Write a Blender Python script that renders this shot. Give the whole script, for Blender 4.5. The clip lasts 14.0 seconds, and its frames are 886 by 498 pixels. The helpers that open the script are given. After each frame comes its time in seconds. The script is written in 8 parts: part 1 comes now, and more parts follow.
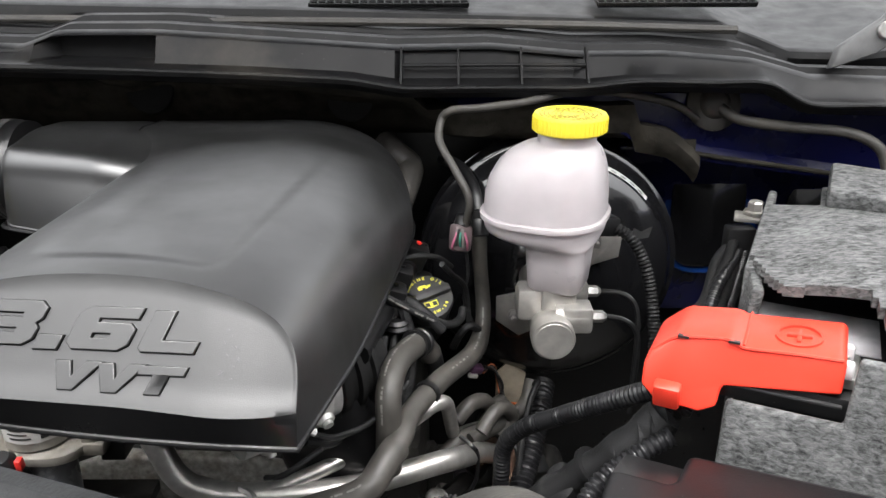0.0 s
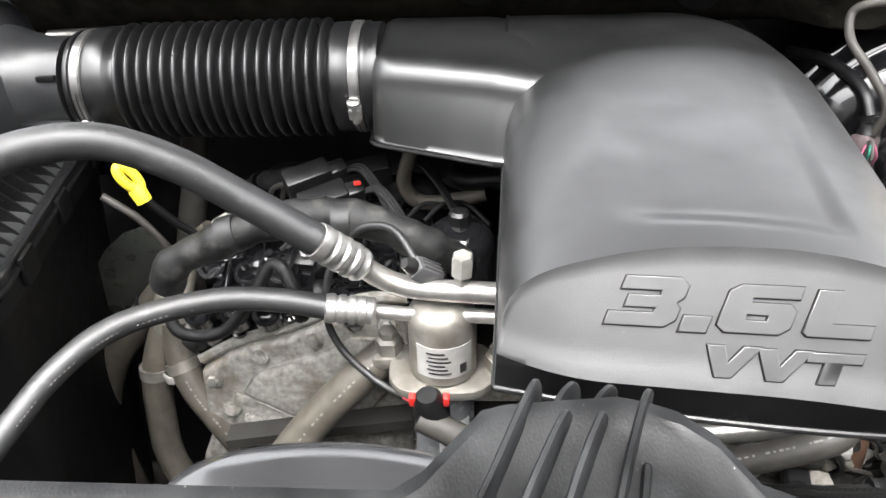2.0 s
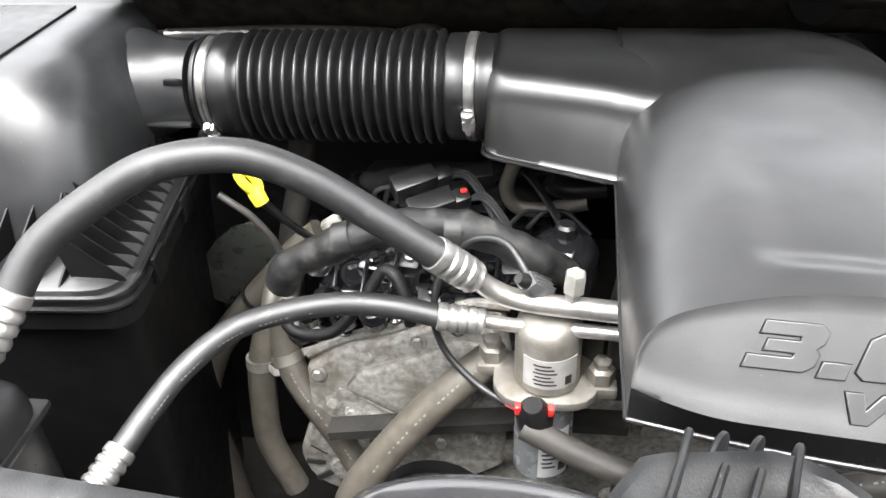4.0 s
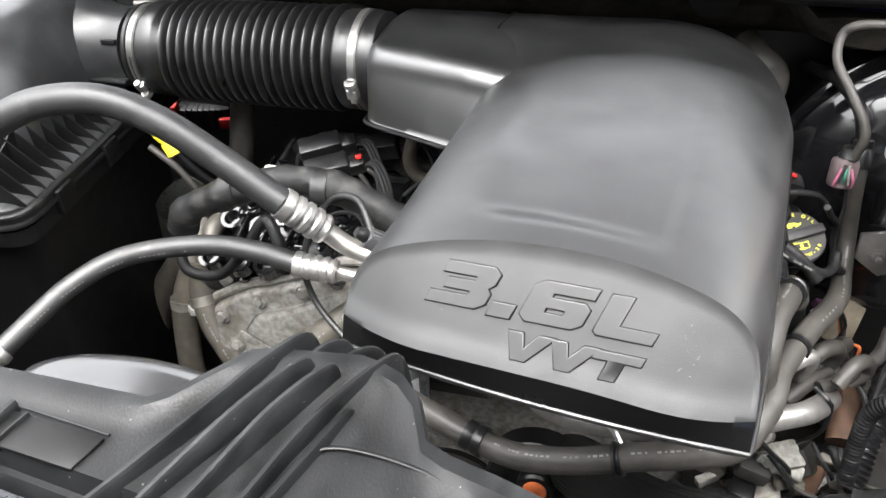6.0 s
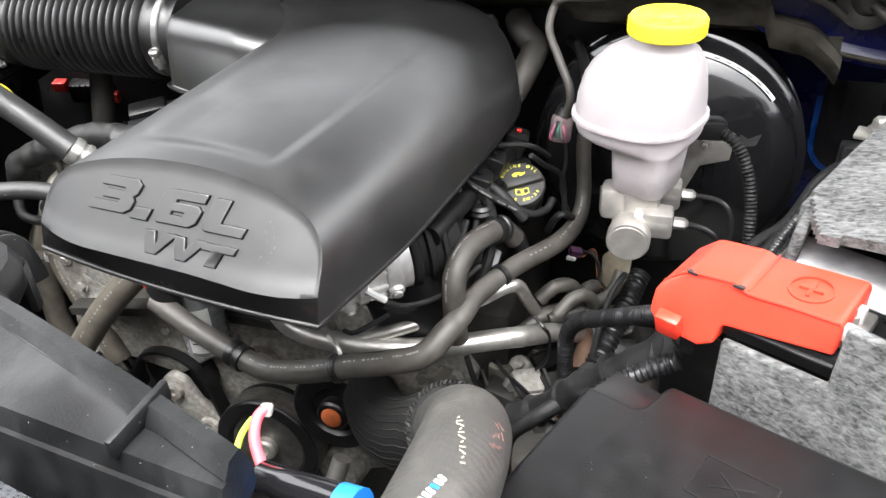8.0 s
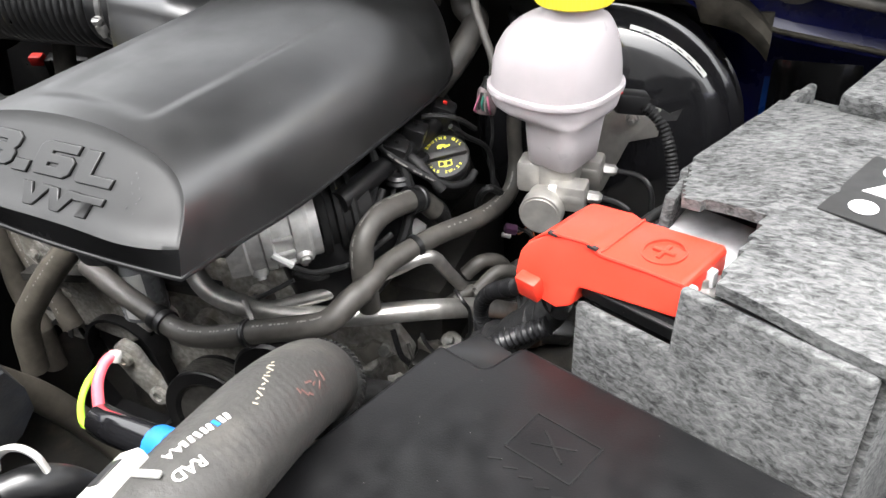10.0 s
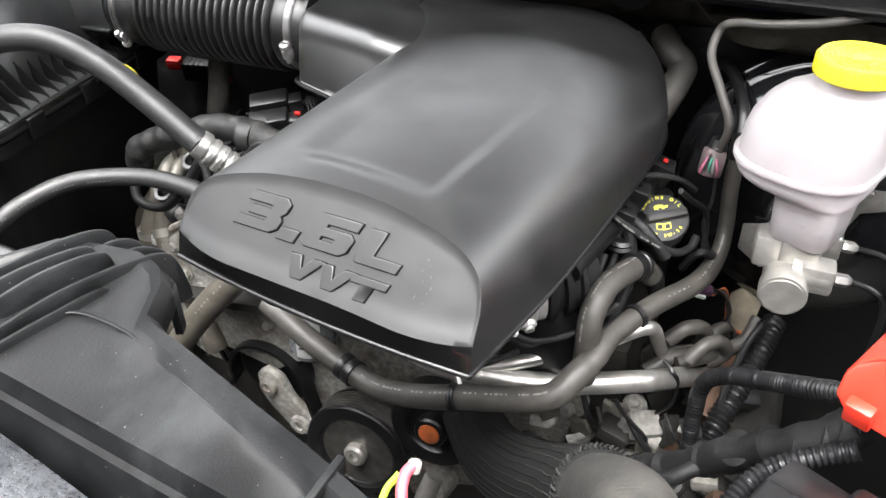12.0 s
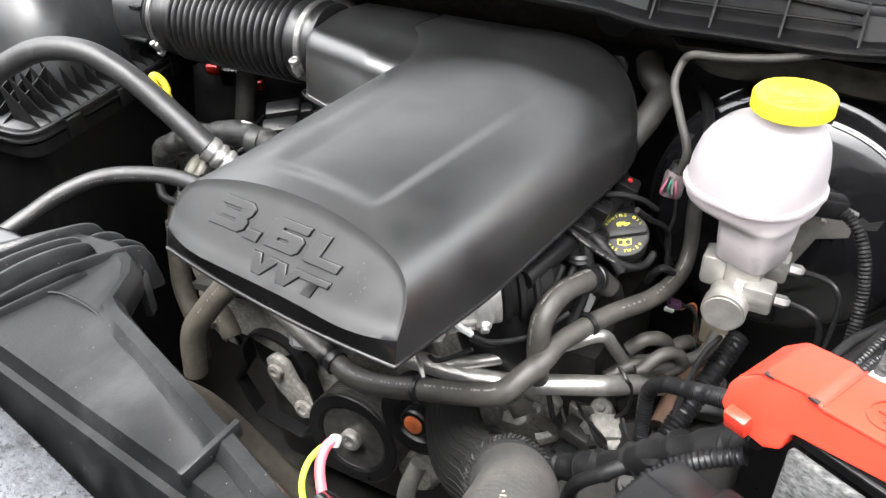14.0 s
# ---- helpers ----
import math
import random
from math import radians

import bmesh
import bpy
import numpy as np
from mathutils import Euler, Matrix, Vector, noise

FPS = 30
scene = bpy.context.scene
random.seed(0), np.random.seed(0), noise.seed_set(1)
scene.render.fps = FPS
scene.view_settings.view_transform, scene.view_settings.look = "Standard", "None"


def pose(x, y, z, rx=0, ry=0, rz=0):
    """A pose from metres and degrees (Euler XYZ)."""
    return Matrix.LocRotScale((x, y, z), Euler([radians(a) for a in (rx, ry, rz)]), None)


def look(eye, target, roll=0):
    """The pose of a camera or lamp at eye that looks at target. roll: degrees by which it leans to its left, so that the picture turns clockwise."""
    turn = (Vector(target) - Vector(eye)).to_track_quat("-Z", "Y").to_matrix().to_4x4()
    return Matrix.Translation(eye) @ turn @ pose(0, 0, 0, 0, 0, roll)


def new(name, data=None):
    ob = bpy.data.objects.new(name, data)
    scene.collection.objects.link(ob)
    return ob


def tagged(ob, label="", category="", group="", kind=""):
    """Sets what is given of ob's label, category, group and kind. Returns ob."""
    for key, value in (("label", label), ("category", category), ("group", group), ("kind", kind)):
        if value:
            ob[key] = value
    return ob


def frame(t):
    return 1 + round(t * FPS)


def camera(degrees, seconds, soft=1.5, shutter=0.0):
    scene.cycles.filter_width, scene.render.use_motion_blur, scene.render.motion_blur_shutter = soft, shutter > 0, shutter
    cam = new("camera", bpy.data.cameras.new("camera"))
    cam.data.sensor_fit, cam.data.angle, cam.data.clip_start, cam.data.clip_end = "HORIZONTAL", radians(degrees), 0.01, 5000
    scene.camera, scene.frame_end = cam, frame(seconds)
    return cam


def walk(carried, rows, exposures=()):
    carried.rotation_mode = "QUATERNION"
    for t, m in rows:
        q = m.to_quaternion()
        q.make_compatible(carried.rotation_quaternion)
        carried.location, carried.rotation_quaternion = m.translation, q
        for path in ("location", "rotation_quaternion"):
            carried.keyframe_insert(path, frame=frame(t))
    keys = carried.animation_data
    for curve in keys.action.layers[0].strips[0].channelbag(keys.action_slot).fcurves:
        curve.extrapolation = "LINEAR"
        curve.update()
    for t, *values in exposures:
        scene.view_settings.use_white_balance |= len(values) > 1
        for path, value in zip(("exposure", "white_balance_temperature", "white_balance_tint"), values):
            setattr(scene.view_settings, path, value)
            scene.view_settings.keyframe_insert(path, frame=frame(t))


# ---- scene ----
cam = camera(58.2, 14.0)
PATH = [
    (0, (0.002, 0.047, 1.586), (0.0, 1.898, 0.829), -0.2),
    (0.5, (-0.04, 0.073, 1.588), (-0.15, 1.831, 0.641), -0.7),
    (1, (-0.161, 0.087, 1.606), (-0.295, 1.795, 0.575), -1.5),
    (1.5, (-0.279, 0.108, 1.616), (-0.401, 1.791, 0.542), -2.0),
    (2, (-0.356, 0.128, 1.626), (-0.44, 1.803, 0.535), -1.9),
    (2.5, (-0.403, 0.151, 1.641), (-0.429, 1.808, 0.522), -1.4),
    (3, (-0.437, 0.158, 1.653), (-0.485, 1.802, 0.515), -1.7),
    (3.2, (-0.449, 0.155, 1.658), (-0.506, 1.794, 0.513), -1.8),
    (5.3, (-0.243, 0.096, 1.669), (-0.724, 1.678, 0.545), -2.9),
    (5.5, (-0.217, 0.097, 1.663), (-0.696, 1.68, 0.539), -2.8),
    (6, (-0.163, 0.1, 1.657), (-0.63, 1.685, 0.53), -2.6),
    (6.5, (-0.104, 0.078, 1.66), (-0.59, 1.657, 0.533), -3.1),
    (7, (-0.018, 0.041, 1.664), (-0.525, 1.614, 0.538), -3.5),
    (7.5, (0.05, 0.024, 1.667), (-0.479, 1.592, 0.544), -3.5),
    (8, (0.144, 0.05, 1.656), (-0.387, 1.622, 0.539), -3.2),
    (8.5, (0.226, 0.07, 1.646), (-0.318, 1.639, 0.532), -3.3),
    (8.7, (0.253, 0.073, 1.643), (-0.301, 1.638, 0.527), -3.2),
    (10.8, (0.264, 0.078, 1.619), (-0.387, 1.599, 0.495), -3.2),
    (11, (0.232, 0.08, 1.627), (-0.428, 1.586, 0.489), -3.1),
    (11.5, (0.129, 0.079, 1.65), (-0.546, 1.574, 0.506), -2.2),
    (12, (0.055, 0.084, 1.671), (-0.606, 1.579, 0.519), -1.1),
    (12.5, (0.008, 0.072, 1.699), (-0.696, 1.543, 0.541), -1.0),
    (13, (0.008, 0.065, 1.704), (-0.753, 1.504, 0.542), -1.5),
    (13.5, (0.07, 0.065, 1.714), (-0.71, 1.497, 0.556), -1.2),
    (14, (0.167, 0.075, 1.714), (-0.641, 1.501, 0.568), -1.6),
]
STOPS = [(0.0, 2.57), (0.3, 2.82), (0.6, 3.00), (1.5, 3.22), (2.0, 3.37), (2.5, 3.54), (3.0, 3.77), (5.5, 3.22), (6.0, 3.32), (6.5, 3.42), (7.5, 3.37), (8.1, 3.14), (8.5, 2.92), (10.9, 2.92), (11.5, 3.10), (12.0, 3.17), (14.0, 3.24)]
walk(cam, [(t, look(eye, target, roll)) for t, eye, target, roll in PATH], STOPS)

# ---- world and light ----
world = bpy.data.worlds.new("sky")
scene.world = world
world.use_nodes = True
wn, wl = world.node_tree.nodes, world.node_tree.links
sky = wn.new("ShaderNodeTexSky")
sky.sky_type, sky.sun_disc = "NISHITA", False
sky.sun_elevation, sky.sun_rotation = radians(82), radians(180)
sky.air_density, sky.dust_density, sky.ozone_density = 1.0, 9.0, 0.5
grey = wn.new("ShaderNodeHueSaturation")
grey.inputs["Saturation"].default_value = 0.12
wl.new(sky.outputs[0], grey.inputs["Color"])
wl.new(grey.outputs[0], wn["Background"].inputs[0])
wn["Background"].inputs[1].default_value = 0.15
sun = new("sun", bpy.data.lights.new("sun", "SUN"))
sun.data.energy, sun.data.angle, sun.data.color = 0.26, radians(90), (1.0, 0.98, 0.96)
sun.matrix_world = look((-0.4, -0.1, 5.2), (-0.2, 0.6, 1.2))


# ---- materials ----
def surface(name, colour, rough=0.5, metal=0.0, vary=0.25, scale=60.0, bump=0.15, dirt=None, dirt_amount=0.0, dirt_scale=9.0, spec=0.5, coat=0.0, fine=900.0, trans=0.0, sss=0.0, stretch=(1, 1, 1), specks=0.0):
    """A node material with grain, blotches, relief and, if given, patches of dirt and pale dust specks."""
    m = bpy.data.materials.new(name)
    m.use_nodes = True
    n, l = m.node_tree.nodes, m.node_tree.links
    b = n["Principled BSDF"]
    co = n.new("ShaderNodeTexCoord")
    mp = n.new("ShaderNodeMapping")
    mp.inputs["Scale"].default_value = stretch
    l.new(co.outputs["Object"], mp.inputs[0])
    n1 = n.new("ShaderNodeTexNoise")
    n1.inputs["Scale"].default_value, n1.inputs["Detail"].default_value = scale, 6
    n2 = n.new("ShaderNodeTexNoise")
    n2.inputs["Scale"].default_value, n2.inputs["Detail"].default_value = fine, 3
    n3 = n.new("ShaderNodeTexNoise")
    n3.inputs["Scale"].default_value, n3.inputs["Detail"].default_value, n3.inputs["Roughness"].default_value = dirt_scale, 9, 0.65
    for t in (n1, n2, n3):
        l.new(mp.outputs[0], t.inputs["Vector"])
    ramp = n.new("ShaderNodeMapRange")
    ramp.inputs[1].default_value, ramp.inputs[2].default_value = 0.3, 0.7
    ramp.inputs[3].default_value, ramp.inputs[4].default_value = 1 - vary, 1 + vary
    l.new(n1.outputs[0], ramp.inputs[0])
    mul = n.new("ShaderNodeMix")
    mul.data_type, mul.blend_type = "RGBA", "MULTIPLY"
    mul.inputs[0].default_value = 1.0
    mul.inputs[6].default_value = (*colour, 1)
    l.new(ramp.outputs[0], mul.inputs[7])
    out = mul.outputs[2]
    if dirt:
        dr = n.new("ShaderNodeMapRange")
        dr.inputs[1].default_value, dr.inputs[2].default_value = 0.62 - dirt_amount * 0.35, 0.78 - dirt_amount * 0.2
        l.new(n3.outputs[0], dr.inputs[0])
        mx = n.new("ShaderNodeMix")
        mx.data_type = "RGBA"
        l.new(dr.outputs[0], mx.inputs[0])
        l.new(out, mx.inputs[6])
        mx.inputs[7].default_value = (*dirt, 1)
        out = mx.outputs[2]
    if specks:
        vo = n.new("ShaderNodeTexVoronoi")
        vo.inputs["Scale"].default_value = specks
        l.new(mp.outputs[0], vo.inputs["Vector"])
        vr = n.new("ShaderNodeMapRange")
        vr.inputs[1].default_value, vr.inputs[2].default_value = 0.00022 * specks, 0.00040 * specks
        vr.inputs[3].default_value, vr.inputs[4].default_value = 0.55, 0.0
        l.new(vo.outputs["Distance"], vr.inputs[0])
        mv = n.new("ShaderNodeMix")
        mv.data_type = "RGBA"
        l.new(vr.outputs[0], mv.inputs[0])
        l.new(out, mv.inputs[6])
        mv.inputs[7].default_value = (0.30, 0.29, 0.27, 1)
        out = mv.outputs[2]
    l.new(out, b.inputs["Base Color"])
    rr = n.new("ShaderNodeMapRange")
    rr.inputs[1].default_value, rr.inputs[2].default_value = 0.25, 0.75
    rr.inputs[3].default_value, rr.inputs[4].default_value = max(0.02, rough - 0.08), min(1.0, rough + 0.08)
    l.new(n1.outputs[0], rr.inputs[0])
    l.new(rr.outputs[0], b.inputs["Roughness"])
    b.inputs["Metallic"].default_value = metal
    b.inputs["Specular IOR Level"].default_value = spec
    b.inputs["Coat Weight"].default_value = coat
    b.inputs["Coat Roughness"].default_value = 0.08
    b.inputs["Transmission Weight"].default_value = trans
    if sss:
        b.inputs["Subsurface Weight"].default_value = sss
        b.inputs["Subsurface Radius"].default_value = (1, 1, 1)
        b.inputs["Subsurface Scale"].default_value = 0.008
    if bump:
        bp = n.new("ShaderNodeBump")
        bp.inputs["Strength"].default_value, bp.inputs["Distance"].default_value = bump, 0.0006
        add = n.new("ShaderNodeMath")
        add.operation = "ADD"
        l.new(n1.outputs[0], add.inputs[0])
        l.new(n2.outputs[0], add.inputs[1])
        l.new(add.outputs[0], bp.inputs["Height"])
        l.new(bp.outputs[0], b.inputs["Normal"])
    return m


COVER = surface("satin_black_plastic", (0.008, 0.008, 0.0083), 0.39, vary=0.03, scale=25, bump=0.02, fine=2200, spec=1.0, specks=60)
COVER.node_tree.nodes["Principled BSDF"].inputs["IOR"].default_value = 1.67
# The cover's plastic again, darker for the dark reflection in the band.
BANDBLACK = surface("smooth_black_plastic", (0.006, 0.006, 0.0063), 0.22, vary=0.1, scale=30, bump=0.04, fine=2200, spec=0.5, specks=70)
# Black that paints the shadow round the cover's letters.
LETTERSHADE = surface("matt_letter_shade", (0.004, 0.004, 0.004), 0.7, vary=0.2, bump=0.1, spec=0.12)
# The cover's plastic again, lightened for the sky its sloping front reflects.
FACE = surface("sky_lit_grained_plastic", (0.017, 0.0172, 0.0175), 0.36, vary=0.08, scale=50, bump=0.2, fine=1700, spec=0.8, specks=45)
BLACK = surface("black_plastic", (0.008, 0.008, 0.0085), 0.34, vary=0.25, scale=70, bump=0.15, dirt=(0.045, 0.043, 0.04), dirt_amount=0.08, specks=110)
DUSTY = surface("dusty_black_plastic", (0.006, 0.0063, 0.0067), 0.42, vary=0.5, scale=45, bump=0.3, dirt=(0.026, 0.0275, 0.0285), dirt_amount=0.3, dirt_scale=14, spec=0.28, stretch=(1, 0.55, 1), specks=150)
EDGEGLOSS = surface("smooth_dark_plastic", (0.02, 0.02, 0.021), 0.16, vary=0.1, scale=30, bump=0.03, spec=1.0)
SPECKLED = surface("metallic_grey_paint", (0.085, 0.089, 0.097), 0.3, metal=0.6, vary=0.55, scale=420, bump=0.8, dirt=(0.022, 0.024, 0.028), dirt_amount=0.34, dirt_scale=45, fine=1500)
RUBBER = surface("dusty_rubber", (0.05, 0.0465, 0.042), 0.5, vary=0.25, scale=80, bump=0.25, dirt=(0.1, 0.09, 0.077), dirt_amount=0.2)
HOSE = surface("black_rubber_hose", (0.014, 0.0142, 0.0145), 0.5, vary=0.25, scale=140, bump=0.2, dirt=(0.06, 0.06, 0.06), dirt_amount=0.10, dirt_scale=55, spec=0.8, specks=150)
TANHOSE = surface("grey_brown_rubber", (0.075, 0.067, 0.055), 0.5, vary=0.25, scale=70, bump=0.2, dirt=(0.12, 0.105, 0.085), dirt_amount=0.25)
BELLOWS = surface("bellows_rubber", (0.007, 0.007, 0.0075), 0.34, vary=0.2, scale=60, bump=0.08, dirt=(0.03, 0.03, 0.03), dirt_amount=0.03, spec=0.8, specks=110)
STEEL = surface("zinc_steel", (0.5, 0.49, 0.475), 0.36, metal=0.85, vary=0.18, scale=120, bump=0.25, dirt=(0.33, 0.31, 0.28), dirt_amount=0.12)
ALU = surface("bare_aluminium_pipe", (0.54, 0.525, 0.5), 0.36, metal=0.85, vary=0.15, scale=90, bump=0.2, dirt=(0.42, 0.35, 0.26), dirt_amount=0.2)
CAST = surface("dirty_cast_aluminium", (0.30, 0.29, 0.268), 0.62, metal=0.2, vary=0.4, scale=130, bump=1.0, dirt=(0.15, 0.13, 0.105), dirt_amount=0.38, dirt_scale=26, fine=700)
MCAST = surface("machined_cast_aluminium", (0.41, 0.395, 0.37), 0.45, metal=0.7, vary=0.14, scale=80, bump=0.3, dirt=(0.30, 0.28, 0.25), dirt_amount=0.1)
CANMETAL = surface("stained_pump_metal", (0.27, 0.255, 0.23), 0.45, metal=0.55, vary=0.2, scale=70, bump=0.3, dirt=(0.17, 0.15, 0.12), dirt_amount=0.25)
DARKMETAL = surface("dark_engine_metal", (0.025, 0.024, 0.022), 0.55, metal=0.2, vary=0.4, scale=40, bump=0.5, dirt=(0.09, 0.08, 0.06), dirt_amount=0.15, specks=170)
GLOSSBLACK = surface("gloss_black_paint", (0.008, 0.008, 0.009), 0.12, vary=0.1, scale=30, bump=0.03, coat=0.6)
TANK = surface("milky_translucent_plastic", (0.44, 0.41, 0.42), 0.34, vary=0.05, scale=35, bump=0.08, sss=0.75)
TANK.node_tree.nodes["Principled BSDF"].inputs["Subsurface Scale"].default_value = 0.022
YELLOW = surface("yellow_plastic", (0.78, 0.66, 0.045), 0.4, vary=0.06, scale=60, bump=0.1)
YELLOWPRINT = surface("yellow_print", (0.75, 0.68, 0.05), 0.5, vary=0.1, bump=0)
RED = surface("red_plastic", (0.72, 0.042, 0.022), 0.4, vary=0.05, scale=50, bump=0.12, fine=1600)
REDTAB = surface("red_clip_plastic", (0.65, 0.03, 0.025), 0.4, vary=0.05, bump=0)
BLUEPAINT = surface("dark_blue_car_paint", (0.002, 0.003, 0.045), 0.28, vary=0.15, scale=20, bump=0.03, coat=0.15, spec=0.4, dirt=(0.01, 0.01, 0.03), dirt_amount=0.1)
BLUE = surface("blue_plastic", (0.012, 0.14, 0.48), 0.4, vary=0.06, bump=0.05)
WHITE = surface("white_plastic", (0.72, 0.72, 0.70), 0.45, vary=0.08, bump=0.08)
PAPER = surface("white_label", (0.74, 0.74, 0.72), 0.55, vary=0.05, bump=0.03)
# Also used for black plates that stand in for shade in slots.
INK = surface("black_ink", (0.02, 0.02, 0.02), 0.5, vary=0.05, bump=0)
GREYPRINT = surface("grey_print", (0.19, 0.185, 0.175), 0.6, vary=0.2, bump=0)
PADDING = surface("grey_brown_insulation", (0.034, 0.031, 0.026), 0.95, vary=0.5, scale=50, bump=0.9, dirt=(0.065, 0.057, 0.045), dirt_amount=0.25, fine=500, spec=0.1)
COWL = surface("weathered_black_cowl_plastic", (0.007, 0.007, 0.0075), 0.45, vary=0.3, scale=40, bump=0.2, dirt=(0.030, 0.027, 0.023), dirt_amount=0.2, dirt_scale=7, spec=0.2, specks=130)
TAPE = surface("wrinkled_black_tape", (0.012, 0.012, 0.0125), 0.5, vary=0.35, scale=110, bump=1.0, dirt=(0.06, 0.06, 0.06), dirt_amount=0.1, dirt_scale=40, spec=0.3)
BRAID = surface("woven_black_sleeve", (0.010, 0.010, 0.010), 0.7, vary=0.5, scale=260, bump=0.8, spec=0.25)
PINK = surface("pink_red_wire", (0.85, 0.10, 0.13), 0.4, vary=0.05, bump=0)
LIME = surface("lime_green_wire", (0.42, 0.75, 0.05), 0.4, vary=0.05, bump=0)
ORANGE = surface("rusty_orange_cap", (0.52, 0.13, 0.04), 0.6, vary=0.3, bump=0.3)
RUST = surface("rusty_steel", (0.075, 0.04, 0.024), 0.8, vary=0.5, scale=40, bump=0.6)
THREAD = surface("grey_thread", (0.028, 0.028, 0.027), 0.8, vary=0.4, scale=500, bump=0, spec=0.2)
CONDUIT = surface("ribbed_conduit_plastic", (0.010, 0.010, 0.011), 0.36, vary=0.2, scale=60, bump=0.1, dirt=(0.04, 0.04, 0.04), dirt_amount=0.1)
BANDGREY = surface("dull_spring_steel", (0.46, 0.45, 0.43), 0.45, vary=0.15, metal=0.4, bump=0.1)
# Brighter copy of the dark blue car paint, for where it catches light.
BODYBLUE = surface("lit_blue_paint", (0.006, 0.045, 0.22), 0.3, vary=0.2, scale=30, bump=0.05, coat=0.3)
# Base lightened for the lid's glossy reflection, with dust patches and specks.
LIDPLASTIC = surface("lit_dusty_lid_plastic", (0.02, 0.0205, 0.0215), 0.36, vary=0.25, scale=25, bump=0.12, dirt=(0.045, 0.046, 0.048), dirt_amount=0.2, dirt_scale=9, spec=0.7, specks=90)
PLUGRUBBER = surface("matt_black_plug_rubber", (0.010, 0.010, 0.010), 0.7, vary=0.3, bump=0.2, spec=0.2)
PLASTER = surface("grey_wall_render", (0.24, 0.24, 0.235), 0.9, vary=0.15, scale=3, bump=0.4, fine=120, dirt=(0.17, 0.165, 0.155), dirt_amount=0.2, dirt_scale=0.8)
ASPHALT = surface("asphalt", (0.05, 0.05, 0.05), 0.9, vary=0.3, scale=6, bump=0.5, fine=60)
HOODPAD = surface("hood_lining", (0.016, 0.016, 0.016), 0.9, vary=0.2, scale=20, bump=0.4)


def felt_material():
    """Marled grey felt: light and dark fibres in short streaks."""
    m = bpy.data.materials.new("marled_grey_felt")
    m.use_nodes = True
    n, l = m.node_tree.nodes, m.node_tree.links
    b = n["Principled BSDF"]
    co = n.new("ShaderNodeTexCoord")
    mp = n.new("ShaderNodeMapping")
    mp.inputs["Scale"].default_value = (125, 260, 290)
    mp.inputs["Rotation"].default_value = (0, 0, radians(27))
    l.new(co.outputs["Object"], mp.inputs[0])
    a = n.new("ShaderNodeTexNoise")
    a.inputs["Scale"].default_value, a.inputs["Detail"].default_value, a.inputs["Roughness"].default_value = 1.0, 6, 0.66
    a.inputs["Distortion"].default_value = 0.6
    l.new(mp.outputs[0], a.inputs["Vector"])
    c = n.new("ShaderNodeTexNoise")
    c.inputs["Scale"].default_value, c.inputs["Detail"].default_value = 28, 5
    l.new(co.outputs["Object"], c.inputs["Vector"])
    add = n.new("ShaderNodeMath")
    add.operation = "MULTIPLY_ADD"
    add.inputs[1].default_value = 0.35
    l.new(c.outputs[0], add.inputs[0])
    l.new(a.outputs[0], add.inputs[2])
    r = n.new("ShaderNodeValToRGB")
    r.color_ramp.elements[0].position, r.color_ramp.elements[0].color = 0.50, (0.024, 0.0245, 0.025, 1)
    r.color_ramp.elements[1].position, r.color_ramp.elements[1].color = 0.90, (0.175, 0.178, 0.178, 1)
    l.new(add.outputs[0], r.inputs[0])
    l.new(r.outputs[0], b.inputs["Base Color"])
    b.inputs["Roughness"].default_value = 0.95
    b.inputs["Specular IOR Level"].default_value = 0.15
    bp = n.new("ShaderNodeBump")
    bp.inputs["Strength"].default_value, bp.inputs["Distance"].default_value = 0.6, 0.0012
    l.new(a.outputs[0], bp.inputs["Height"])
    l.new(bp.outputs[0], b.inputs["Normal"])
    return m


FELT = felt_material()


# ---- building helpers ----
def thing(name, label, category, base=(0, 0, 0), group="", kind=""):
    """An Empty at a thing's base, which parents its parts."""
    ob = new(name)
    ob.empty_display_size = 0.02
    ob.location = base
    return tagged(ob, label, category, group, kind)


def part(name, bm, material, parent=None, label="", smooth=True, edge=40):
    """One mesh object from a bmesh in world metres, under a thing or under a part."""
    bmesh.ops.recalc_face_normals(bm, faces=bm.faces)
    me = bpy.data.meshes.new(name)
    bm.to_mesh(me)
    bm.free()
    for m in material if isinstance(material, (list, tuple)) else (material,):
        me.materials.append(m)
    if smooth:
        me.shade_smooth()
        me.set_sharp_from_angle(angle=radians(edge))
    ob = new(name, me)
    if parent is not None:
        ob.parent = parent
        if parent.data is None:
            ob.matrix_parent_inverse = Matrix.Translation(parent.location).inverted()
    if label:
        tagged(ob, label)
    return ob


def single(name, bm, material, label, category, group="", kind="", smooth=True, edge=40):
    return tagged(part(name, bm, material, None, label, smooth, edge), label, category, group, kind)


def curve_points(pts, per=8):
    """Points on a smooth curve through pts (Catmull-Rom)."""
    p = [Vector(q) for q in pts]
    p = [2 * p[0] - p[1], *p, 2 * p[-1] - p[-2]]
    out = []
    for i in range(1, len(p) - 2):
        a, b, c, d = p[i - 1 : i + 3]
        for k in range(per):
            t = k / per
            out.append(0.5 * ((2 * b) + (c - a) * t + (2 * a - 5 * b + 4 * c - d) * t * t + (3 * b - a - 3 * c + d) * t**3))
    out.append(p[-2])
    return out


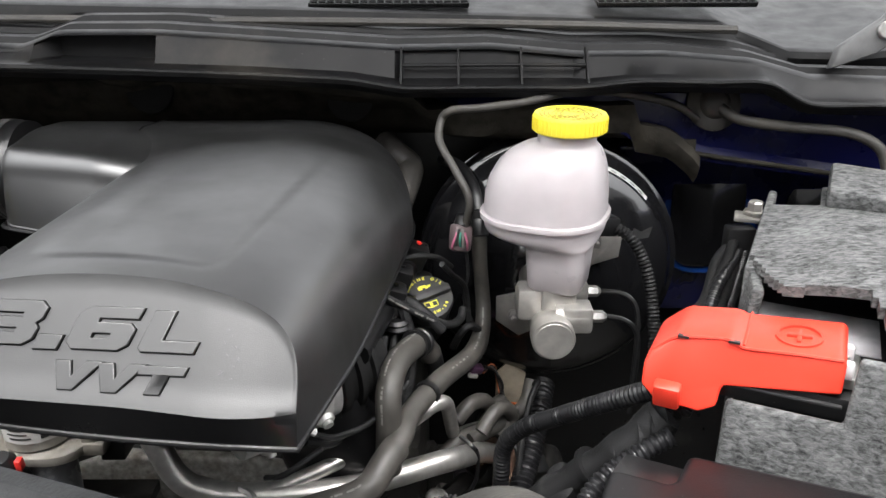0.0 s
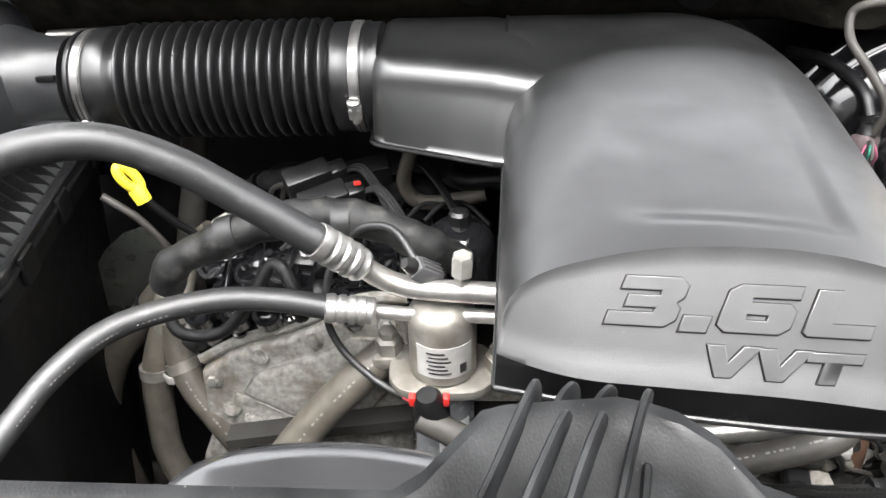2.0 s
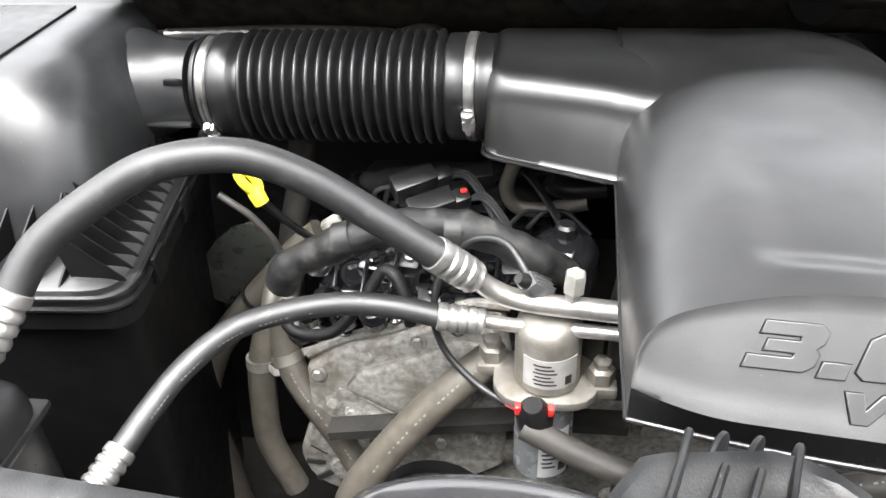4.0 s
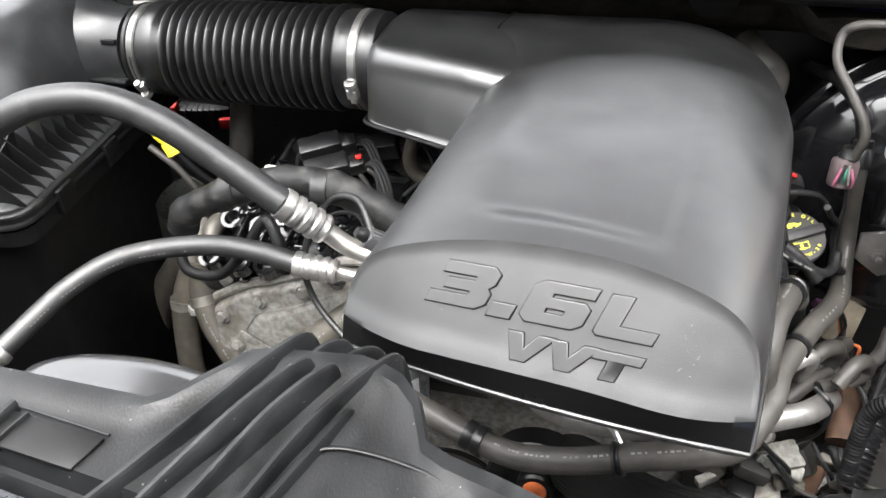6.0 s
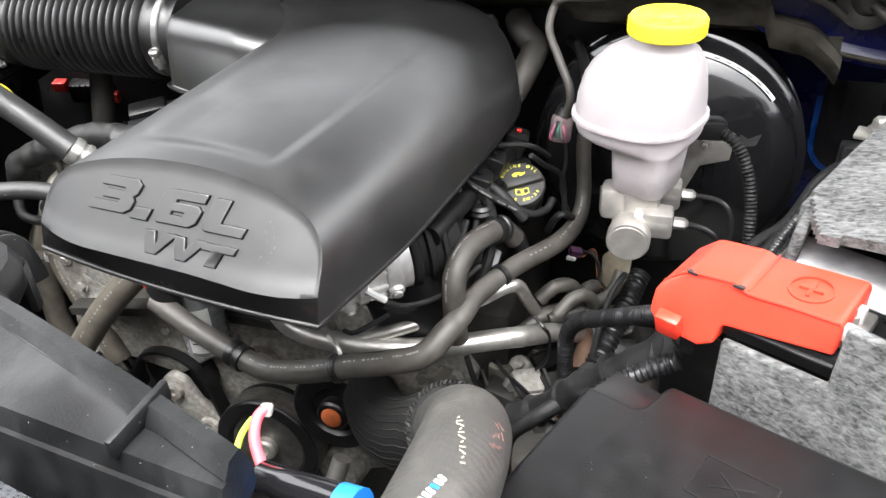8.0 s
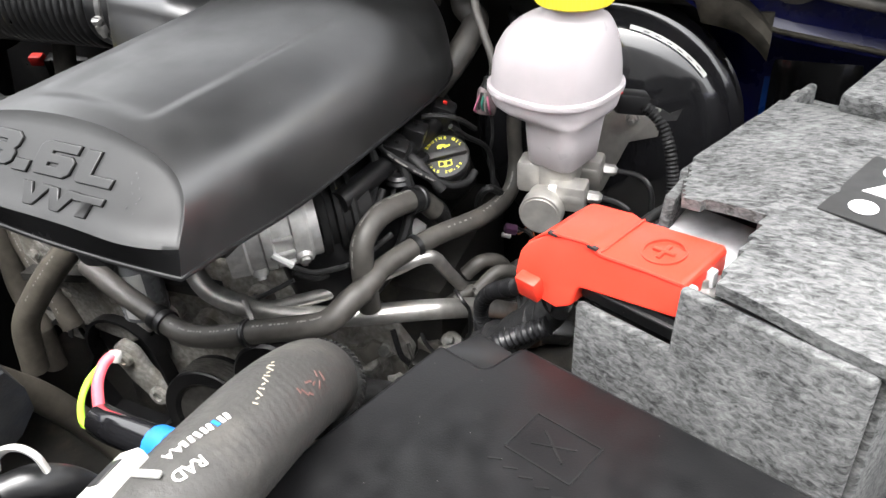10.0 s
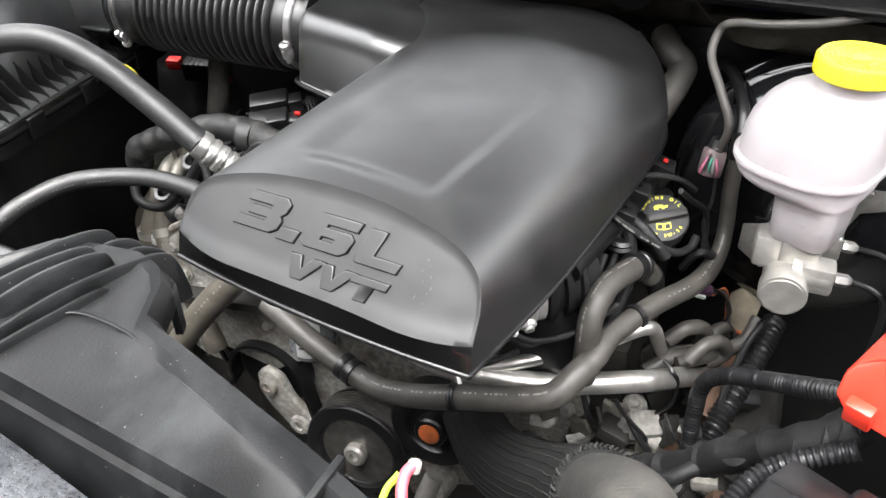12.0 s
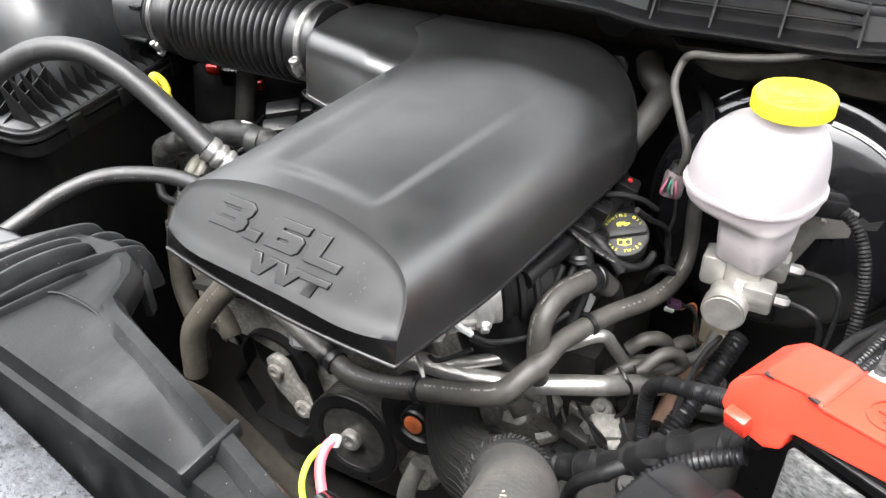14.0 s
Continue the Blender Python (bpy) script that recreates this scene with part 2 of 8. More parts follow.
def ring_frames(path):
    """Axes across a path, carried along it without twist."""
    tang = [(path[min(i + 1, len(path) - 1)] - path[max(i - 1, 0)]).normalized() for i in range(len(path))]
    side = tang[0].cross(Vector((0, 0, 1)))
    if side.length < 0.1:
        side = tang[0].cross(Vector((0, 1, 0)))
    side.normalize()
    out = []
    for t in tang:
        side = (side - t * side.dot(t)).normalized()
        out.append((side, t.cross(side)))
    return out


def skin(bm, rings, closed=True, caps=True):
    """Faces between rings of points."""
    vs = [[bm.verts.new(q) for q in r] for r in rings]
    n = len(vs[0])
    for a, b in zip(vs, vs[1:]):
        for i in range(n if closed else n - 1):
            j = (i + 1) % n
            bm.faces.new((a[i], a[j], b[j], b[i]))
    if caps and closed:
        bm.faces.new(vs[0][::-1])
        bm.faces.new(vs[-1])
    return vs


def tube(pts, r, seg=12, per=8, bm=None, flat=1.0, caps=True):
    """A round tube along a smooth curve; r: radius, or a function of (0 to 1 along it, metres along it)."""
    bm = bm or bmesh.new()
    path = curve_points(pts, per) if per else [Vector(p) for p in pts]
    run = [0.0]
    for a, b in zip(path, path[1:]):
        run.append(run[-1] + (b - a).length)
    rings = []
    for c, (u, v), s in zip(path, ring_frames(path), run):
        rad = r(s / run[-1], s) if callable(r) else r
        rings.append([c + rad * (math.cos(a) * u + flat * math.sin(a) * v) for a in (2 * math.pi * k / seg for k in range(seg))])
    skin(bm, rings, caps=caps)
    return bm


def corrugated(pts, r, depth, pitch, seg=14):
    """A tube with rounded ribs all along it."""
    path = curve_points(pts, 12)
    length = sum((b - a).length for a, b in zip(path, path[1:]))
    per = max(4, int(length / pitch * 4 / (len(pts) - 1)))
    return tube(pts, lambda f, s: r + depth * math.cos(2 * math.pi * s / pitch), seg, per)


def lathe(profile, m, seg=32, bm=None):
    """A turned body: rows of (radius, height) round the z axis of the pose m."""
    bm = bm or bmesh.new()
    rings = [[m @ Vector((r * math.cos(a), r * math.sin(a), h)) for a in (2 * math.pi * k / seg for k in range(seg))] for r, h in ((max(r, 1e-5), h) for r, h in profile)]
    skin(bm, rings)
    return bm


def axis(at, along, up=(0, 0, 1)):
    """A pose at a place with its z axis along a direction."""
    z = Vector(along).normalized()
    x = Vector(up).cross(z)
    if x.length < 1e-3:
        x = Vector((1, 0, 0)).cross(z)
    x.normalize()
    y = z.cross(x)
    return Matrix(((x.x, y.x, z.x, at[0]), (x.y, y.y, z.y, at[1]), (x.z, y.z, z.z, at[2]), (0, 0, 0, 1)))


def rbox(size, m, bevel=0.003, seg=2, bm=None, taper=1.0):
    """A box with rounded edges, centred on the pose m; taper: how much narrower its top is."""
    b2 = bmesh.new()
    bmesh.ops.create_cube(b2, size=1)
    for v in b2.verts:
        k = taper if v.co.z > 0 else 1.0
        v.co = Vector((v.co.x * size[0] * k, v.co.y * size[1] * k, v.co.z * size[2]))
    if bevel:
        bmesh.ops.bevel(b2, geom=list(b2.edges), offset=bevel, segments=seg, profile=0.5, affect="EDGES")
    bmesh.ops.transform(b2, matrix=m, verts=b2.verts)
    if bm is None:
        return b2
    me = bpy.data.meshes.new("tmp")
    b2.to_mesh(me)
    b2.free()
    bm.from_mesh(me)
    bpy.data.meshes.remove(me)
    return bm


def prism(outline, m, depth, bevel=0.0, seg=2):
    """A plate: an outline in the xy plane of the pose m, raised by depth along its z."""
    bm = bmesh.new()
    lo = [bm.verts.new((x, y, 0)) for x, y in outline]
    f = bm.faces.new(lo)
    ext = bmesh.ops.extrude_face_region(bm, geom=[f])
    bmesh.ops.translate(bm, vec=(0, 0, depth), verts=[v for v in ext["geom"] if isinstance(v, bmesh.types.BMVert)])
    if bevel:
        bmesh.ops.bevel(bm, geom=list(bm.edges), offset=bevel, segments=seg, profile=0.5, affect="EDGES")
    bmesh.ops.transform(bm, matrix=m, verts=bm.verts)
    return bm


def rounded(w, h, r, n=5):
    """The outline of a rectangle with round corners, centred."""
    out = []
    for cx, cy, a0 in ((w / 2 - r, h / 2 - r, 0), (-w / 2 + r, h / 2 - r, 90), (-w / 2 + r, -h / 2 + r, 180), (w / 2 - r, -h / 2 + r, 270)):
        out += [(cx + r * math.cos(radians(a0 + 90 * k / n)), cy + r * math.sin(radians(a0 + 90 * k / n))) for k in range(n + 1)]
    return out


def outline_relief(splines, m, extrude, bevel, name="tmp"):
    """A raised shape from closed outlines (the inner ones are holes), as a bmesh in the pose m."""
    cu = bpy.data.curves.new(name, "CURVE")
    cu.dimensions, cu.fill_mode = "2D", "BOTH"
    cu.extrude, cu.bevel_depth, cu.bevel_resolution = extrude, bevel, 2
    for pts in splines:
        sp = cu.splines.new("POLY")
        sp.points.add(len(pts) - 1)
        for q, (x, y) in zip(sp.points, pts):
            q.co = (x, y, 0, 1)
        sp.use_cyclic_u = True
    ob = new(name, cu)
    return curve_bmesh(ob, m)


def curve_bmesh(ob, m):
    dg = bpy.context.evaluated_depsgraph_get()
    me = bpy.data.meshes.new_from_object(ob.evaluated_get(dg))
    bm = bmesh.new()
    bm.from_mesh(me)
    bpy.data.meshes.remove(me)
    cu = ob.data
    bpy.data.objects.remove(ob)
    bpy.data.curves.remove(cu)
    bmesh.ops.transform(bm, matrix=m, verts=bm.verts)
    return bm


def words(text, size, m, extrude=0.0002, shear=0.0, offset=0.0):
    """Letters of Blender's own font as a bmesh, centred on the pose m."""
    cu = bpy.data.curves.new("tmp", "FONT")
    cu.body, cu.size, cu.extrude, cu.shear, cu.offset = text, size, extrude, shear, offset
    cu.align_x, cu.align_y = "CENTER", "CENTER"
    cu.resolution_u = 3
    return curve_bmesh(new("tmp", cu), m)


def smooth(a, b, x):
    t = min(1.0, max(0.0, (x - a) / (b - a)))
    return t * t * (3 - 2 * t)

# ---- the vehicle's shell ----
def sheet(x0, x1, y0, y1, z, thick, m=None, bevel=0.0):
    return rbox((x1 - x0, y1 - y0, thick), (m or Matrix()) @ pose((x0 + x1) / 2, (y0 + y1) / 2, z - thick / 2), bevel)


single("ground", rbox((120, 120, 0.1), pose(0, 0, -0.05), 0), ASPHALT, "grey asphalt ground under the vehicle", "ground", kind="structure")
# Unseen wall, added to block the low sky in front of the cover.
single("wall_south", rbox((14.0, 0.2, 3.6), pose(-0.2, -2.4, 1.8), 0.02), PLASTER, "unseen plain grey rendered wall, added to dim light from the front", "wall", kind="structure")
single("bay_floor", rbox((1.9, 1.15, 0.02), pose(-0.2, 0.62, 0.50), 0.004), DARKMETAL, "dark grimy tray under the engine", "floor", kind="structure")
single("inner_fender_1", rbox((0.05, 1.2, 0.85), pose(-1.14, 0.68, 0.92), 0.01), BLACK, "black inner fender wall of the engine bay", "wall", kind="structure")
single("inner_fender_2", rbox((0.05, 1.2, 0.85), pose(0.72, 0.68, 0.92), 0.01), BLACK, "black inner fender wall beside the battery", "wall", kind="structure")
single("firewall", rbox((1.9, 0.03, 0.86), pose(-0.2, 1.14, 0.94), 0.006), BLACK, "black firewall behind the engine", "wall", kind="structure")
single("radiator_wall", rbox((1.8, 0.03, 0.80), pose(-0.2, 0.16, 0.93), 0.006), BLACK, "black back of the radiator", "wall", kind="structure")
# Out of view: the hood's tilt and gap shape what the cover reflects.
single("hood", rbox((1.75, 1.35, 0.03), pose(-0.2, 0.84, 2.27, -40, 0, 0), 0.01), HOODPAD, "unseen raised hood with a black lining, posed to shape reflections", "hood", kind="structure")
# Unseen windscreen and cab, added to darken low reflections at the cover's rear.
single("windscreen", rbox((1.5, 0.80, 0.02), pose(-0.2, 1.95, 1.72, 30, 0, 0), 0.006), GLOSSBLACK, "unseen dark sloping windscreen, added to darken reflections on the cover", "windscreen", kind="structure")
single("cab", rbox((1.8, 1.6, 1.75), pose(-0.2, 3.05, 1.02), 0.08, 4), BLUEPAINT, "unseen dark blue cab, added to darken reflections on the cover", "cab", kind="structure")
for i, x in ((1, -1.32), (2, 0.92)):
    single(f"fender_{i}", rbox((0.34, 2.0, 0.9), pose(x, 0.5, 0.95), 0.06, 4), BLUEPAINT, "dark blue painted front fender", "fender", kind="structure")


# cowl: one ribbed moulding that runs across the bay under the windscreen
def table(x, rows):
    """A value between the rows (x, value)."""
    for (x0, v0), (x1, v1) in zip(rows, rows[1:]):
        if x <= x1:
            return v0 + (v1 - v0) * max(0.0, (x - x0) / (x1 - x0))
    return rows[-1][1]


def cowl_lip(x):
    return table(x, [(-1.1, 1.42), (-0.56, 1.418), (-0.26, 1.408), (-0.12, 1.400), (-0.05, 1.389), (0.18, 1.389), (0.255, 1.396), (0.425, 1.393), (0.48, 1.366), (0.70, 1.36)])


def cowl_mid(x):
    return table(x, [(-1.1, 1.452), (-0.56, 1.436), (-0.51, 1.454), (-0.38, 1.454), (-0.064, 1.433), (0.066, 1.435), (0.185, 1.424), (0.30, 1.424), (0.42, 1.414), (0.50, 1.392), (0.70, 1.386)])


def cowl_top(x):
    return table(x, [(-1.1, 1.482), (-0.66, 1.478), (-0.24, 1.469), (0.18, 1.456), (0.414, 1.448), (0.50, 1.414), (0.60, 1.412), (0.70, 1.42)])


def cowl_panel():
    """A long stepped moulding: front lip, pocketed face, two grooves, then the deck under the windscreen."""
    bm = bmesh.new()
    rings = []
    for k in range(169):
        x = -1.1 + 2.1 * k / 168
        lo, mid, up = cowl_lip(x), cowl_mid(x), cowl_top(x)
        deep = 0.040 * smooth(-0.53, -0.52, x) * smooth(-0.375, -0.385, x) + 0.012 * smooth(-0.06, -0.05, x) * smooth(0.19, 0.18, x)
        tw = 0.06 * smooth(0.43, 0.52, x)
        rings.append([(x, 1.095, lo - 0.016), (x, 1.078, lo - 0.006), (x, 1.075, lo), (x, 1.080, lo + 0.003), (x, 1.096 + deep, lo + 0.003), (x, 1.104 + deep, lo + 0.006), (x, 1.120 + deep * 0.7, mid - 0.006), (x, 1.122, mid - 0.003), (x, 1.127, mid), (x, 1.145, mid + 0.002), (x, 1.150, mid - 0.004), (x, 1.172, mid - 0.004), (x, 1.177, mid + 0.006), (x, 1.188, mid + 0.008), (x, 1.193, mid + 0.003), (x, 1.226, mid + 0.004), (x, 1.230, mid + 0.012), (x, 1.240, mid + 0.014), (x, 1.246 - tw * 0.5, mid + 0.004), (x, 1.272 - tw, up - 0.010), (x, 1.276 - tw, up - 0.001), (x, 1.284 - tw, up + 0.002), (x, 1.300 - tw, up + 0.002), (x, 1.62, up + 0.066), (x, 1.62, up + 0.03), (x, 1.30, lo - 0.02)])
    skin(bm, rings)
    return bm


cowl = single("cowl_panel", cowl_panel(), COWL, "weathered black plastic cowl panel under the windscreen", "cowl", kind="structure", edge=25)
for x in (-0.055, 0.020, 0.103, 0.190):
    part("rib", prism([(1.088, 1.392), (1.13, 1.394), (1.135, 1.432), (1.124, 1.434)], Matrix(((0, 0, 1, x), (1, 0, 0, 0), (0, 1, 0, 0), (0, 0, 0, 1))), 0.003), COWL, cowl)
part("pocket_edge", tube([(-0.055, 1.112, 1.412), (0.05, 1.110, 1.413), (0.12, 1.110, 1.413), (0.19, 1.112, 1.412)], 0.0025, 8), COWL, cowl)
part("front_lip", tube([(x, 1.077, cowl_lip(x)) for x in (-1.0, -0.7, -0.5, -0.3, -0.2, -0.12, -0.05, 0.02, 0.1, 0.18, 0.255, 0.35, 0.42, 0.48, 0.56, 0.65)], 0.0030, 8), COWL, cowl)
part("seal", tube([(-1.0, 1.25, 1.462), (-0.4, 1.235, 1.458), (0.1, 1.225, 1.452), (0.42, 1.215, 1.444)], 0.006, 8), RUBBER, cowl)


COWLPOSE = Matrix.Translation((0.0005, 0.0069, 0.2828)) @ Matrix.Scale(0.822, 4)  # scales the mouldings about the first camera position, to fit its view
for ob in (cowl, *cowl.children):
    ob.data.transform(COWLPOSE)


def grille(x0, x1):
    g = thing("cowl_grille", "black plastic mesh grille in the cowl", "grille", COWLPOSE @ Vector((x0, 1.30, 1.467)), "cowl grilles")
    tilt = COWLPOSE @ pose((x0 + x1) / 2, 1.345, 1.482, 11.5, 0, 0)
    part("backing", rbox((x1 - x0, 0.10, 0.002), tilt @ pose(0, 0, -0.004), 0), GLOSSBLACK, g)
    n = int((x1 - x0) / 0.0125)
    for k in range(n + 1):
        part("bar", rbox((0.0026, 0.10, 0.006), tilt @ pose(-(x1 - x0) / 2 + k * (x1 - x0) / n, 0, 0), 0.0008, 1), COWL, g)
    for k in range(9):
        part("cross_bar", rbox((x1 - x0, 0.003, 0.005), tilt @ pose(0, -0.048 + 0.012 * k, 0), 0.0008, 1), COWL, g)


grille(-0.20, 0.04)
grille(0.235, 0.475)
HINGEGREY = surface("grey_hinge_paint", (0.11, 0.11, 0.11), 0.5, vary=0.2, bump=0.2)
hinge = thing("hood_hinge", "grey painted hood hinge arm", "hinge", COWLPOSE @ Vector((0.62, 1.16, 1.40)))
part("arm", prism([(-0.09, -0.02), (-0.03, 0.0), (0.02, 0.03), (0.06, 0.10), (0.03, 0.11), (-0.02, 0.05), (-0.08, 0.01)], COWLPOSE @ axis((0.62, 1.17, 1.415), (0, -1, 0.2)), 0.02, 0.005), HINGEGREY, hinge)
part("pin", lathe([(0.012, 0), (0.012, 0.028), (0.010, 0.03)], COWLPOSE @ axis((0.60, 1.18, 1.445), (0, -1, 0.2)), 16), STEEL, hinge)

# upper firewall: blue painted flange, insulation pad, round plugs
def blue_flange():
    """The painted steel wall under the cowl, which steps forward behind the brakes."""
    bm = bmesh.new()
    rings = []
    for k in range(81):
        x = -0.75 + 1.5 * k / 80
        low = table(x, [(-0.75, 1.394), (0.17, 1.384), (0.215, 1.360), (0.24, 1.345), (0.28, 1.338), (0.310, 1.330), (0.533, 1.299), (0.75, 1.275)])
        y0 = 0.962 + 0.085 * smooth(0.02, -0.03, x)
        rings.append([(x, 1.10, 1.412), (x, y0 + 0.012, 1.410), (x, y0 + 0.002, 1.404), (x, y0, low + 0.012), (x, y0 - 0.006, low + 0.003), (x, y0 - 0.014, low + 0.001), (x, y0 - 0.014, low - 0.003), (x, 1.10, low - 0.006)])
    skin(bm, rings)
    return bm


flange = single("firewall_flange", blue_flange(), BLUEPAINT, "dark blue painted steel flange of the firewall", "body panel", kind="structure", edge=30)
part("flange_edge", tube([(0.278, 0.948, 1.3457), (0.297, 0.945, 1.3375), (0.412, 0.945, 1.320), (0.530, 0.945, 1.3025), (0.67, 0.945, 1.287)], 0.0028, 8), PADDING, flange, "dusty pale edge")
pad_bm = bmesh.new()
pad_rings = []
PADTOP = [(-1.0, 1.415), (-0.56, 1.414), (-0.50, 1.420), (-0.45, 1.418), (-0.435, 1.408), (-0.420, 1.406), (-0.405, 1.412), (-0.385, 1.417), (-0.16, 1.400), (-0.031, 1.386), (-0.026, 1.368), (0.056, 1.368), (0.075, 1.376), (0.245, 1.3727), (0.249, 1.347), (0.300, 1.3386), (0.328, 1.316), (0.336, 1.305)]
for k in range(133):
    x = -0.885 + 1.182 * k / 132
    # Heights scaled by 0.885 about the first camera position, to fit its view.
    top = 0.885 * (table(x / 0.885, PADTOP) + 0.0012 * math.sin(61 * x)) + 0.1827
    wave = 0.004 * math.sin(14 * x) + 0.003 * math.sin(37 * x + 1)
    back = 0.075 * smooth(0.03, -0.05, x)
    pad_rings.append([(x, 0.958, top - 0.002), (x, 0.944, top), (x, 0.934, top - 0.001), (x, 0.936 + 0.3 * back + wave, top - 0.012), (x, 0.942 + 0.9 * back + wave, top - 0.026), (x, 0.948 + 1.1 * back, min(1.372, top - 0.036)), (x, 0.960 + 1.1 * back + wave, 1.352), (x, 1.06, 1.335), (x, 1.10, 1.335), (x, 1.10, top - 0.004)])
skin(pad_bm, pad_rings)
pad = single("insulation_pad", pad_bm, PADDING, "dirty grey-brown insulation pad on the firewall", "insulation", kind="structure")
for x, z in ((-0.355, 1.399), (-0.112, 1.388)):
    part("plug", lathe([(0.028, -0.004), (0.028, 0.002), (0.025, 0.003), (0.0, 0.002)], axis((x, 1.018, z), (0, -1, 0.35)), 28), PLUGRUBBER, pad, "round black rubber plug")
single("apron_panel", rbox((0.46, 0.02, 0.26), pose(0.46, 1.085, 1.19, 8, 0, 0), 0.008), BLUEPAINT, "dark blue inner body panel behind the battery", "body panel", kind="structure")
for x, z in ((0.365, 1.22), (0.52, 1.20)):
    part("opening_rim", prism(rounded(0.125, 0.17, 0.045), axis((x, 1.070, z), (0, -1, 0.1)), 0.004, 0.001), BODYBLUE, bpy.data.objects["apron_panel"])
    # Black plate in front of the panel; its colour stands for shade inside.
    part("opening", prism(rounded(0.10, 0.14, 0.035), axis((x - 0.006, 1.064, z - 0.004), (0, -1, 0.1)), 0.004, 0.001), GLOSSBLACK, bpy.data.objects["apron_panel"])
single("side_panel", rbox((0.060, 0.02, 0.11), pose(-0.7310, 1.128, 1.372, 12, 0, 0), 0.008), BODYBLUE, "blue painted body panel behind the air hose", "body panel", kind="structure")

# ---- engine cover ----
RIM = 1.299


def shoulder(d, w, p):
    t = min(1.0, max(0.0, d / w))
    return max(0.0, 1 - (1 - t) ** p) ** (1 / p)


def corner(d, r):
    return r - math.sqrt(max(0.0, r * r - (r - d) ** 2)) if d < r else 0.0


FP, FU, FV = Vector((-0.347, 0.464, 1.3215)), Vector((0.9955, -0.094, 0.0)), Vector((0.0566, 0.599, 0.799))
FN = FU.cross(FV).normalized()


def front_y(x):
    return 0.4524 - 0.0776 * (x + 0.282) + 0.0134 * max(0.0, (x + 0.148) / 0.06) ** 2 + 0.0171 * max(0.0, (-0.282 - x) / 0.064) ** 2


def face_z(x, y):
    return 1.3215 + 1.34 * (y - front_y(x))


def face_foot(x):
    """Height at which the sloping front panel ends above the black band."""
    f = min(1.0, max(0.0, (x + 0.342) / 0.254))
    return 1.3265 - 0.0066 * f - 0.0032 * smooth(0.55, 1.0, f)


def rim_z(x, y):
    """The rim's height: highest at one front corner, level farther back."""
    left = 1.298 + 0.0085 * smooth(0.56, 0.465, y)
    right = 1.284 + 0.0115 * smooth(0.60, 0.44, y)
    return left + (right - left) * min(1.0, max(0.0, (x - xl(y)) / (xr(y) - xl(y))))


def rim_y(x):
    return 0.4425 + 0.0298 * ((-0.086 - x) / 0.261) ** 2


def front_at(x, z):
    """Depth of the front at a height: a leaning band, then the sloping panel."""
    foot, low = face_foot(x), rim_z(x, 0.45)
    y1 = front_y(x) + (foot - 1.3215) / 1.34
    if z < foot:
        return rim_y(x) + (y1 - rim_y(x)) * max(0.0, (z - low) / (foot - low))
    return front_y(x) + (z - 1.3215) / 1.34


def xl(y):
    return -0.3465 + 0.0135 * (y - 0.464) / 0.27


def xr(y):
    return -0.0865 + 0.056 * min(1.0, max(0.0, (y - 0.443) / 0.38)) ** 0.85


def top_z(x, y):
    z = 1.3868 - 0.15 * max(0.0, y - 0.86) ** 1.15
    s = (y - 0.53) / 0.27
    left, right = -0.268 + 0.014 * s, -0.138 + 0.036 * s
    front = 0.531 - 0.16 * (x + 0.268)
    cut = smooth(-0.014, 0.024, x - left) * smooth(-0.002, 0.014, right - x) * smooth(-0.005, 0.019, y - front)
    return z - 0.0040 * cut * smooth(0.86, 0.66, y)


def arch_samples(n):
    """Places across an arch, from -1 to 1, evenly spaced along its outline."""
    cs = [math.cos(math.pi * (1 - k / 4000)) for k in range(4001)]
    pts = [(c, 0.7 * max(0.0, 1 - abs(c) ** 2.05) ** (1 / 4.7)) for c in cs]
    run = [0.0]
    for p, q in zip(pts, pts[1:]):
        run.append(run[-1] + math.dist(p, q))
    out, k = [], 0
    for i in range(n + 1):
        while k < 3999 and run[k + 1] < run[-1] * i / n:
            k += 1
        f = (run[-1] * i / n - run[k]) / max(1e-9, run[k + 1] - run[k])
        out.append(cs[k] + (cs[k + 1] - cs[k]) * min(1.0, f))
    return out


REAR = 0.992


def body_point(c, y, rear):
    """A point of the crowned body: c from -1 to 1 across it."""
    l, r = xl(y), xr(y)
    x = (l + r) / 2 + c * (r - l) / 2
    q = 4.7 - (1.7 if c > 0 else 0.7) * smooth(0.46, 0.95, y)
    g = max(0.0, 1 - abs(c) ** 2.05) ** (1 / q)
    x += 0.003 * g * c * c if c < 0 else -0.0065 * g * c * c
    if c < 0:
        g += (max(g, 0.99) - g) * smooth(0.80, 0.90, y)
    g *= shoulder(rear - y, 0.040, 2.3)
    low = rim_z(x, y)
    return Vector((x, y, low + (top_z(x, y) - low) * g))


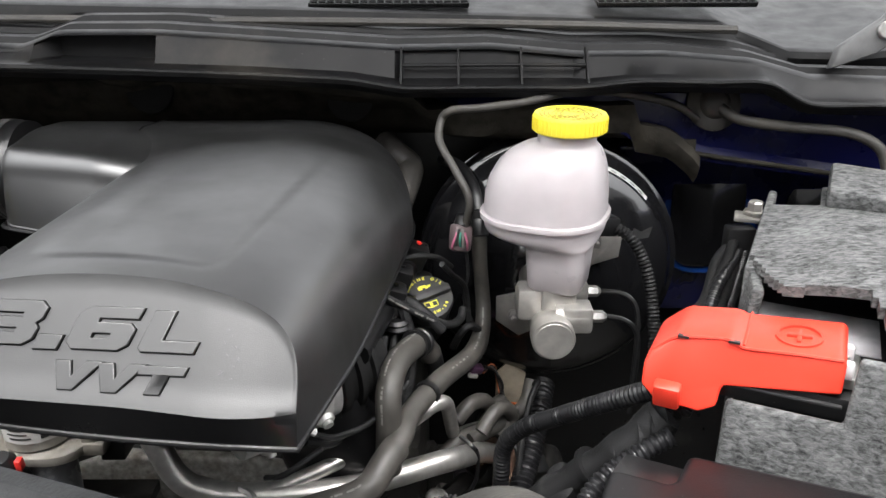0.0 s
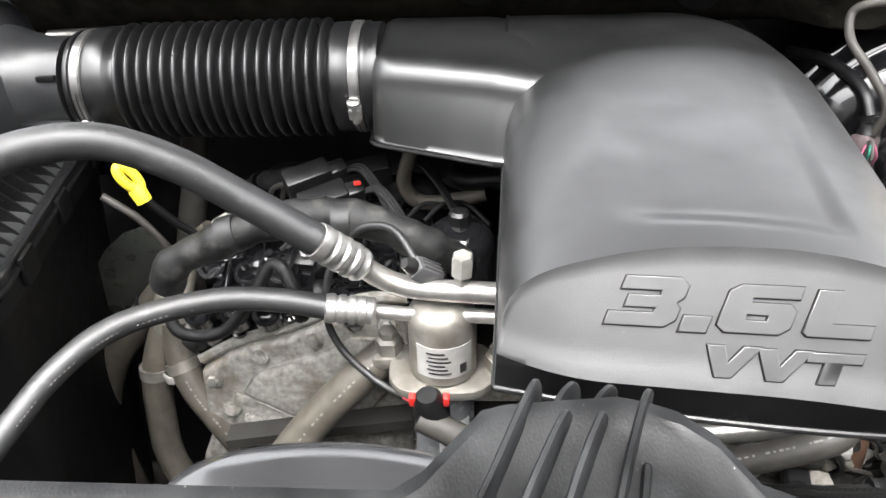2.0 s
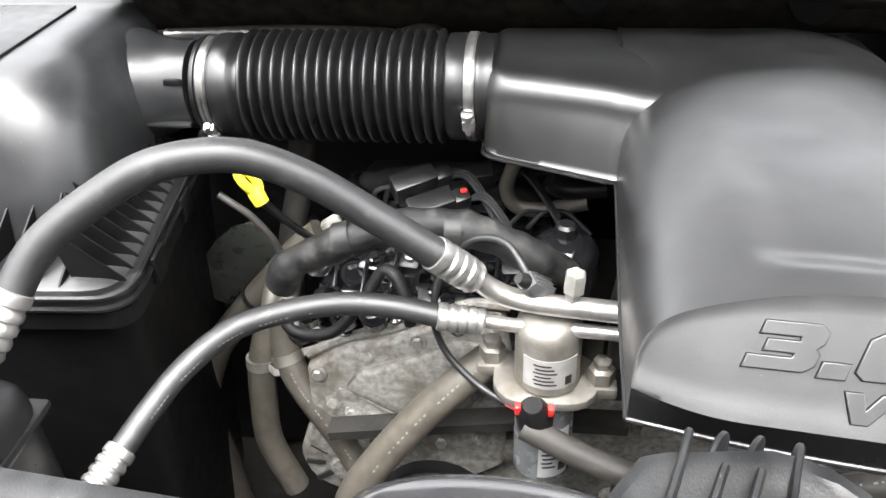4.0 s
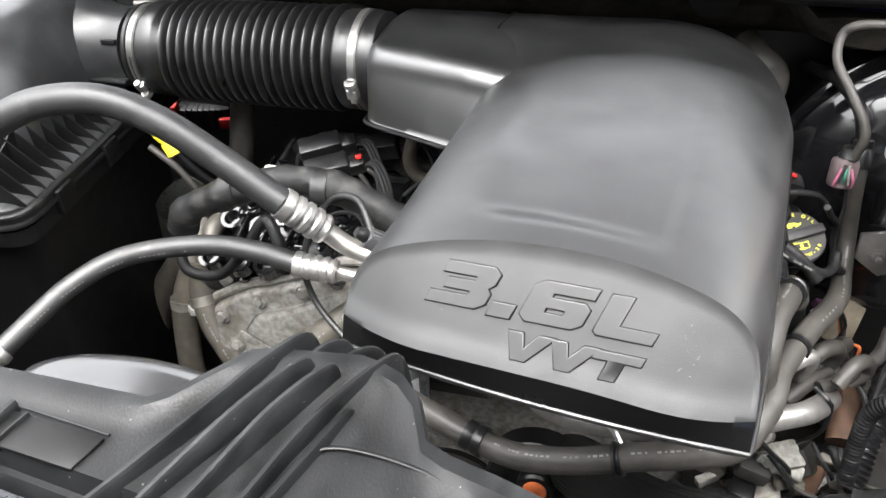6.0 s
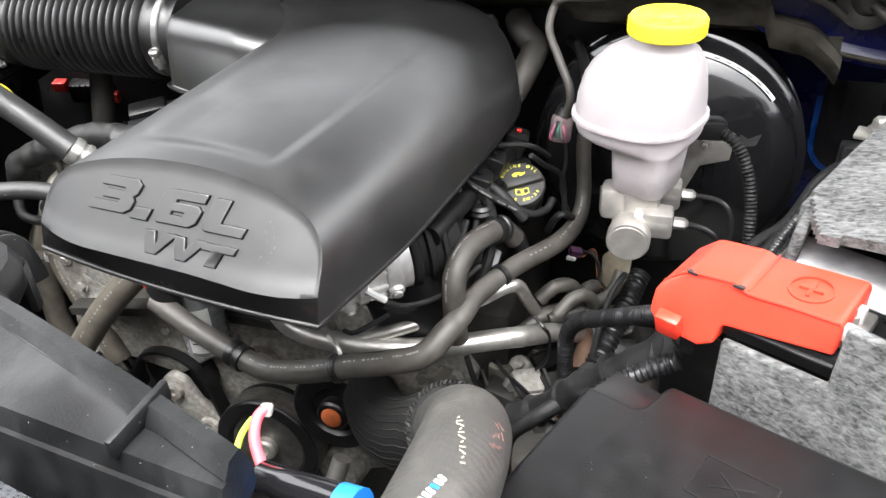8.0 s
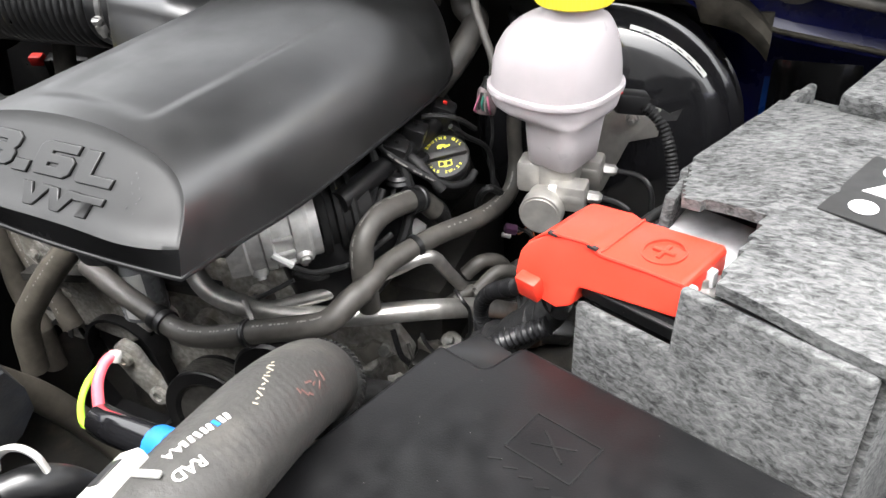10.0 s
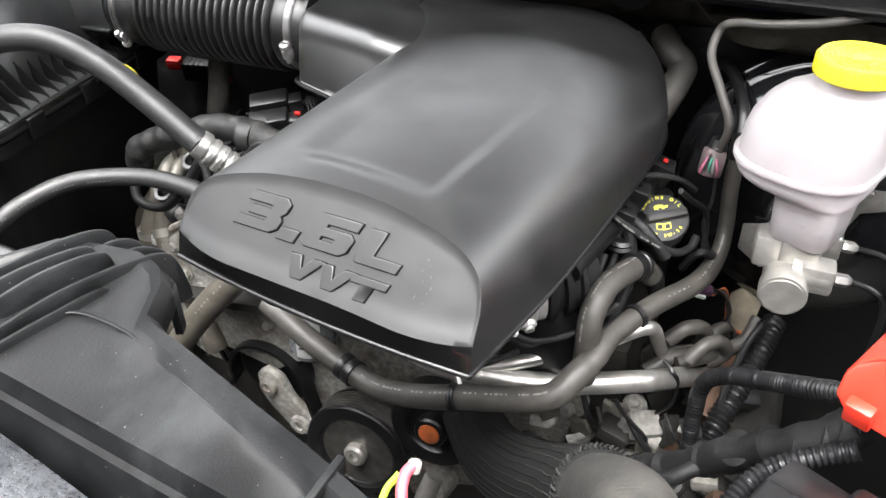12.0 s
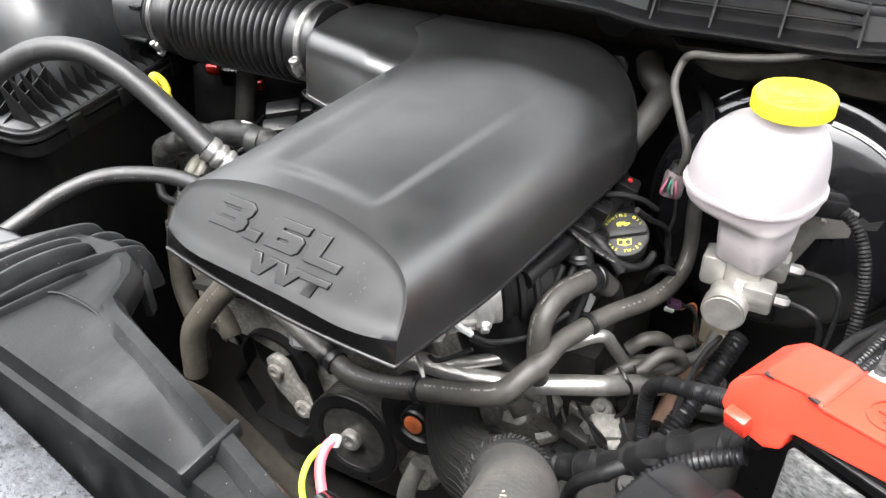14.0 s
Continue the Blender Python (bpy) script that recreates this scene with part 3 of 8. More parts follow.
def engine_cover():
    """The crowned shell, the sloping front panel set a hair deep in it, and the band below."""
    n2, nb, nf = 150, 3, 14
    cs = arch_samples(220)
    bm = bmesh.new()
    grid = []
    for c in cs:
        w = 0.30
        rear = REAR - 1.05 * corner((1 - c) / 2 * w, 0.13)
        lo, hi = 0.42, 0.62
        for _ in range(34):
            mid = (lo + hi) / 2
            p = body_point(c, mid, rear)
            if mid < front_at(p.x, p.z):
                lo = mid
            else:
                hi = mid
        col = []
        for j in range(n2 + 1):
            t = j / n2
            t = 0.55 * t + 0.45 * math.sin(t * math.pi / 2)
            col.append(bm.verts.new(body_point(c, lo + (rear - lo) * t, rear)))
        grid.append(col)
    for a, b in zip(grid, grid[1:]):
        for j in range(n2):
            bm.faces.new((a[j], b[j], b[j + 1], a[j + 1]))
    edge = [(col[0].co.x, col[0].co.z) for col in grid]
    cap = []
    for i, col in enumerate(grid):
        p = col[0].co
        low, foot = rim_z(p.x, 0.45), face_foot(p.x)
        rows = []
        for k in range(nb + nf):
            if k <= nb:
                z = low + (min(foot, p.z) - low) * k / nb
            else:
                z = foot + (max(p.z, foot) - foot) * (k - nb) / nf
            z = min(z, p.z)
            gap = min(math.hypot(p.x - ex, z - ez) for ex, ez in edge[max(0, i - 60) : i + 61])
            deep = 0.0012 * smooth(0.0004, 0.0032, gap) * smooth(foot, foot + 0.014, z)
            rows.append(bm.verts.new((p.x, front_at(p.x, z) + 0.8 * deep, z - 0.6 * deep)))
        rows.append(col[0])
        cap.append(rows)
    for a, b in zip(cap, cap[1:]):
        for k in range(nb + nf):
            f = bm.faces.new((a[k], b[k], b[k + 1], a[k + 1]))
            f.material_index = 1 if k >= nb and min(a[-1].co.z, b[-1].co.z) > face_foot(a[-1].co.x) + 0.001 else 2
    loop = [r[0].co.copy() for r in cap] + [v.co.copy() for v in grid[-1][1:]] + [c[-1].co.copy() for c in grid[-2::-1]] + [v.co.copy() for v in grid[0][-2:0:-1]]
    bmesh.ops.remove_doubles(bm, verts=bm.verts, dist=0.00002)
    return bm, [p + Vector((0, 0, -0.001)) for p in loop]


def neck_rim_y(x):
    return 0.818 - 0.40 * (x + 0.456)


def neck():
    """The branch of the cover that meets the intake hose: an upright front with a rounded crease, a flat top."""
    nx = 44
    bm = bmesh.new()
    rings = []
    for i in range(nx + 1):
        a = i / nx
        x0 = -0.4555 + 0.192 * (0.6 * a + 0.4 * a * a)
        end = corner(x0 + 0.4555, 0.020)
        a2 = smooth(-0.454, -0.33, x0)
        y0 = neck_rim_y(min(x0, -0.335)) + end
        low = 1.3005
        sink = 0.0075 * smooth(-0.345, -0.290, x0)
        crest = 1.3775 - end - sink
        yc = y0 + 0.009 + 0.010 * a2
        r = 0.022
        ring = [(x0, y0 + 0.10, low - 0.004), (x0, y0 - 0.002, low - 0.004), (x0, y0 - 0.002, low), (x0, y0, low + 0.001)]
        for k in range(1, 9):
            t = k / 9
            ring.append((x0, y0 + (yc - y0) * t + -0.001 * math.sin(math.pi * t), low + (crest - r - low) * t))
        for k in range(9):
            t = math.pi / 2 * k / 8
            ring.append((x0, yc + r - r * math.cos(t), crest - r + r * math.sin(t)))
        back = REAR - end
        for k in range(1, 31):
            t = k / 30
            t = math.sin(t * math.pi / 2)
            y = yc + r + (back - yc - r) * t
            z = crest + (top_z(-0.33, y) - 0.0012 - end - sink - crest) * smooth(yc + r, yc + r + 0.07, y)
            ring.append((x0, y, low + (z - low) * shoulder(back - y, 0.040, 2.3)))
        rings.append(ring)
    skin(bm, rings)
    return bm


cover = thing("engine_cover", "satin black plastic engine cover, front panel lightened for sky reflection, with raised lettering", "engine cover", (-0.2, 0.7, RIM))
shell_bm, rim_loop = engine_cover()
shell = part("shell", shell_bm, (COVER, FACE, BANDBLACK), cover, edge=34)
part("intake_neck", neck(), COVER, cover, edge=50)
part("neck_rim", tube([(-0.4565, 0.985, 1.297), (-0.4565, 0.90, 1.297), (-0.4565, 0.838, 1.297), (-0.450, 0.816, 1.297), (-0.40, 0.7945, 1.297), (-0.340, 0.7705, 1.297)], 0.0020, 8, 6), BLACK, cover)
part("rim", tube(rim_loop[::2] + [rim_loop[0]], 0.0020, 8, 0), BLACK, cover)
part("underside", rbox((0.22, 0.44, 0.01), pose(-0.2, 0.72, RIM - 0.022), 0.003), BLACK, cover)

FACEPOSE = Matrix(((FU.x, FV.x, FN.x, FP.x), (FU.y, FV.y, FN.y, FP.y), (FU.z, FV.z, FN.z, FP.z), (0, 0, 0, 1)))
GLYPHS = {
    "3": [[(0.06, 1), (0.95, 1), (1.1, 0.86), (1.1, 0.62), (1.0, 0.5), (1.1, 0.38), (1.1, 0.14), (0.95, 0), (0, 0), (0, 0.25), (0.72, 0.25), (0.74, 0.39), (0.22, 0.39), (0.22, 0.61), (0.74, 0.61), (0.72, 0.75), (0.06, 0.75)]],
    ".": [[(0, 0), (0.42, 0), (0.42, 0.27), (0, 0.27)]],
    "6": [[(0.15, 1), (1.1, 1), (1.1, 0.76), (0.38, 0.76), (0.38, 0.62), (1.0, 0.62), (1.12, 0.5), (1.12, 0.14), (0.98, 0), (0.14, 0), (0, 0.14), (0, 0.86)], [(0.38, 0.40), (0.74, 0.40), (0.74, 0.24), (0.38, 0.24)]],
    "L": [[(0, 1), (0.38, 1), (0.38, 0.26), (1.1, 0.26), (1.1, 0), (0.08, 0), (0, 0.08)]],
    "V": [[(0, 1), (0.34, 1), (0.55, 0.40), (0.76, 1), (1.10, 1), (0.72, 0), (0.38, 0)]],
    "T": [[(0, 1), (1.1, 1), (1.1, 0.72), (0.72, 0.72), (0.72, 0), (0.38, 0), (0.38, 0.72), (0, 0.72)]],
}
for ch, u0, wide, v0, high in (("3", 0.0595, 0.0365, 0.0335, 0.0265), (".", 0.0995, 0.0367, 0.0315, 0.030), ("6", 0.1185, 0.0370, 0.0325, 0.0255), ("L", 0.1640, 0.0345, 0.0325, 0.0245), ("V", 0.1095, 0.0275, 0.0080, 0.0165), ("V", 0.1365, 0.0275, 0.0075, 0.0165), ("T", 0.1630, 0.0275, 0.0075, 0.0160)):
    shapes = [[(u0 + x * wide / 1.1 + 0.36 * y * high, v0 + y * high) for x, y in s] for s in GLYPHS[ch]]
    # A black rim under each letter stands in for the shade round it.
    shade_bm = outline_relief(shapes, FACEPOSE, 0.0008, 0.0010)
    for v in shade_bm.verts:
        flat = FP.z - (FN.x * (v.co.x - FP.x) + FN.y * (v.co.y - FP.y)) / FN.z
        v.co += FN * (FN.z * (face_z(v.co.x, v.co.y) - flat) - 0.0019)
    part("letter_groove", shade_bm, LETTERSHADE, cover, edge=60)
    letter_bm = outline_relief(shapes, FACEPOSE, 0.0006, 0.0006)
    for v in letter_bm.verts:
        flat = FP.z - (FN.x * (v.co.x - FP.x) + FN.y * (v.co.y - FP.y)) / FN.z
        v.co += FN * (FN.z * (face_z(v.co.x, v.co.y) - flat) - 0.0002)
    part("letter", letter_bm, FACE, cover, edge=60)

# ---- air intake ----
bellows = thing("intake_hose", "ribbed black rubber intake hose with two steel band clamps", "hose", (-0.62, 0.895, 1.28))
A0, A1 = Vector((-0.764, 0.902, 1.3305)), Vector((-0.450, 0.888, 1.3380))
along = (A1 - A0).normalized()
prof = [(0.046, 0.008), (0.0515, 0.008), (0.0525, 0.0095), (0.0525, 0.013), (0.0505, 0.014), (0.0505, 0.0275), (0.0545, 0.029), (0.0550, 0.031), (0.0550, 0.0475), (0.0540, 0.050), (0.0490, 0.053)]
h = 0.0575
for ridge in range(18):
    prof += [(0.0478 + 0.0106 * (0.5 - 0.5 * math.cos(2 * math.pi * k / 12)) ** 0.75, h + 0.0118 * k / 12) for k in range(12)]
    h += 0.0118
prof += [(0.0500, h + 0.001), (0.0535, h + 0.0025), (0.0540, h + 0.005), (0.0540, 0.2875), (0.0525, 0.289), (0.0525, 0.302), (0.0545, 0.303), (0.0545, 0.306), (0.0530, 0.308), (0.0530, 0.318), (0.047, 0.318)]
part("bellows", lathe(prof, axis(A0, along), 56), BELLOWS, bellows, edge=60)
BAND = surface("worn_band_steel", (0.27, 0.265, 0.26), 0.36, metal=0.85, vary=0.25, scale=80, bump=0.2, dirt=(0.12, 0.115, 0.11), dirt_amount=0.25)
cross = along.cross(Vector((0, 0, 1))).normalized()
rise = cross.cross(along).normalized()
for h0, r0, turn, tip in ((0.0155, 0.0508, 35, 1), (0.2905, 0.0528, 14, -1)):
    ring = part("band_clamp", lathe([(r0, h0), (r0 + 0.0012, h0 + 0.0004), (r0 + 0.0012, h0 + 0.0100), (r0, h0 + 0.0104)], axis(A0, along), 56), BAND, bellows, "shiny steel band clamp")
    part("band_tail", lathe([(r0 + 0.0012, h0 + 0.0008), (r0 + 0.0022, h0 + 0.0012), (r0 + 0.0022, h0 + 0.0088), (r0 + 0.0012, h0 + 0.0092)], axis(A0, along), 56), BAND, ring)
    at = lambda deg, out: A0 + along * (h0 + 0.0052) + (cross * math.cos(radians(deg)) - rise * math.sin(radians(deg))) * (r0 + out)
    tangent = (at(turn + 1, 0.0) - at(turn - 1, 0.0)).normalized()
    c = at(turn, 0.0055)
    part("clamp_screw", lathe([(0.0, -0.012), (0.0038, -0.012), (0.0038, 0.008), (0.0066, 0.008), (0.0066, 0.0125), (0.0050, 0.0142), (0.0, 0.0142)], axis(c, tangent * tip), 12), STEEL, ring)
    part("screw_slot", rbox((0.0095, 0.0014, 0.001), axis(c + tangent * tip * 0.0142, tangent * tip), 0), INK, ring)
    part("clamp_housing", rbox((0.0125, 0.0100, 0.0125), axis(at(turn, 0.0040) - tangent * tip * 0.002, tangent * tip, at(turn, 1.0) - at(turn, 0.0)), 0.002), STEEL, ring)
    # Slots are black plates on the steel, coloured as if shaded inside.
    for k in range(9):
        q = at(turn - tip * (16 + 3.1 * k), 0.00235)
        out = (q - A0 - along * (q - A0).dot(along)).normalized()
        part("band_slot", rbox((0.0058, 0.0010, 0.0005), axis(q, out, along), 0), INK, ring)

airbox = thing("air_filter_box", "black plastic air filter box with a ribbed lid", "air filter box", (-0.92, 0.8, 0.8))


def quad_rings(rows):
    """Rings from corner lists with rounded corners; each row: z, four corners (x, y), radius."""
    out = []
    for z, cs, r in rows:
        ring = []
        for k in range(4):
            p, c, q = Vector(cs[k - 1]), Vector(cs[k]), Vector(cs[(k + 1) % 4])
            a, b = c + (p - c).normalized() * r, c + (q - c).normalized() * r
            for s in range(6):
                t = s / 5
                w = (1 - t) ** 2 * a + 2 * t * (1 - t) * c + t * t * b
                ring.append((w.x, w.y, z))
        out.append(ring)
    return out


def grow(cs, d):
    m = sum((Vector(c) for c in cs), Vector((0, 0))) / 4
    return [tuple(Vector(c) + d * Vector((math.copysign(1, c[0] - m.x), math.copysign(1, c[1] - m.y)))) for c in cs]


# Black plastic darkened for the shade on the filter box and deck pocket.
BOXBLACK = surface("shaded_black_box_plastic", (0.004, 0.004, 0.0042), 0.5, vary=0.2, scale=50, bump=0.15, spec=0.25, specks=110)
BOX = [(-1.09, 0.60), (-0.745, 0.622), (-0.795, 1.00), (-1.09, 1.02)]
bm = bmesh.new()
skin(bm, quad_rings([(0.70, grow(BOX, -0.05), 0.03), (1.15, grow(BOX, -0.02), 0.03), (1.225, grow(BOX, -0.012), 0.03), (1.228, grow(BOX, 0.004), 0.03), (1.245, grow(BOX, 0.004), 0.03), (1.247, grow(BOX, 0), 0.03)]))
part("base", bm, BOXBLACK, airbox)
TOP = [(-1.09, 0.73), (-0.845, 0.750), (-0.838, 0.985), (-1.09, 0.99)]
bm = bmesh.new()
skin(bm, quad_rings([(1.2485, grow(BOX, 0.006), 0.035), (1.2500, grow(BOX, 0.0085), 0.035), (1.2525, grow(BOX, 0.0085), 0.035), (1.2535, grow(BOX, 0.005), 0.035), (1.2590, grow(BOX, 0.005), 0.035), (1.2605, grow(BOX, 0.007), 0.035), (1.2630, grow(BOX, 0.0065), 0.035), (1.2640, grow(BOX, 0.004), 0.035), (1.2600, grow(BOX, -0.004), 0.035)]))
part("lid_rim", bm, BLACK, airbox, "dark double lip round the lid")
bm = bmesh.new()
skin(bm, quad_rings([(1.2590, grow(BOX, -0.006), 0.035), (1.262, grow(BOX, -0.012), 0.035), (1.265, [(-1.09, 0.672), (-0.802, 0.690), (-0.828, 0.99), (-1.09, 1.0)], 0.06), (1.30, [(-1.09, 0.680), (-0.806, 0.698), (-0.820, 0.99), (-1.09, 1.0)], 0.06), (1.35, [(-1.09, 0.695), (-0.815, 0.716), (-0.818, 0.985), (-1.09, 0.99)], 0.06), (1.382, [(-1.09, 0.712), (-0.828, 0.733), (-0.826, 0.985), (-1.09, 0.99)], 0.06), (1.396, TOP, 0.06), (1.401, grow(TOP, -0.012), 0.05), (1.4025, grow(TOP, -0.04), 0.04)]))
lid = part("lid", bm, LIDPLASTIC, airbox)
for k in range(12):
    t = k / 11
    x, y = -1.07 + 0.262 * t, 0.612 + 0.016 * t
    part("fin", prism([(0, 0), (0.078, 0), (0.086, 0.052), (0.070, 0.040), (0.004, 0.004)], Matrix(((0, 0, 1, x), (1, 0, 0, y), (0, 1, 0, 1.260), (0, 0, 0, 1))), 0.0018), BOXBLACK, lid)
for k in range(17):
    t = (k + 0.2) / 17
    x, y = -0.752 - 0.045 * t, 0.640 + 0.31 * t
    part("fin", prism([(0, 0), (-0.050, 0), (-0.060, 0.054), (-0.046, 0.042), (-0.003, 0.004)], Matrix(((1, 0, 0, x), (0, 0, 1, y), (0, 1, 0, 1.260), (0, 0, 0, 1))), 0.0018), BOXBLACK, lid)
for t in (0.15, 0.45, 0.8):
    clipb = part("lid_clip", rbox((0.012, 0.030, 0.028), pose(-0.742 - 0.048 * t, 0.64 + 0.34 * t, 1.246, 0, 0, 7), 0.003), BOXBLACK, lid)
part("outlet", tube([(-0.880, 0.905, 1.320), (-0.84, 0.905, 1.326), (-0.80, 0.903, 1.330), (-0.765, 0.902, 1.331)], lambda f, s: 0.047 + 0.036 * (1 - smooth(0.0, 0.85, f)), 40), LIDPLASTIC, lid)
part("outlet_rib", rbox((0.05, 0.010, 0.004), pose(-0.790, 0.858, 1.305), 0.001), LIDPLASTIC, lid)
part("stop_tab", rbox((0.018, 0.006, 0.006), pose(-0.776, 0.858, 1.352), 0.001), BLACK, lid)
part("raised_panel", rbox((0.15, 0.18, 0.004), pose(-0.98, 0.85, 1.4035), 0.0018), BLACK, lid)
for x in (-1.02, -0.99, -0.96):
    part("knot", lathe([(0.0, 0.0), (0.016, 0.0), (0.015, 0.006), (0.008, 0.010), (0.0, 0.010)], pose(x, 0.80, 1.405), 14), BLACK, lid)
part("screw", lathe([(0.010, 0), (0.010, 0.006), (0.006, 0.008), (0, 0.008)], axis((-0.845, 0.845, 1.30), (0.9, -0.4, 0)), 12), STEEL, lid)

# ---- brakes ----
BC = Vector((0.130, 0.95, 1.197))
booster = thing("brake_booster", "round gloss black brake booster with a white label strip", "brake booster", (0.13, 1.0, 1.05))
SHEETWHITE = surface("dull_white_strip", (0.50, 0.50, 0.49), 0.5, vary=0.1, bump=0.03)
BOOSTER = surface("gloss_black_drum_paint", (0.008, 0.008, 0.009), 0.16, vary=0.1, scale=30, bump=0.04, coat=1.0)
part("drum", lathe([(0.0, -0.085), (0.135, -0.085), (0.148, -0.075), (0.150, -0.045), (0.157, -0.042), (0.158, -0.032), (0.152, -0.028), (0.150, -0.012), (0.156, -0.010), (0.157, 0.000), (0.150, 0.004), (0.146, 0.014), (0.136, 0.026), (0.115, 0.036), (0.085, 0.044), (0.066, 0.050), (0.060, 0.060), (0.040, 0.064), (0.0, 0.064)], axis(BC, (0, -1, 0)), 64), BOOSTER, booster, edge=50)
bm = bmesh.new()
rings = []
for k in range(25):
    a = radians(40 + 40 * k / 24)
    rings.append([BC + Vector((r * math.cos(a), -hh, r * math.sin(a))) for r, hh in ((0.1435, 0.0197), (0.1400, 0.0240), (0.1400, 0.0244), (0.1435, 0.0201))])
skin(bm, rings)
part("label_strip", bm, SHEETWHITE, booster, "white label strip")
for k in range(6):
    a = radians(45 + 5.5 * k)
    part("print_bar", rbox((0.007, 0.0006, 0.0012), Matrix.Translation(BC + Vector((0.1415 * math.cos(a), -0.0228, 0.1415 * math.sin(a)))) @ pose(0, 0, 0, 0, 90 - math.degrees(a), 0) @ pose(0, 0, 0, 38, 0, 0), 0), INK, booster)

master = thing("master_cylinder", "bare cast aluminium brake master cylinder", "master cylinder", (0.11, 0.80, 1.18))
part("cylinder", lathe([(0.0, 0.0), (0.0207, 0.0), (0.0216, 0.002), (0.0216, 0.016), (0.0200, 0.020), (0.0200, 0.166), (0.030, 0.168), (0.030, 0.178)], axis((0.1085, 0.728, 1.2110), (0, 1, -0.02)), 36), MCAST, master)
part("end_cap", lathe([(0.0, 0.0), (0.0190, 0.0), (0.0190, -0.0006), (0.0186, -0.0010), (0.0, -0.0010)], axis((0.1085, 0.7268, 1.2110), (0, 1, 0)), 28), MCAST, master)
part("riser", rbox((0.036, 0.07, 0.045), pose(0.116, 0.790, 1.238), 0.007), MCAST, master)
part("riser", rbox((0.03, 0.03, 0.035), pose(0.090, 0.775, 1.232), 0.006), MCAST, master)
for y, x1 in ((0.756, 0.150), (0.815, 0.155)):
    port = part("port", lathe([(0.0, 0), (0.014, 0), (0.014, x1 - 0.118), (0.011, x1 - 0.114), (0.0, x1 - 0.114)], axis((0.112, y, 1.223), (1, 0, 0)), 20), MCAST, master)
    part("block", rbox((0.03, 0.026, 0.028), pose(x1 - 0.016, y, 1.223), 0.004), MCAST, port)
    part("nut", lathe([(0.0, 0), (0.0062, 0), (0.0062, 0.010), (0.0045, 0.012), (0.003, 0.014), (0.0, 0.014)], axis((x1, y, 1.223), (1, 0, 0)), 6), STEEL, port, "bright steel union nut")
part("flange", prism([(-0.062, -0.035), (-0.035, -0.055), (0.02, -0.03), (0.045, 0.035), (0.075, 0.045), (0.078, 0.075), (0.045, 0.085), (0.0, 0.05), (-0.04, 0.0), (-0.062, -0.005)], Matrix(((1, 0, 0, 0.125), (0, 0, -1, 0.884), (0, 1, 0, 1.19), (0, 0, 0, 1))), 0.005, 0.001), MCAST, master)
for p in ((0.083, 0.878, 1.163), (0.172, 0.876, 1.256)):
    part("bolt", lathe([(0.0, 0.0), (0.008, 0.0), (0.008, 0.002), (0.006, 0.002), (0.006, 0.008), (0.0035, 0.009), (0.0035, 0.015), (0.0, 0.016)], axis(p, (0, -1, 0)), 6), STEEL, master)

tank = thing("brake_fluid_reservoir", "milky white plastic brake fluid reservoir with a yellow screw cap", "reservoir", (0.118, 0.79, 1.256))


def tank_ring(z, x0, x1, y0, y1, r):
    return [(0.5 * (x0 + x1) + a, 0.5 * (y0 + y1) + b, z) for a, b in rounded(x1 - x0, y1 - y0, r, 6)]


bm = bmesh.new()
skin(bm, [tank_ring(*row) for row in ((1.246, 0.099, 0.147, 0.771, 0.823, 0.010), (1.249, 0.096, 0.150, 0.768, 0.826, 0.013), (1.275, 0.094, 0.152, 0.766, 0.830, 0.014), (1.290, 0.093, 0.153, 0.764, 0.834, 0.016), (1.2935, 0.090, 0.155, 0.762, 0.840, 0.020), (1.2960, 0.076, 0.158, 0.758, 0.852, 0.030), (1.2990, 0.056, 0.160, 0.755, 0.863, 0.040), (1.3020, 0.047, 0.161, 0.753, 0.867, 0.045), (1.3060, 0.0445, 0.162, 0.752, 0.868, 0.047), (1.3140, 0.0440, 0.1625, 0.751, 0.869, 0.048), (1.3150, 0.0405, 0.1655, 0.748, 0.872, 0.050), (1.3200, 0.0405, 0.1655, 0.748, 0.872, 0.050), (1.3210, 0.0440, 0.1625, 0.751, 0.869, 0.048), (1.340, 0.0450, 0.1625, 0.752, 0.867, 0.048), (1.356, 0.049, 0.1615, 0.754, 0.864, 0.048), (1.369, 0.056, 0.160, 0.758, 0.859, 0.046), (1.379, 0.066, 0.158, 0.763, 0.852, 0.043), (1.3860, 0.078, 0.155, 0.770, 0.844, 0.036), (1.390, 0.090, 0.152, 0.775, 0.836, 0.0295), (1.392, 0.094, 0.150, 0.777, 0.832, 0.0270), (1.407, 0.095, 0.149, 0.778, 0.831, 0.0262))])
turned = Matrix.Translation((0.106, 0.792, 0.002)) @ pose(0, 0, 0, 0, 0, -22) @ Matrix.Translation((-0.108, -0.803, 0))
bmesh.ops.transform(bm, matrix=turned, verts=bm.verts)
part("tank", bm, TANK, tank, edge=55)
CAPM = pose(0.1215, 0.7875, 1.4040)
cap = part("cap", lathe([(0.0, 0.0), (0.0335, 0.0), (0.035, 0.0015), (0.035, 0.0150), (0.0335, 0.0172), (0.0315, 0.0168), (0.0305, 0.0160), (0.0, 0.0160)], CAPM, 48), YELLOW, tank, "bright yellow screw cap with raised print")
for k in range(48):
    a = 2 * math.pi * k / 48
    part("grip_rib", rbox((0.0012, 0.0016, 0.0125), CAPM @ pose(0.0351 * math.cos(a), 0.0351 * math.sin(a), 0.0082, 0, 0, math.degrees(a)), 0), YELLOW, cap)
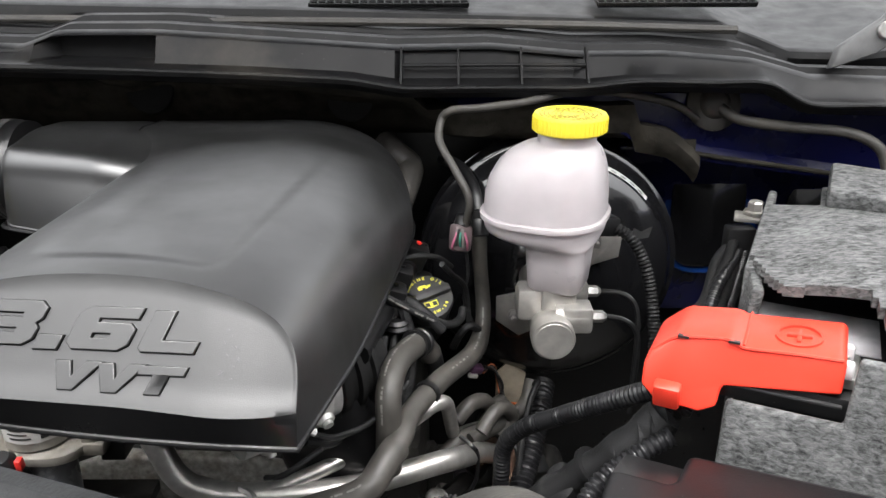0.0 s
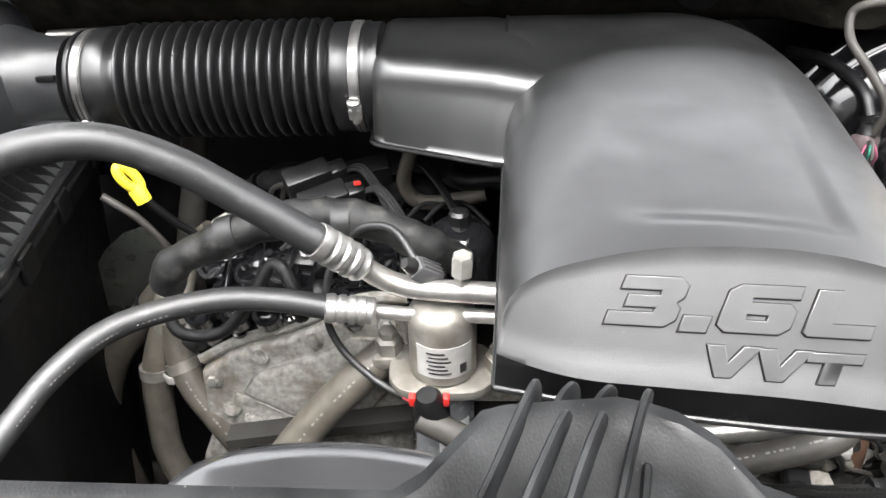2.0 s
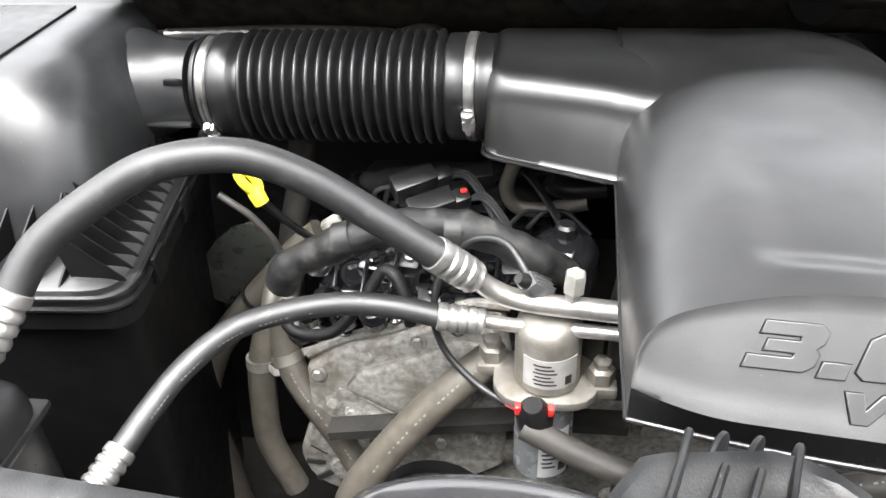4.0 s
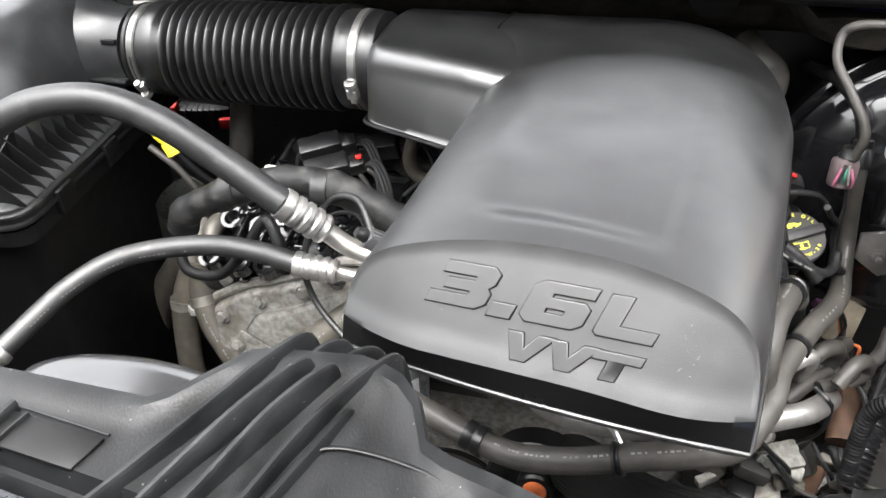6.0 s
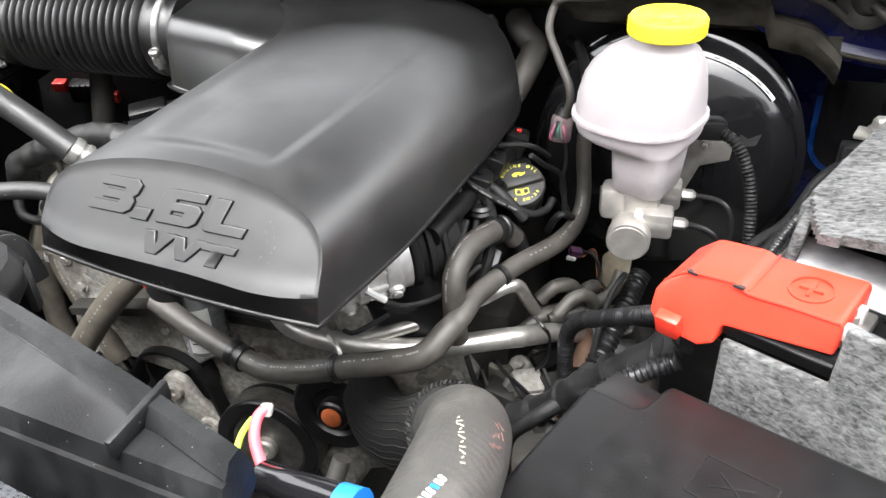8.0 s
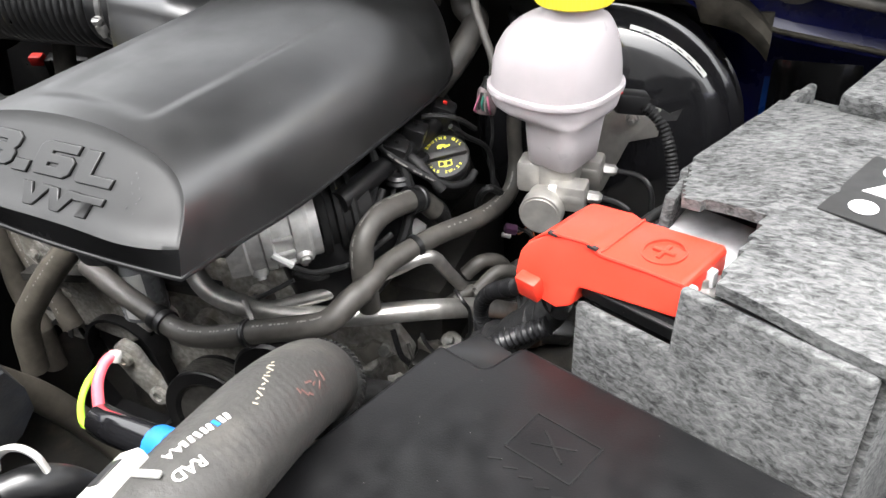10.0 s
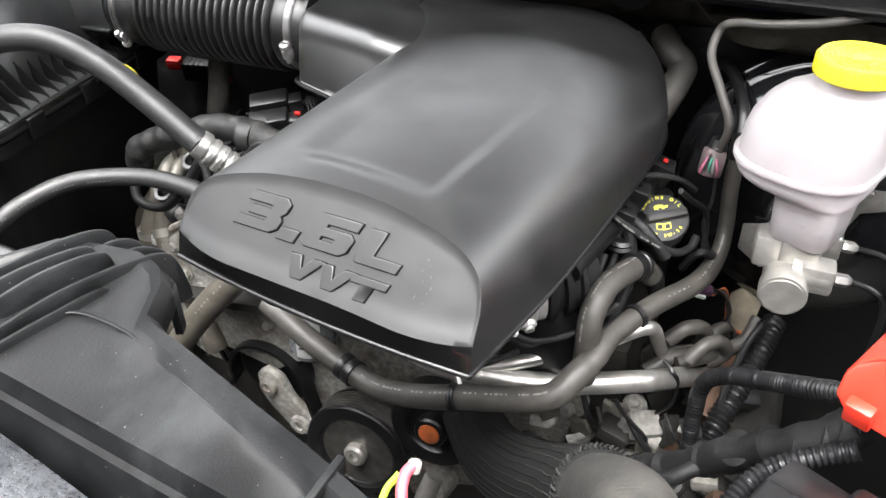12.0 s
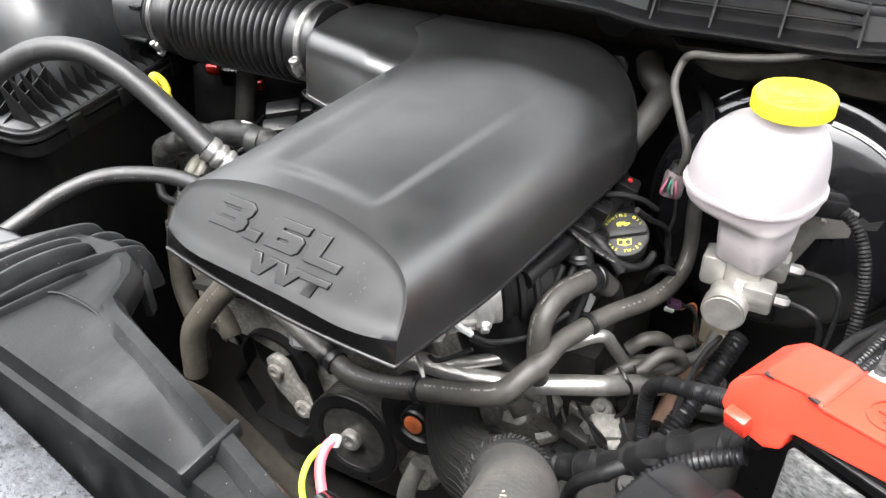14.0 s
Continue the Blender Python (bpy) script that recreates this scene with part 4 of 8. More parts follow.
CAPPRINT = surface("dark_yellow_print", (0.33, 0.27, 0.03), 0.5, bump=0)
for r in (0.009, 0.0128, 0.0166, 0.0204, 0.0242, 0.028):
    for a0 in range(0, 360, 24):
        if (a0 // 24 + int(r * 3000)) % 5 == 4:
            continue
        bm = bmesh.new()
        rings = []
        for k in range(6):
            a = radians(a0 + 3 * int(r * 1000) + 19 * k / 5)
            rings.append([CAPM @ Vector((q * math.cos(a), q * math.sin(a), 0.0158 + zz)) for q, zz in ((r, 0), (r + 0.0013, 0), (r + 0.0013, 0.0007), (r, 0.0007))])
        skin(bm, rings)
        part("raised_print", bm, CAPPRINT, cap)

# ---- battery ----
BU, BV = Vector((0.9018, -0.4321, 0)), Vector((0.4321, 0.9018, 0))
BATT = Matrix(((BU.x, BV.x, 0, 0.1881), (BU.y, BV.y, 0, 0.5111), (0, 0, 1, 0.0022), (0, 0, 0, 1)))


def bb(x0, x1, y0, y1, z0, z1, bevel=0.004, turn=(0, 0, 0)):
    return rbox((x1 - x0, y1 - y0, z1 - z0), BATT @ pose((x0 + x1) / 2, (y0 + y1) / 2, (z0 + z1) / 2, *turn), bevel)


SHEETGREY = surface("pale_grey_label", (0.46, 0.46, 0.47), 0.5, bump=0.05)
battery = thing("battery", "black plastic car battery under a felt blanket", "battery", BATT @ Vector((0.09, 0.16, 1.12)))
part("case", bb(0.008, 0.180, 0.010, 0.330, 1.10, 1.285, 0.006), BLACK, battery)
part("lid", bb(0.000, 0.182, 0.002, 0.332, 1.284, 1.302, 0.003), BLACK, battery, "glossy black battery top")
part("lid_edge", bb(0.000, 0.075, -0.001, 0.004, 1.2955, 1.2975, 0.0005), HOSE, battery)
part("label", bb(0.004, 0.098, 0.066, 0.128, 1.3025, 1.3040, 0.0006), SHEETGREY, battery, "pale grey label")
part("terminal", lathe([(0.0, 0), (0.009, 0), (0.0085, 0.018), (0.0, 0.018)], BATT @ pose(0.068, 0.035, 1.300), 16), STEEL, battery)
part("terminal_clamp", bb(0.050, 0.084, 0.012, 0.052, 1.303, 1.312, 0.003), STEEL, battery)

felt = thing("battery_blanket", "thick marled grey felt blanket wrapped round the battery", "blanket", BATT @ Vector((0.09, 0.16, 1.10)))
part("front_wall", prism([(0.004, 1.08), (0.192, 1.08), (0.192, 1.336), (0.079, 1.338), (0.077, 1.2895), (0.006, 1.2895)], BATT @ Matrix(((1, 0, 0, 0), (0, 0, -1, -0.004), (0, 1, 0, 0), (0, 0, 0, 1))), 0.008, 0.003), FELT, felt, edge=60)
part("side_wall", bb(-0.002, 0.006, 0.12, 0.335, 1.08, 1.334, 0.003), FELT, felt)
part("torn_edge", bb(0.002, 0.011, 0.085, 0.128, 1.285, 1.331, 0.003, (0, 6, 10)), FELT, felt, "torn drooping edge of the felt")
part("side_wall", bb(0.188, 0.196, 0.0, 0.345, 1.08, 1.333, 0.003), FELT, felt)
part("back_wall", bb(-0.004, 0.196, 0.338, 0.346, 1.08, 1.315, 0.003), FELT, felt)


def flap():
    """The lid of the blanket: a sagging felt sheet with a corner cut out for the terminals."""
    bm = bmesh.new()
    n = 56
    top, low = {}, {}
    for i in range(n + 1):
        for j in range(n + 1):
            x, y = 0.000 + 0.198 * i / n, -0.008 + 0.350 * j / n
            z = 1.335 + 0.006 * math.sin(3.2 * i / n) * math.sin(2.6 * j / n + 0.3) + 0.002 * noise.noise((18 * x, 18 * y, 0)) - 0.005 * smooth(0.075, 0.020, x)
            if y < 0.10:
                z += 0.006 * smooth(0.10, 0.0, y) * smooth(0.20, 0.08, x)
            top[i, j] = bm.verts.new(BATT @ Vector((x, y, z + 0.008)))
            low[i, j] = bm.verts.new(BATT @ Vector((x, y, z)))
    def there(i, j):
        x, y = 0.000 + 0.198 * (i + 0.5) / n, -0.008 + 0.350 * (j + 0.5) / n
        return 0 <= i < n and 0 <= j < n and not (x < 0.0985 - 0.18 * y and y < 0.070 + 0.15 * x) and not x < 0.030 - 0.45 * (y - 0.07) and not (x < 0.046 and y > 0.275)
    for i in range(n):
        for j in range(n):
            if not there(i, j):
                continue
            bm.faces.new((top[i, j], top[i + 1, j], top[i + 1, j + 1], top[i, j + 1]))
            bm.faces.new((low[i, j], low[i, j + 1], low[i + 1, j + 1], low[i + 1, j]))
            for di, dj, a, b in ((-1, 0, (i, j + 1), (i, j)), (1, 0, (i + 1, j), (i + 1, j + 1)), (0, -1, (i, j), (i + 1, j)), (0, 1, (i + 1, j + 1), (i, j + 1))):
                if not there(i + di, j + dj):
                    bm.faces.new((top[a], low[a], low[b], top[b]))
    bmesh.ops.delete(bm, geom=[v for v in bm.verts if not v.link_faces], context="VERTS")
    return bm


part("flap", flap(), FELT, felt, edge=50)
part("flap_end", bb(0.050, 0.130, 0.262, 0.350, 1.345, 1.362, 0.004, (3, 3, 0)), FELT, felt)
wl_label = part("warning_label", bb(0.104, 0.190, 0.106, 0.200, 1.3478, 1.3494, 0.0006), INK, felt, "black warning label with white symbols")
for i in range(3):
    for j in range(2):
        m = BATT @ pose(0.126 + 0.036 * j, 0.124 + 0.028 * i, 1.3496)
        part("symbol", prism([(-0.009, -0.008), (0.009, -0.008), (0.0, 0.009)], m, 0.0006) if (i + j) % 2 else lathe([(0, 0), (0.009, 0), (0.009, 0.0006), (0, 0.0006)], m, 20), PAPER, wl_label)

red = thing("battery_terminal_cover", "bright red plastic battery terminal cover with a plus sign", "terminal cover", BATT @ Vector((0.03, 0.03, 1.27)))
RC = BATT @ Matrix(((1, 0, 0, 0), (0, 0, -1, 0.058), (0, 1, 0, 0), (0, 0, 0, 1)))


def lean(v):
    """How far the front of the red cover leans forward at a height."""
    return -0.42 * max(0.0, 1.3205 - v)


hood_bm = prism([(-0.0505, 1.286), (-0.0510, 1.301), (-0.0475, 1.3075), (-0.0335, 1.3205), (-0.0300, 1.3222), (0.0010, 1.3265), (0.0050, 1.3258), (0.0095, 1.3235), (0.0140, 1.3230), (0.0700, 1.3270), (0.0735, 1.3245), (0.0735, 1.3055), (0.0035, 1.2960), (0.0015, 1.2930), (0.0005, 1.282), (-0.010, 1.2765), (-0.040, 1.2780)], RC, 0.052, 0.0022, 3)
binv = BATT.inverted()
for v in hood_bm.verts:
    q = binv @ v.co
    q.y += lean(q.z) * (0.058 - q.y) / 0.052
    q.z += 0.06 * (q.y - 0.006) * smooth(0.0, 0.03, q.x)
    v.co = BATT @ q
part("hood", hood_bm, RED, red, edge=50)
part("clip", rbox((0.018, 0.010, 0.019), BATT @ pose(-0.0315, -0.0135, 1.286, 16, 0, 0), 0.002), RED, red)
part("seam", rbox((0.0018, 0.050, 0.0014), BATT @ pose(0.0115, 0.032, 1.3245, 2, 0, 0), 0.0005), RED, red)
part("edge_bead", tube([BATT @ Vector(p) for p in ((-0.0470, 0.0040, 1.3075), (-0.0330, 0.0056, 1.3200), (-0.018, 0.0062, 1.3234), (0.0010, 0.0066, 1.3258), (0.0095, 0.0058, 1.3230), (0.015, 0.0058, 1.3224), (0.045, 0.0064, 1.3250), (0.0715, 0.0066, 1.3265))], 0.0012, 6), RED, red)
# Black blocks on the edge give the slots their shade.
for u, z in ((-0.0275, 1.3222), (0.0055, 1.3254)):
    part("slot", rbox((0.0075, 0.0034, 0.0016), BATT @ pose(u, 0.0058, z), 0), INK, red)
emb = BATT @ pose(0.044, 0.030, 1.3268, 3.5, -4.3, 0)
bm = bmesh.new()
rings = [[emb @ Vector((q * math.cos(a), q * math.sin(a), zz)) for q, zz in ((0.0132, -0.002), (0.0148, -0.002), (0.0148, 0.0010), (0.0132, 0.0010))] for a in (2 * math.pi * k / 40 for k in range(41))]
skin(bm, rings, caps=False)
part("circle", bm, RED, red)
part("plus", rbox((0.016, 0.003, 0.0024), emb, 0.0005), RED, red)
part("plus", rbox((0.003, 0.016, 0.0020), emb, 0.0005), RED, red)
for v0, w in ((0.012, 0.007), (0.036, 0.007)):
    part("strap_end", rbox((0.006, w, 0.012), BATT @ pose(0.0755, v0, 1.318), 0.0015), SHEETGREY, red, "pale moulded hinge tab")

# pale scuffs on the cover's front panel
SCUFF = surface("pale_scuff", (0.085, 0.085, 0.085), 0.7, vary=0.3, scale=300, bump=0)
dice = random.Random(9)
for k in range(9):
    x = -0.124 + dice.uniform(-0.007, 0.007)
    y = front_y(x) + 0.012 + 0.0022 * k
    part("scuff", rbox((dice.uniform(0.0004, 0.0012), dice.uniform(0.0008, 0.0030), 0.0002), Matrix(((FU.x, FV.x, FN.x, x), (FU.y, FV.y, FN.y, y), (FU.z, FV.z, FN.z, face_z(x, y) - 0.0008), (0, 0, 0, 1))) @ pose(0, 0, 0, 0, 0, dice.uniform(-40, 40)), 0), SCUFF, cover)

# ---- fuse box ----
FUX, FUY = Vector((0.927, -0.375, 0)), Vector((0.375, 0.927, 0))
FUSE = Matrix(((FUX.x, FUY.x, 0, 0.106), (FUX.y, FUY.y, 0, 0.458), (0, 0, 1, 1.270), (0, 0, 0, 1)))
FUSEBLACK = surface("worn_black_plastic", (0.006, 0.006, 0.0065), 0.38, vary=0.25, scale=60, bump=0.2, dirt=(0.03, 0.029, 0.027), dirt_amount=0.1, spec=0.3, specks=85)
fuse = thing("fuse_box", "black plastic fuse box with a notched lid beside the battery", "fuse box", FUSE @ Vector((0.14, -0.08, -0.16)))
part("body", rbox((0.30, 0.20, 0.14), FUSE @ pose(0.152, -0.09, -0.105), 0.006), BLACK, fuse)
lidp = part("lid", prism([(0.0, 0.0), (0.036, -0.001), (0.040, 0.003), (0.044, 0.030), (0.048, 0.033), (0.31, 0.033), (0.31, -0.20), (0.0, -0.20)], FUSE @ pose(0, 0, -0.028), 0.028, 0.005, 3), FUSEBLACK, fuse)
part("latch_ledge", prism([(-0.002, -0.006), (0.050, -0.006), (0.050, 0.030), (0.004, 0.034)], FUSE @ pose(0, 0, -0.03, -8, 0, 0), 0.022, 0.003), BLACK, fuse)
part("lid_step", rbox((0.004, 0.17, 0.006), FUSE @ pose(-0.003, -0.105, -0.026), 0.001), BLACK, lidp)
for u, v, w, d in ((0.113, -0.012, 0.045, 0.0012), (0.113, -0.045, 0.045, 0.0012), (0.0905, -0.028, 0.0012, 0.033), (0.1355, -0.028, 0.0012, 0.033)):
    part("embossed_line", rbox((w, d, 0.0008), FUSE @ pose(u, v, 0.0002), 0), BLACK, lidp)
for a in (25, -35):
    part("embossed_line", rbox((0.026, 0.0013, 0.0008), FUSE @ pose(0.113, -0.028, 0.0002, 0, 0, a), 0), BLACK, lidp)
for k in range(5):
    part("embossed_bar", rbox((0.008, 0.0013, 0.0007), FUSE @ pose(0.092 + 0.011 * k, -0.056, 0.0002, 0, 0, 30), 0), BLACK, lidp)

# ---- front: radiator cover and grille top ----
front = thing("radiator_cover", "dusty black plastic radiator cover with a ribbed air scoop", "radiator cover", (-0.3, 0.3, 1.30))


def deck_front(x):
    return 0.275 - 0.13 * (x + 0.4)


def panel():
    """The cover's deck: its rear edge runs forward towards the battery side."""
    bm = bmesh.new()
    rings = []
    for k in range(86):
        x = -1.05 + 1.02 * k / 85
        rear = table(x, [(-1.05, 0.40), (-0.55, 0.347), (-0.385, 0.343), (-0.352, 0.390), (-0.290, 0.396), (-0.262, 0.383), (-0.245, 0.345), (-0.203, 0.329), (-0.10, 0.293), (-0.03, 0.266)])
        e1 = deck_front(x)
        rim = 0.004 * smooth(-0.24, -0.20, x)
        rings.append([(x, rear - 0.012, 1.346), (x, rear - 0.001, 1.353), (x, rear - 0.001, 1.367), (x, rear - 0.007, 1.378 + rim), (x, rear - 0.016, 1.379 + rim), (x, rear - 0.022, 1.376), (x, (rear + e1) / 2 + 0.004, 1.374), (x, e1 + 0.014, 1.375), (x, e1 + 0.010, 1.364), (x, e1 + 0.004, 1.364), (x, e1, 1.377), (x, e1 - 0.02, 1.30), (x, e1 + 0.01, 1.30), (x, rear - 0.03, 1.344)])
    skin(bm, rings)
    return bm


part("deck", panel(), DUSTY, front, edge=35)
part("cross_rib", rbox((0.004, 0.044, 0.012), pose(-0.089, 0.266, 1.379, 0, 0, -3), 0.001), DUSTY, front)
part("border_ridge", tube([(-0.318, 0.262, 1.376), (-0.310, 0.277, 1.3775), (-0.302, 0.310, 1.3766), (-0.295, 0.323, 1.3768), (-0.278, 0.328, 1.3768), (-0.241, 0.323, 1.3764), (-0.186, 0.302, 1.3765), (-0.142, 0.288, 1.3765), (-0.100, 0.274, 1.3765)], 0.0011, 10, 8, flat=0.4), DUSTY, front)


def rib_wall(foot, thick=0.004, low=1.335):
    """An upright rib along (x, y, top height) points, with a rounded crest."""
    pts = curve_points(foot, 6)
    bm = bmesh.new()
    rings = []
    for c, (u, v) in zip(pts, ring_frames([Vector((p.x, p.y, 0)) for p in pts])):
        n = Vector((u.x, u.y, 0)).normalized() * thick / 2
        rings.append([(c.x + a * n.x, c.y + a * n.y, z) for a, z in ((-1, low), (-1, c.z - 0.002), (-0.5, c.z), (0.5, c.z), (1, c.z - 0.002), (1, low))])
    skin(bm, rings)
    return bm


for foot in (
    [(-0.385, 0.262, 1.380), (-0.371, 0.290, 1.383), (-0.352, 0.335, 1.386), (-0.338, 0.372, 1.387), (-0.329, 0.400, 1.378), (-0.327, 0.406, 1.350)],
    [(-0.362, 0.262, 1.380), (-0.352, 0.290, 1.384), (-0.334, 0.335, 1.390), (-0.319, 0.372, 1.386), (-0.317, 0.376, 1.370)],
    [(-0.344, 0.262, 1.380), (-0.334, 0.290, 1.384), (-0.318, 0.335, 1.391), (-0.304, 0.370, 1.387), (-0.302, 0.374, 1.370)],
    [(-0.325, 0.258, 1.381), (-0.314, 0.285, 1.382), (-0.302, 0.330, 1.385), (-0.288, 0.372, 1.382), (-0.278, 0.398, 1.374), (-0.276, 0.406, 1.345)],
    [(-0.310, 0.262, 1.379), (-0.302, 0.295, 1.380), (-0.294, 0.325, 1.380), (-0.288, 0.350, 1.378), (-0.286, 0.356, 1.366)],
    [(-0.326, 0.376, 1.374), (-0.318, 0.392, 1.378), (-0.310, 0.406, 1.370), (-0.307, 0.412, 1.345)],
    [(-0.310, 0.376, 1.374), (-0.300, 0.394, 1.376), (-0.292, 0.408, 1.366), (-0.290, 0.413, 1.345)],
):
    part("scoop_rib", rib_wall(foot), DUSTY, front)
part("scoop_wall", rib_wall([(-0.300, 0.388, 1.366), (-0.284, 0.390, 1.364), (-0.272, 0.388, 1.360), (-0.266, 0.378, 1.360)], 0.005, 1.325), DUSTY, front)
# Dark plate laid on the deck; its colour gives the recess its shade.
pocket = part("pocket_floor", prism([(-0.4515, 0.3140), (-0.4535, 0.2935), (-0.4000, 0.2880), (-0.3960, 0.3085)], pose(0, 0, 1.3742), 0.0022, 0.0006), BOXBLACK, front, "dark plate on the deck, standing in for a shaded pocket")
part("pocket_rib", rib_wall([(-0.4528, 0.3170, 1.3805), (-0.4540, 0.3040, 1.3805), (-0.4550, 0.2915, 1.3800)], 0.0045, 1.370), DUSTY, front)
part("pocket_rib", rib_wall([(-0.4420, 0.3130, 1.3785), (-0.4440, 0.3020, 1.3785), (-0.4450, 0.2930, 1.3780)], 0.0022, 1.372), DUSTY, pocket)
part("pocket_edge", tube([(-0.4515, 0.3168, 1.3768), (-0.4240, 0.3137, 1.3766), (-0.3945, 0.3102, 1.3764)], 0.0009, 8, 4), DUSTY, front)
part("sticker", rbox((0.095, 0.042, 0.0008), pose(-0.532, 0.312, 1.3775, 0, 0, -8), 0.0003), PAPER, front, "white paper sticker with fine print")
for k in range(5):
    part("print_bar", rbox((0.05 - 0.006 * (k % 3), 0.0012, 0.0006), pose(-0.525 + 0.008 * (k % 2), 0.323 - 0.005 * k, 1.3784, 0, 0, -8), 0), GREYPRINT, front)


def grille_top():
    bm = bmesh.new()
    rings = []
    for k in range(41):
        x = -1.05 + 1.06 * k / 40
        e1 = min(deck_front(x) - 0.002, 0.2735 - 0.20 * (x + 0.4))
        up = 0.008 * smooth(-0.45, -0.15, x)
        rings.append([(x, e1, 1.352), (x, e1 - 0.003, 1.372 + up), (x, e1 - 0.010, 1.376 + up), (x, e1 - 0.04, 1.379 + up), (x, e1 - 0.09, 1.378 + up), (x, e1 - 0.14, 1.364), (x, e1 - 0.18, 1.33), (x, e1 - 0.20, 1.25), (x, e1 - 0.10, 1.24), (x, e1, 1.30)])
    skin(bm, rings)
    return bm


single("grille_surround", grille_top(), SPECKLED, "speckled grey metallic top of the front grille", "grille surround", kind="structure", edge=35)
# Added glossy disc, shaped to catch the sky glint on the deck's edge.
single("fan_shroud_edge", lathe([(0.0, -0.01), (0.95, -0.01), (1.0, -0.006), (0.99, 0.004), (0.93, 0.010), (0.80, 0.013), (0.5, 0.015), (0.0, 0.016)], pose(-0.415, 0.352, 1.344, 0, 0, -4) @ Matrix.Diagonal((0.082, 0.034, 1, 1)), 48), EDGEGLOSS, "smooth shiny dark disc added for the sky reflection on the deck edge", "shroud", kind="structure")

# ---- the engine below the cover ----
block = thing("engine_block", "dirty cast aluminium engine front with bolted covers", "engine", (-0.35, 0.85, 0.55))
part("crankcase", rbox((0.56, 0.28, 0.46), pose(-0.30, 0.92, 0.82), 0.02), DARKMETAL, block)
part("intake_plenum", rbox((0.13, 0.36, 0.10), pose(-0.235, 0.76, 1.240), 0.03, 4), BLACK, block)


def casting(outline, m, depth, seed, bevel=0.006):
    return prism(outline, m, depth, bevel, 3)


FRONTAL = Matrix(((1, 0, 0, 0), (0, 0, -1, 0), (0, 1, 0, 0), (0, 0, 0, 1)))


def at_y(y, tilt=0.0):
    """A pose whose xy plane stands upright at y, facing forward."""
    return Matrix.Translation((0, y, 0)) @ FRONTAL


cover_l = part("timing_cover", casting([(-0.645, 1.070), (-0.600, 1.098), (-0.540, 1.118), (-0.470, 1.150), (-0.430, 1.150), (-0.420, 1.07), (-0.43, 0.93), (-0.50, 0.88), (-0.60, 0.90), (-0.660, 0.945), (-0.648, 0.99)], at_y(0.775), 0.03, 1), CAST, block, "grey cast aluminium timing cover")
part("gasket_edge", tube([(-0.645, 0.760, 1.078), (-0.600, 0.760, 1.104), (-0.540, 0.760, 1.124), (-0.470, 0.760, 1.156), (-0.425, 0.760, 1.156)], 0.006, 8), CAST, cover_l)
dice = random.Random(11)
part("raised_panel", prism([(-0.605, 1.045), (-0.585, 1.075), (-0.530, 1.095), (-0.480, 1.120), (-0.445, 1.118), (-0.440, 1.06), (-0.470, 1.02), (-0.55, 1.01)], at_y(0.748), 0.010, 0.008, 3), CAST, cover_l)
part("dimple", lathe([(0.019, 0), (0.018, 0.002), (0.014, 0.001), (0.011, -0.003), (0, -0.004)], axis((-0.462, 0.7375, 1.092), (0, -1, 0.1)), 24), CAST, cover_l)
for k in range(11):
    x, z = ((-0.632, 1.062), (-0.575, 1.000), (-0.600, 1.005), (-0.545, 0.990), (-0.620, 1.020), (-0.615, 0.960), (-0.500, 0.965), (-0.455, 0.975), (-0.445, 1.135), (-0.52, 1.115), (-0.578, 1.093))[k]
    boss = part("boss", lathe([(0.011, -0.01), (0.0105, 0.003), (0.009, 0.005), (0, 0.005)], axis((x, 0.748, z), (dice.uniform(-0.2, 0.2), -1, 0.2)), 14), CAST, cover_l)
    part("bolt", lathe([(0.0065, 0.004), (0.0065, 0.009), (0.0055, 0.010), (0.0, 0.010)], axis((x, 0.748, z), (0, -1, 0.2)), 6), CAST if k % 3 else MCAST, boss)
for k in range(12):
    x, z = dice.uniform(-0.635, -0.50), dice.uniform(0.94, 1.03)
    part("lug", rbox((dice.uniform(0.012, 0.04), 0.018, dice.uniform(0.008, 0.018)), at_y(0.752) @ pose(x, z, 0, 0, dice.uniform(-20, 20), dice.uniform(-60, 60)), 0.004), CAST, cover_l)
part("alternator", lathe([(0.0, 0.0), (0.020, 0.0), (0.024, 0.01), (0.055, 0.012), (0.062, 0.022), (0.062, 0.12), (0.0, 0.12)], axis((-0.615, 0.745, 0.905), (0, 1, 0.05)), 32), CAST, block)
for k in range(10):
    # Black bars on the housing paint the shade inside its slots.
    a = 2 * math.pi * k / 10
    part("fan_slot", rbox((0.024, 0.004, 0.008), Matrix.Translation((-0.615 + 0.042 * math.cos(a), 0.756, 0.905 + 0.042 * math.sin(a))) @ pose(0, 0, 0, 0, -math.degrees(a), 0), 0.001), INK, block)
part("front_plate", casting([(-0.44, 1.02), (-0.36, 1.045), (-0.22, 1.04), (-0.10, 1.02), (-0.06, 0.96), (-0.10, 0.78), (-0.30, 0.70), (-0.46, 0.72), (-0.52, 0.80), (-0.50, 0.95)], at_y(0.80), 0.03, 2), CAST, block, "tan dusty cast aluminium front plate")
for x, z, r in ((-0.33, 0.99, 0.016), (-0.27, 1.0, 0.02), (-0.42, 0.95, 0.018), (-0.43, 0.79, 0.02), (-0.30, 0.86, 0.014), (-0.15, 0.98, 0.018), (-0.11, 0.93, 0.014), (-0.36, 0.93, 0.03)):
    part("boss", lathe([(r, 0), (r * 0.9, 0.018), (r * 0.55, 0.019), (r * 0.5, 0.026), (0, 0.027)], axis((x, 0.772, z), (0, -1, 0)), 14), CAST, block)
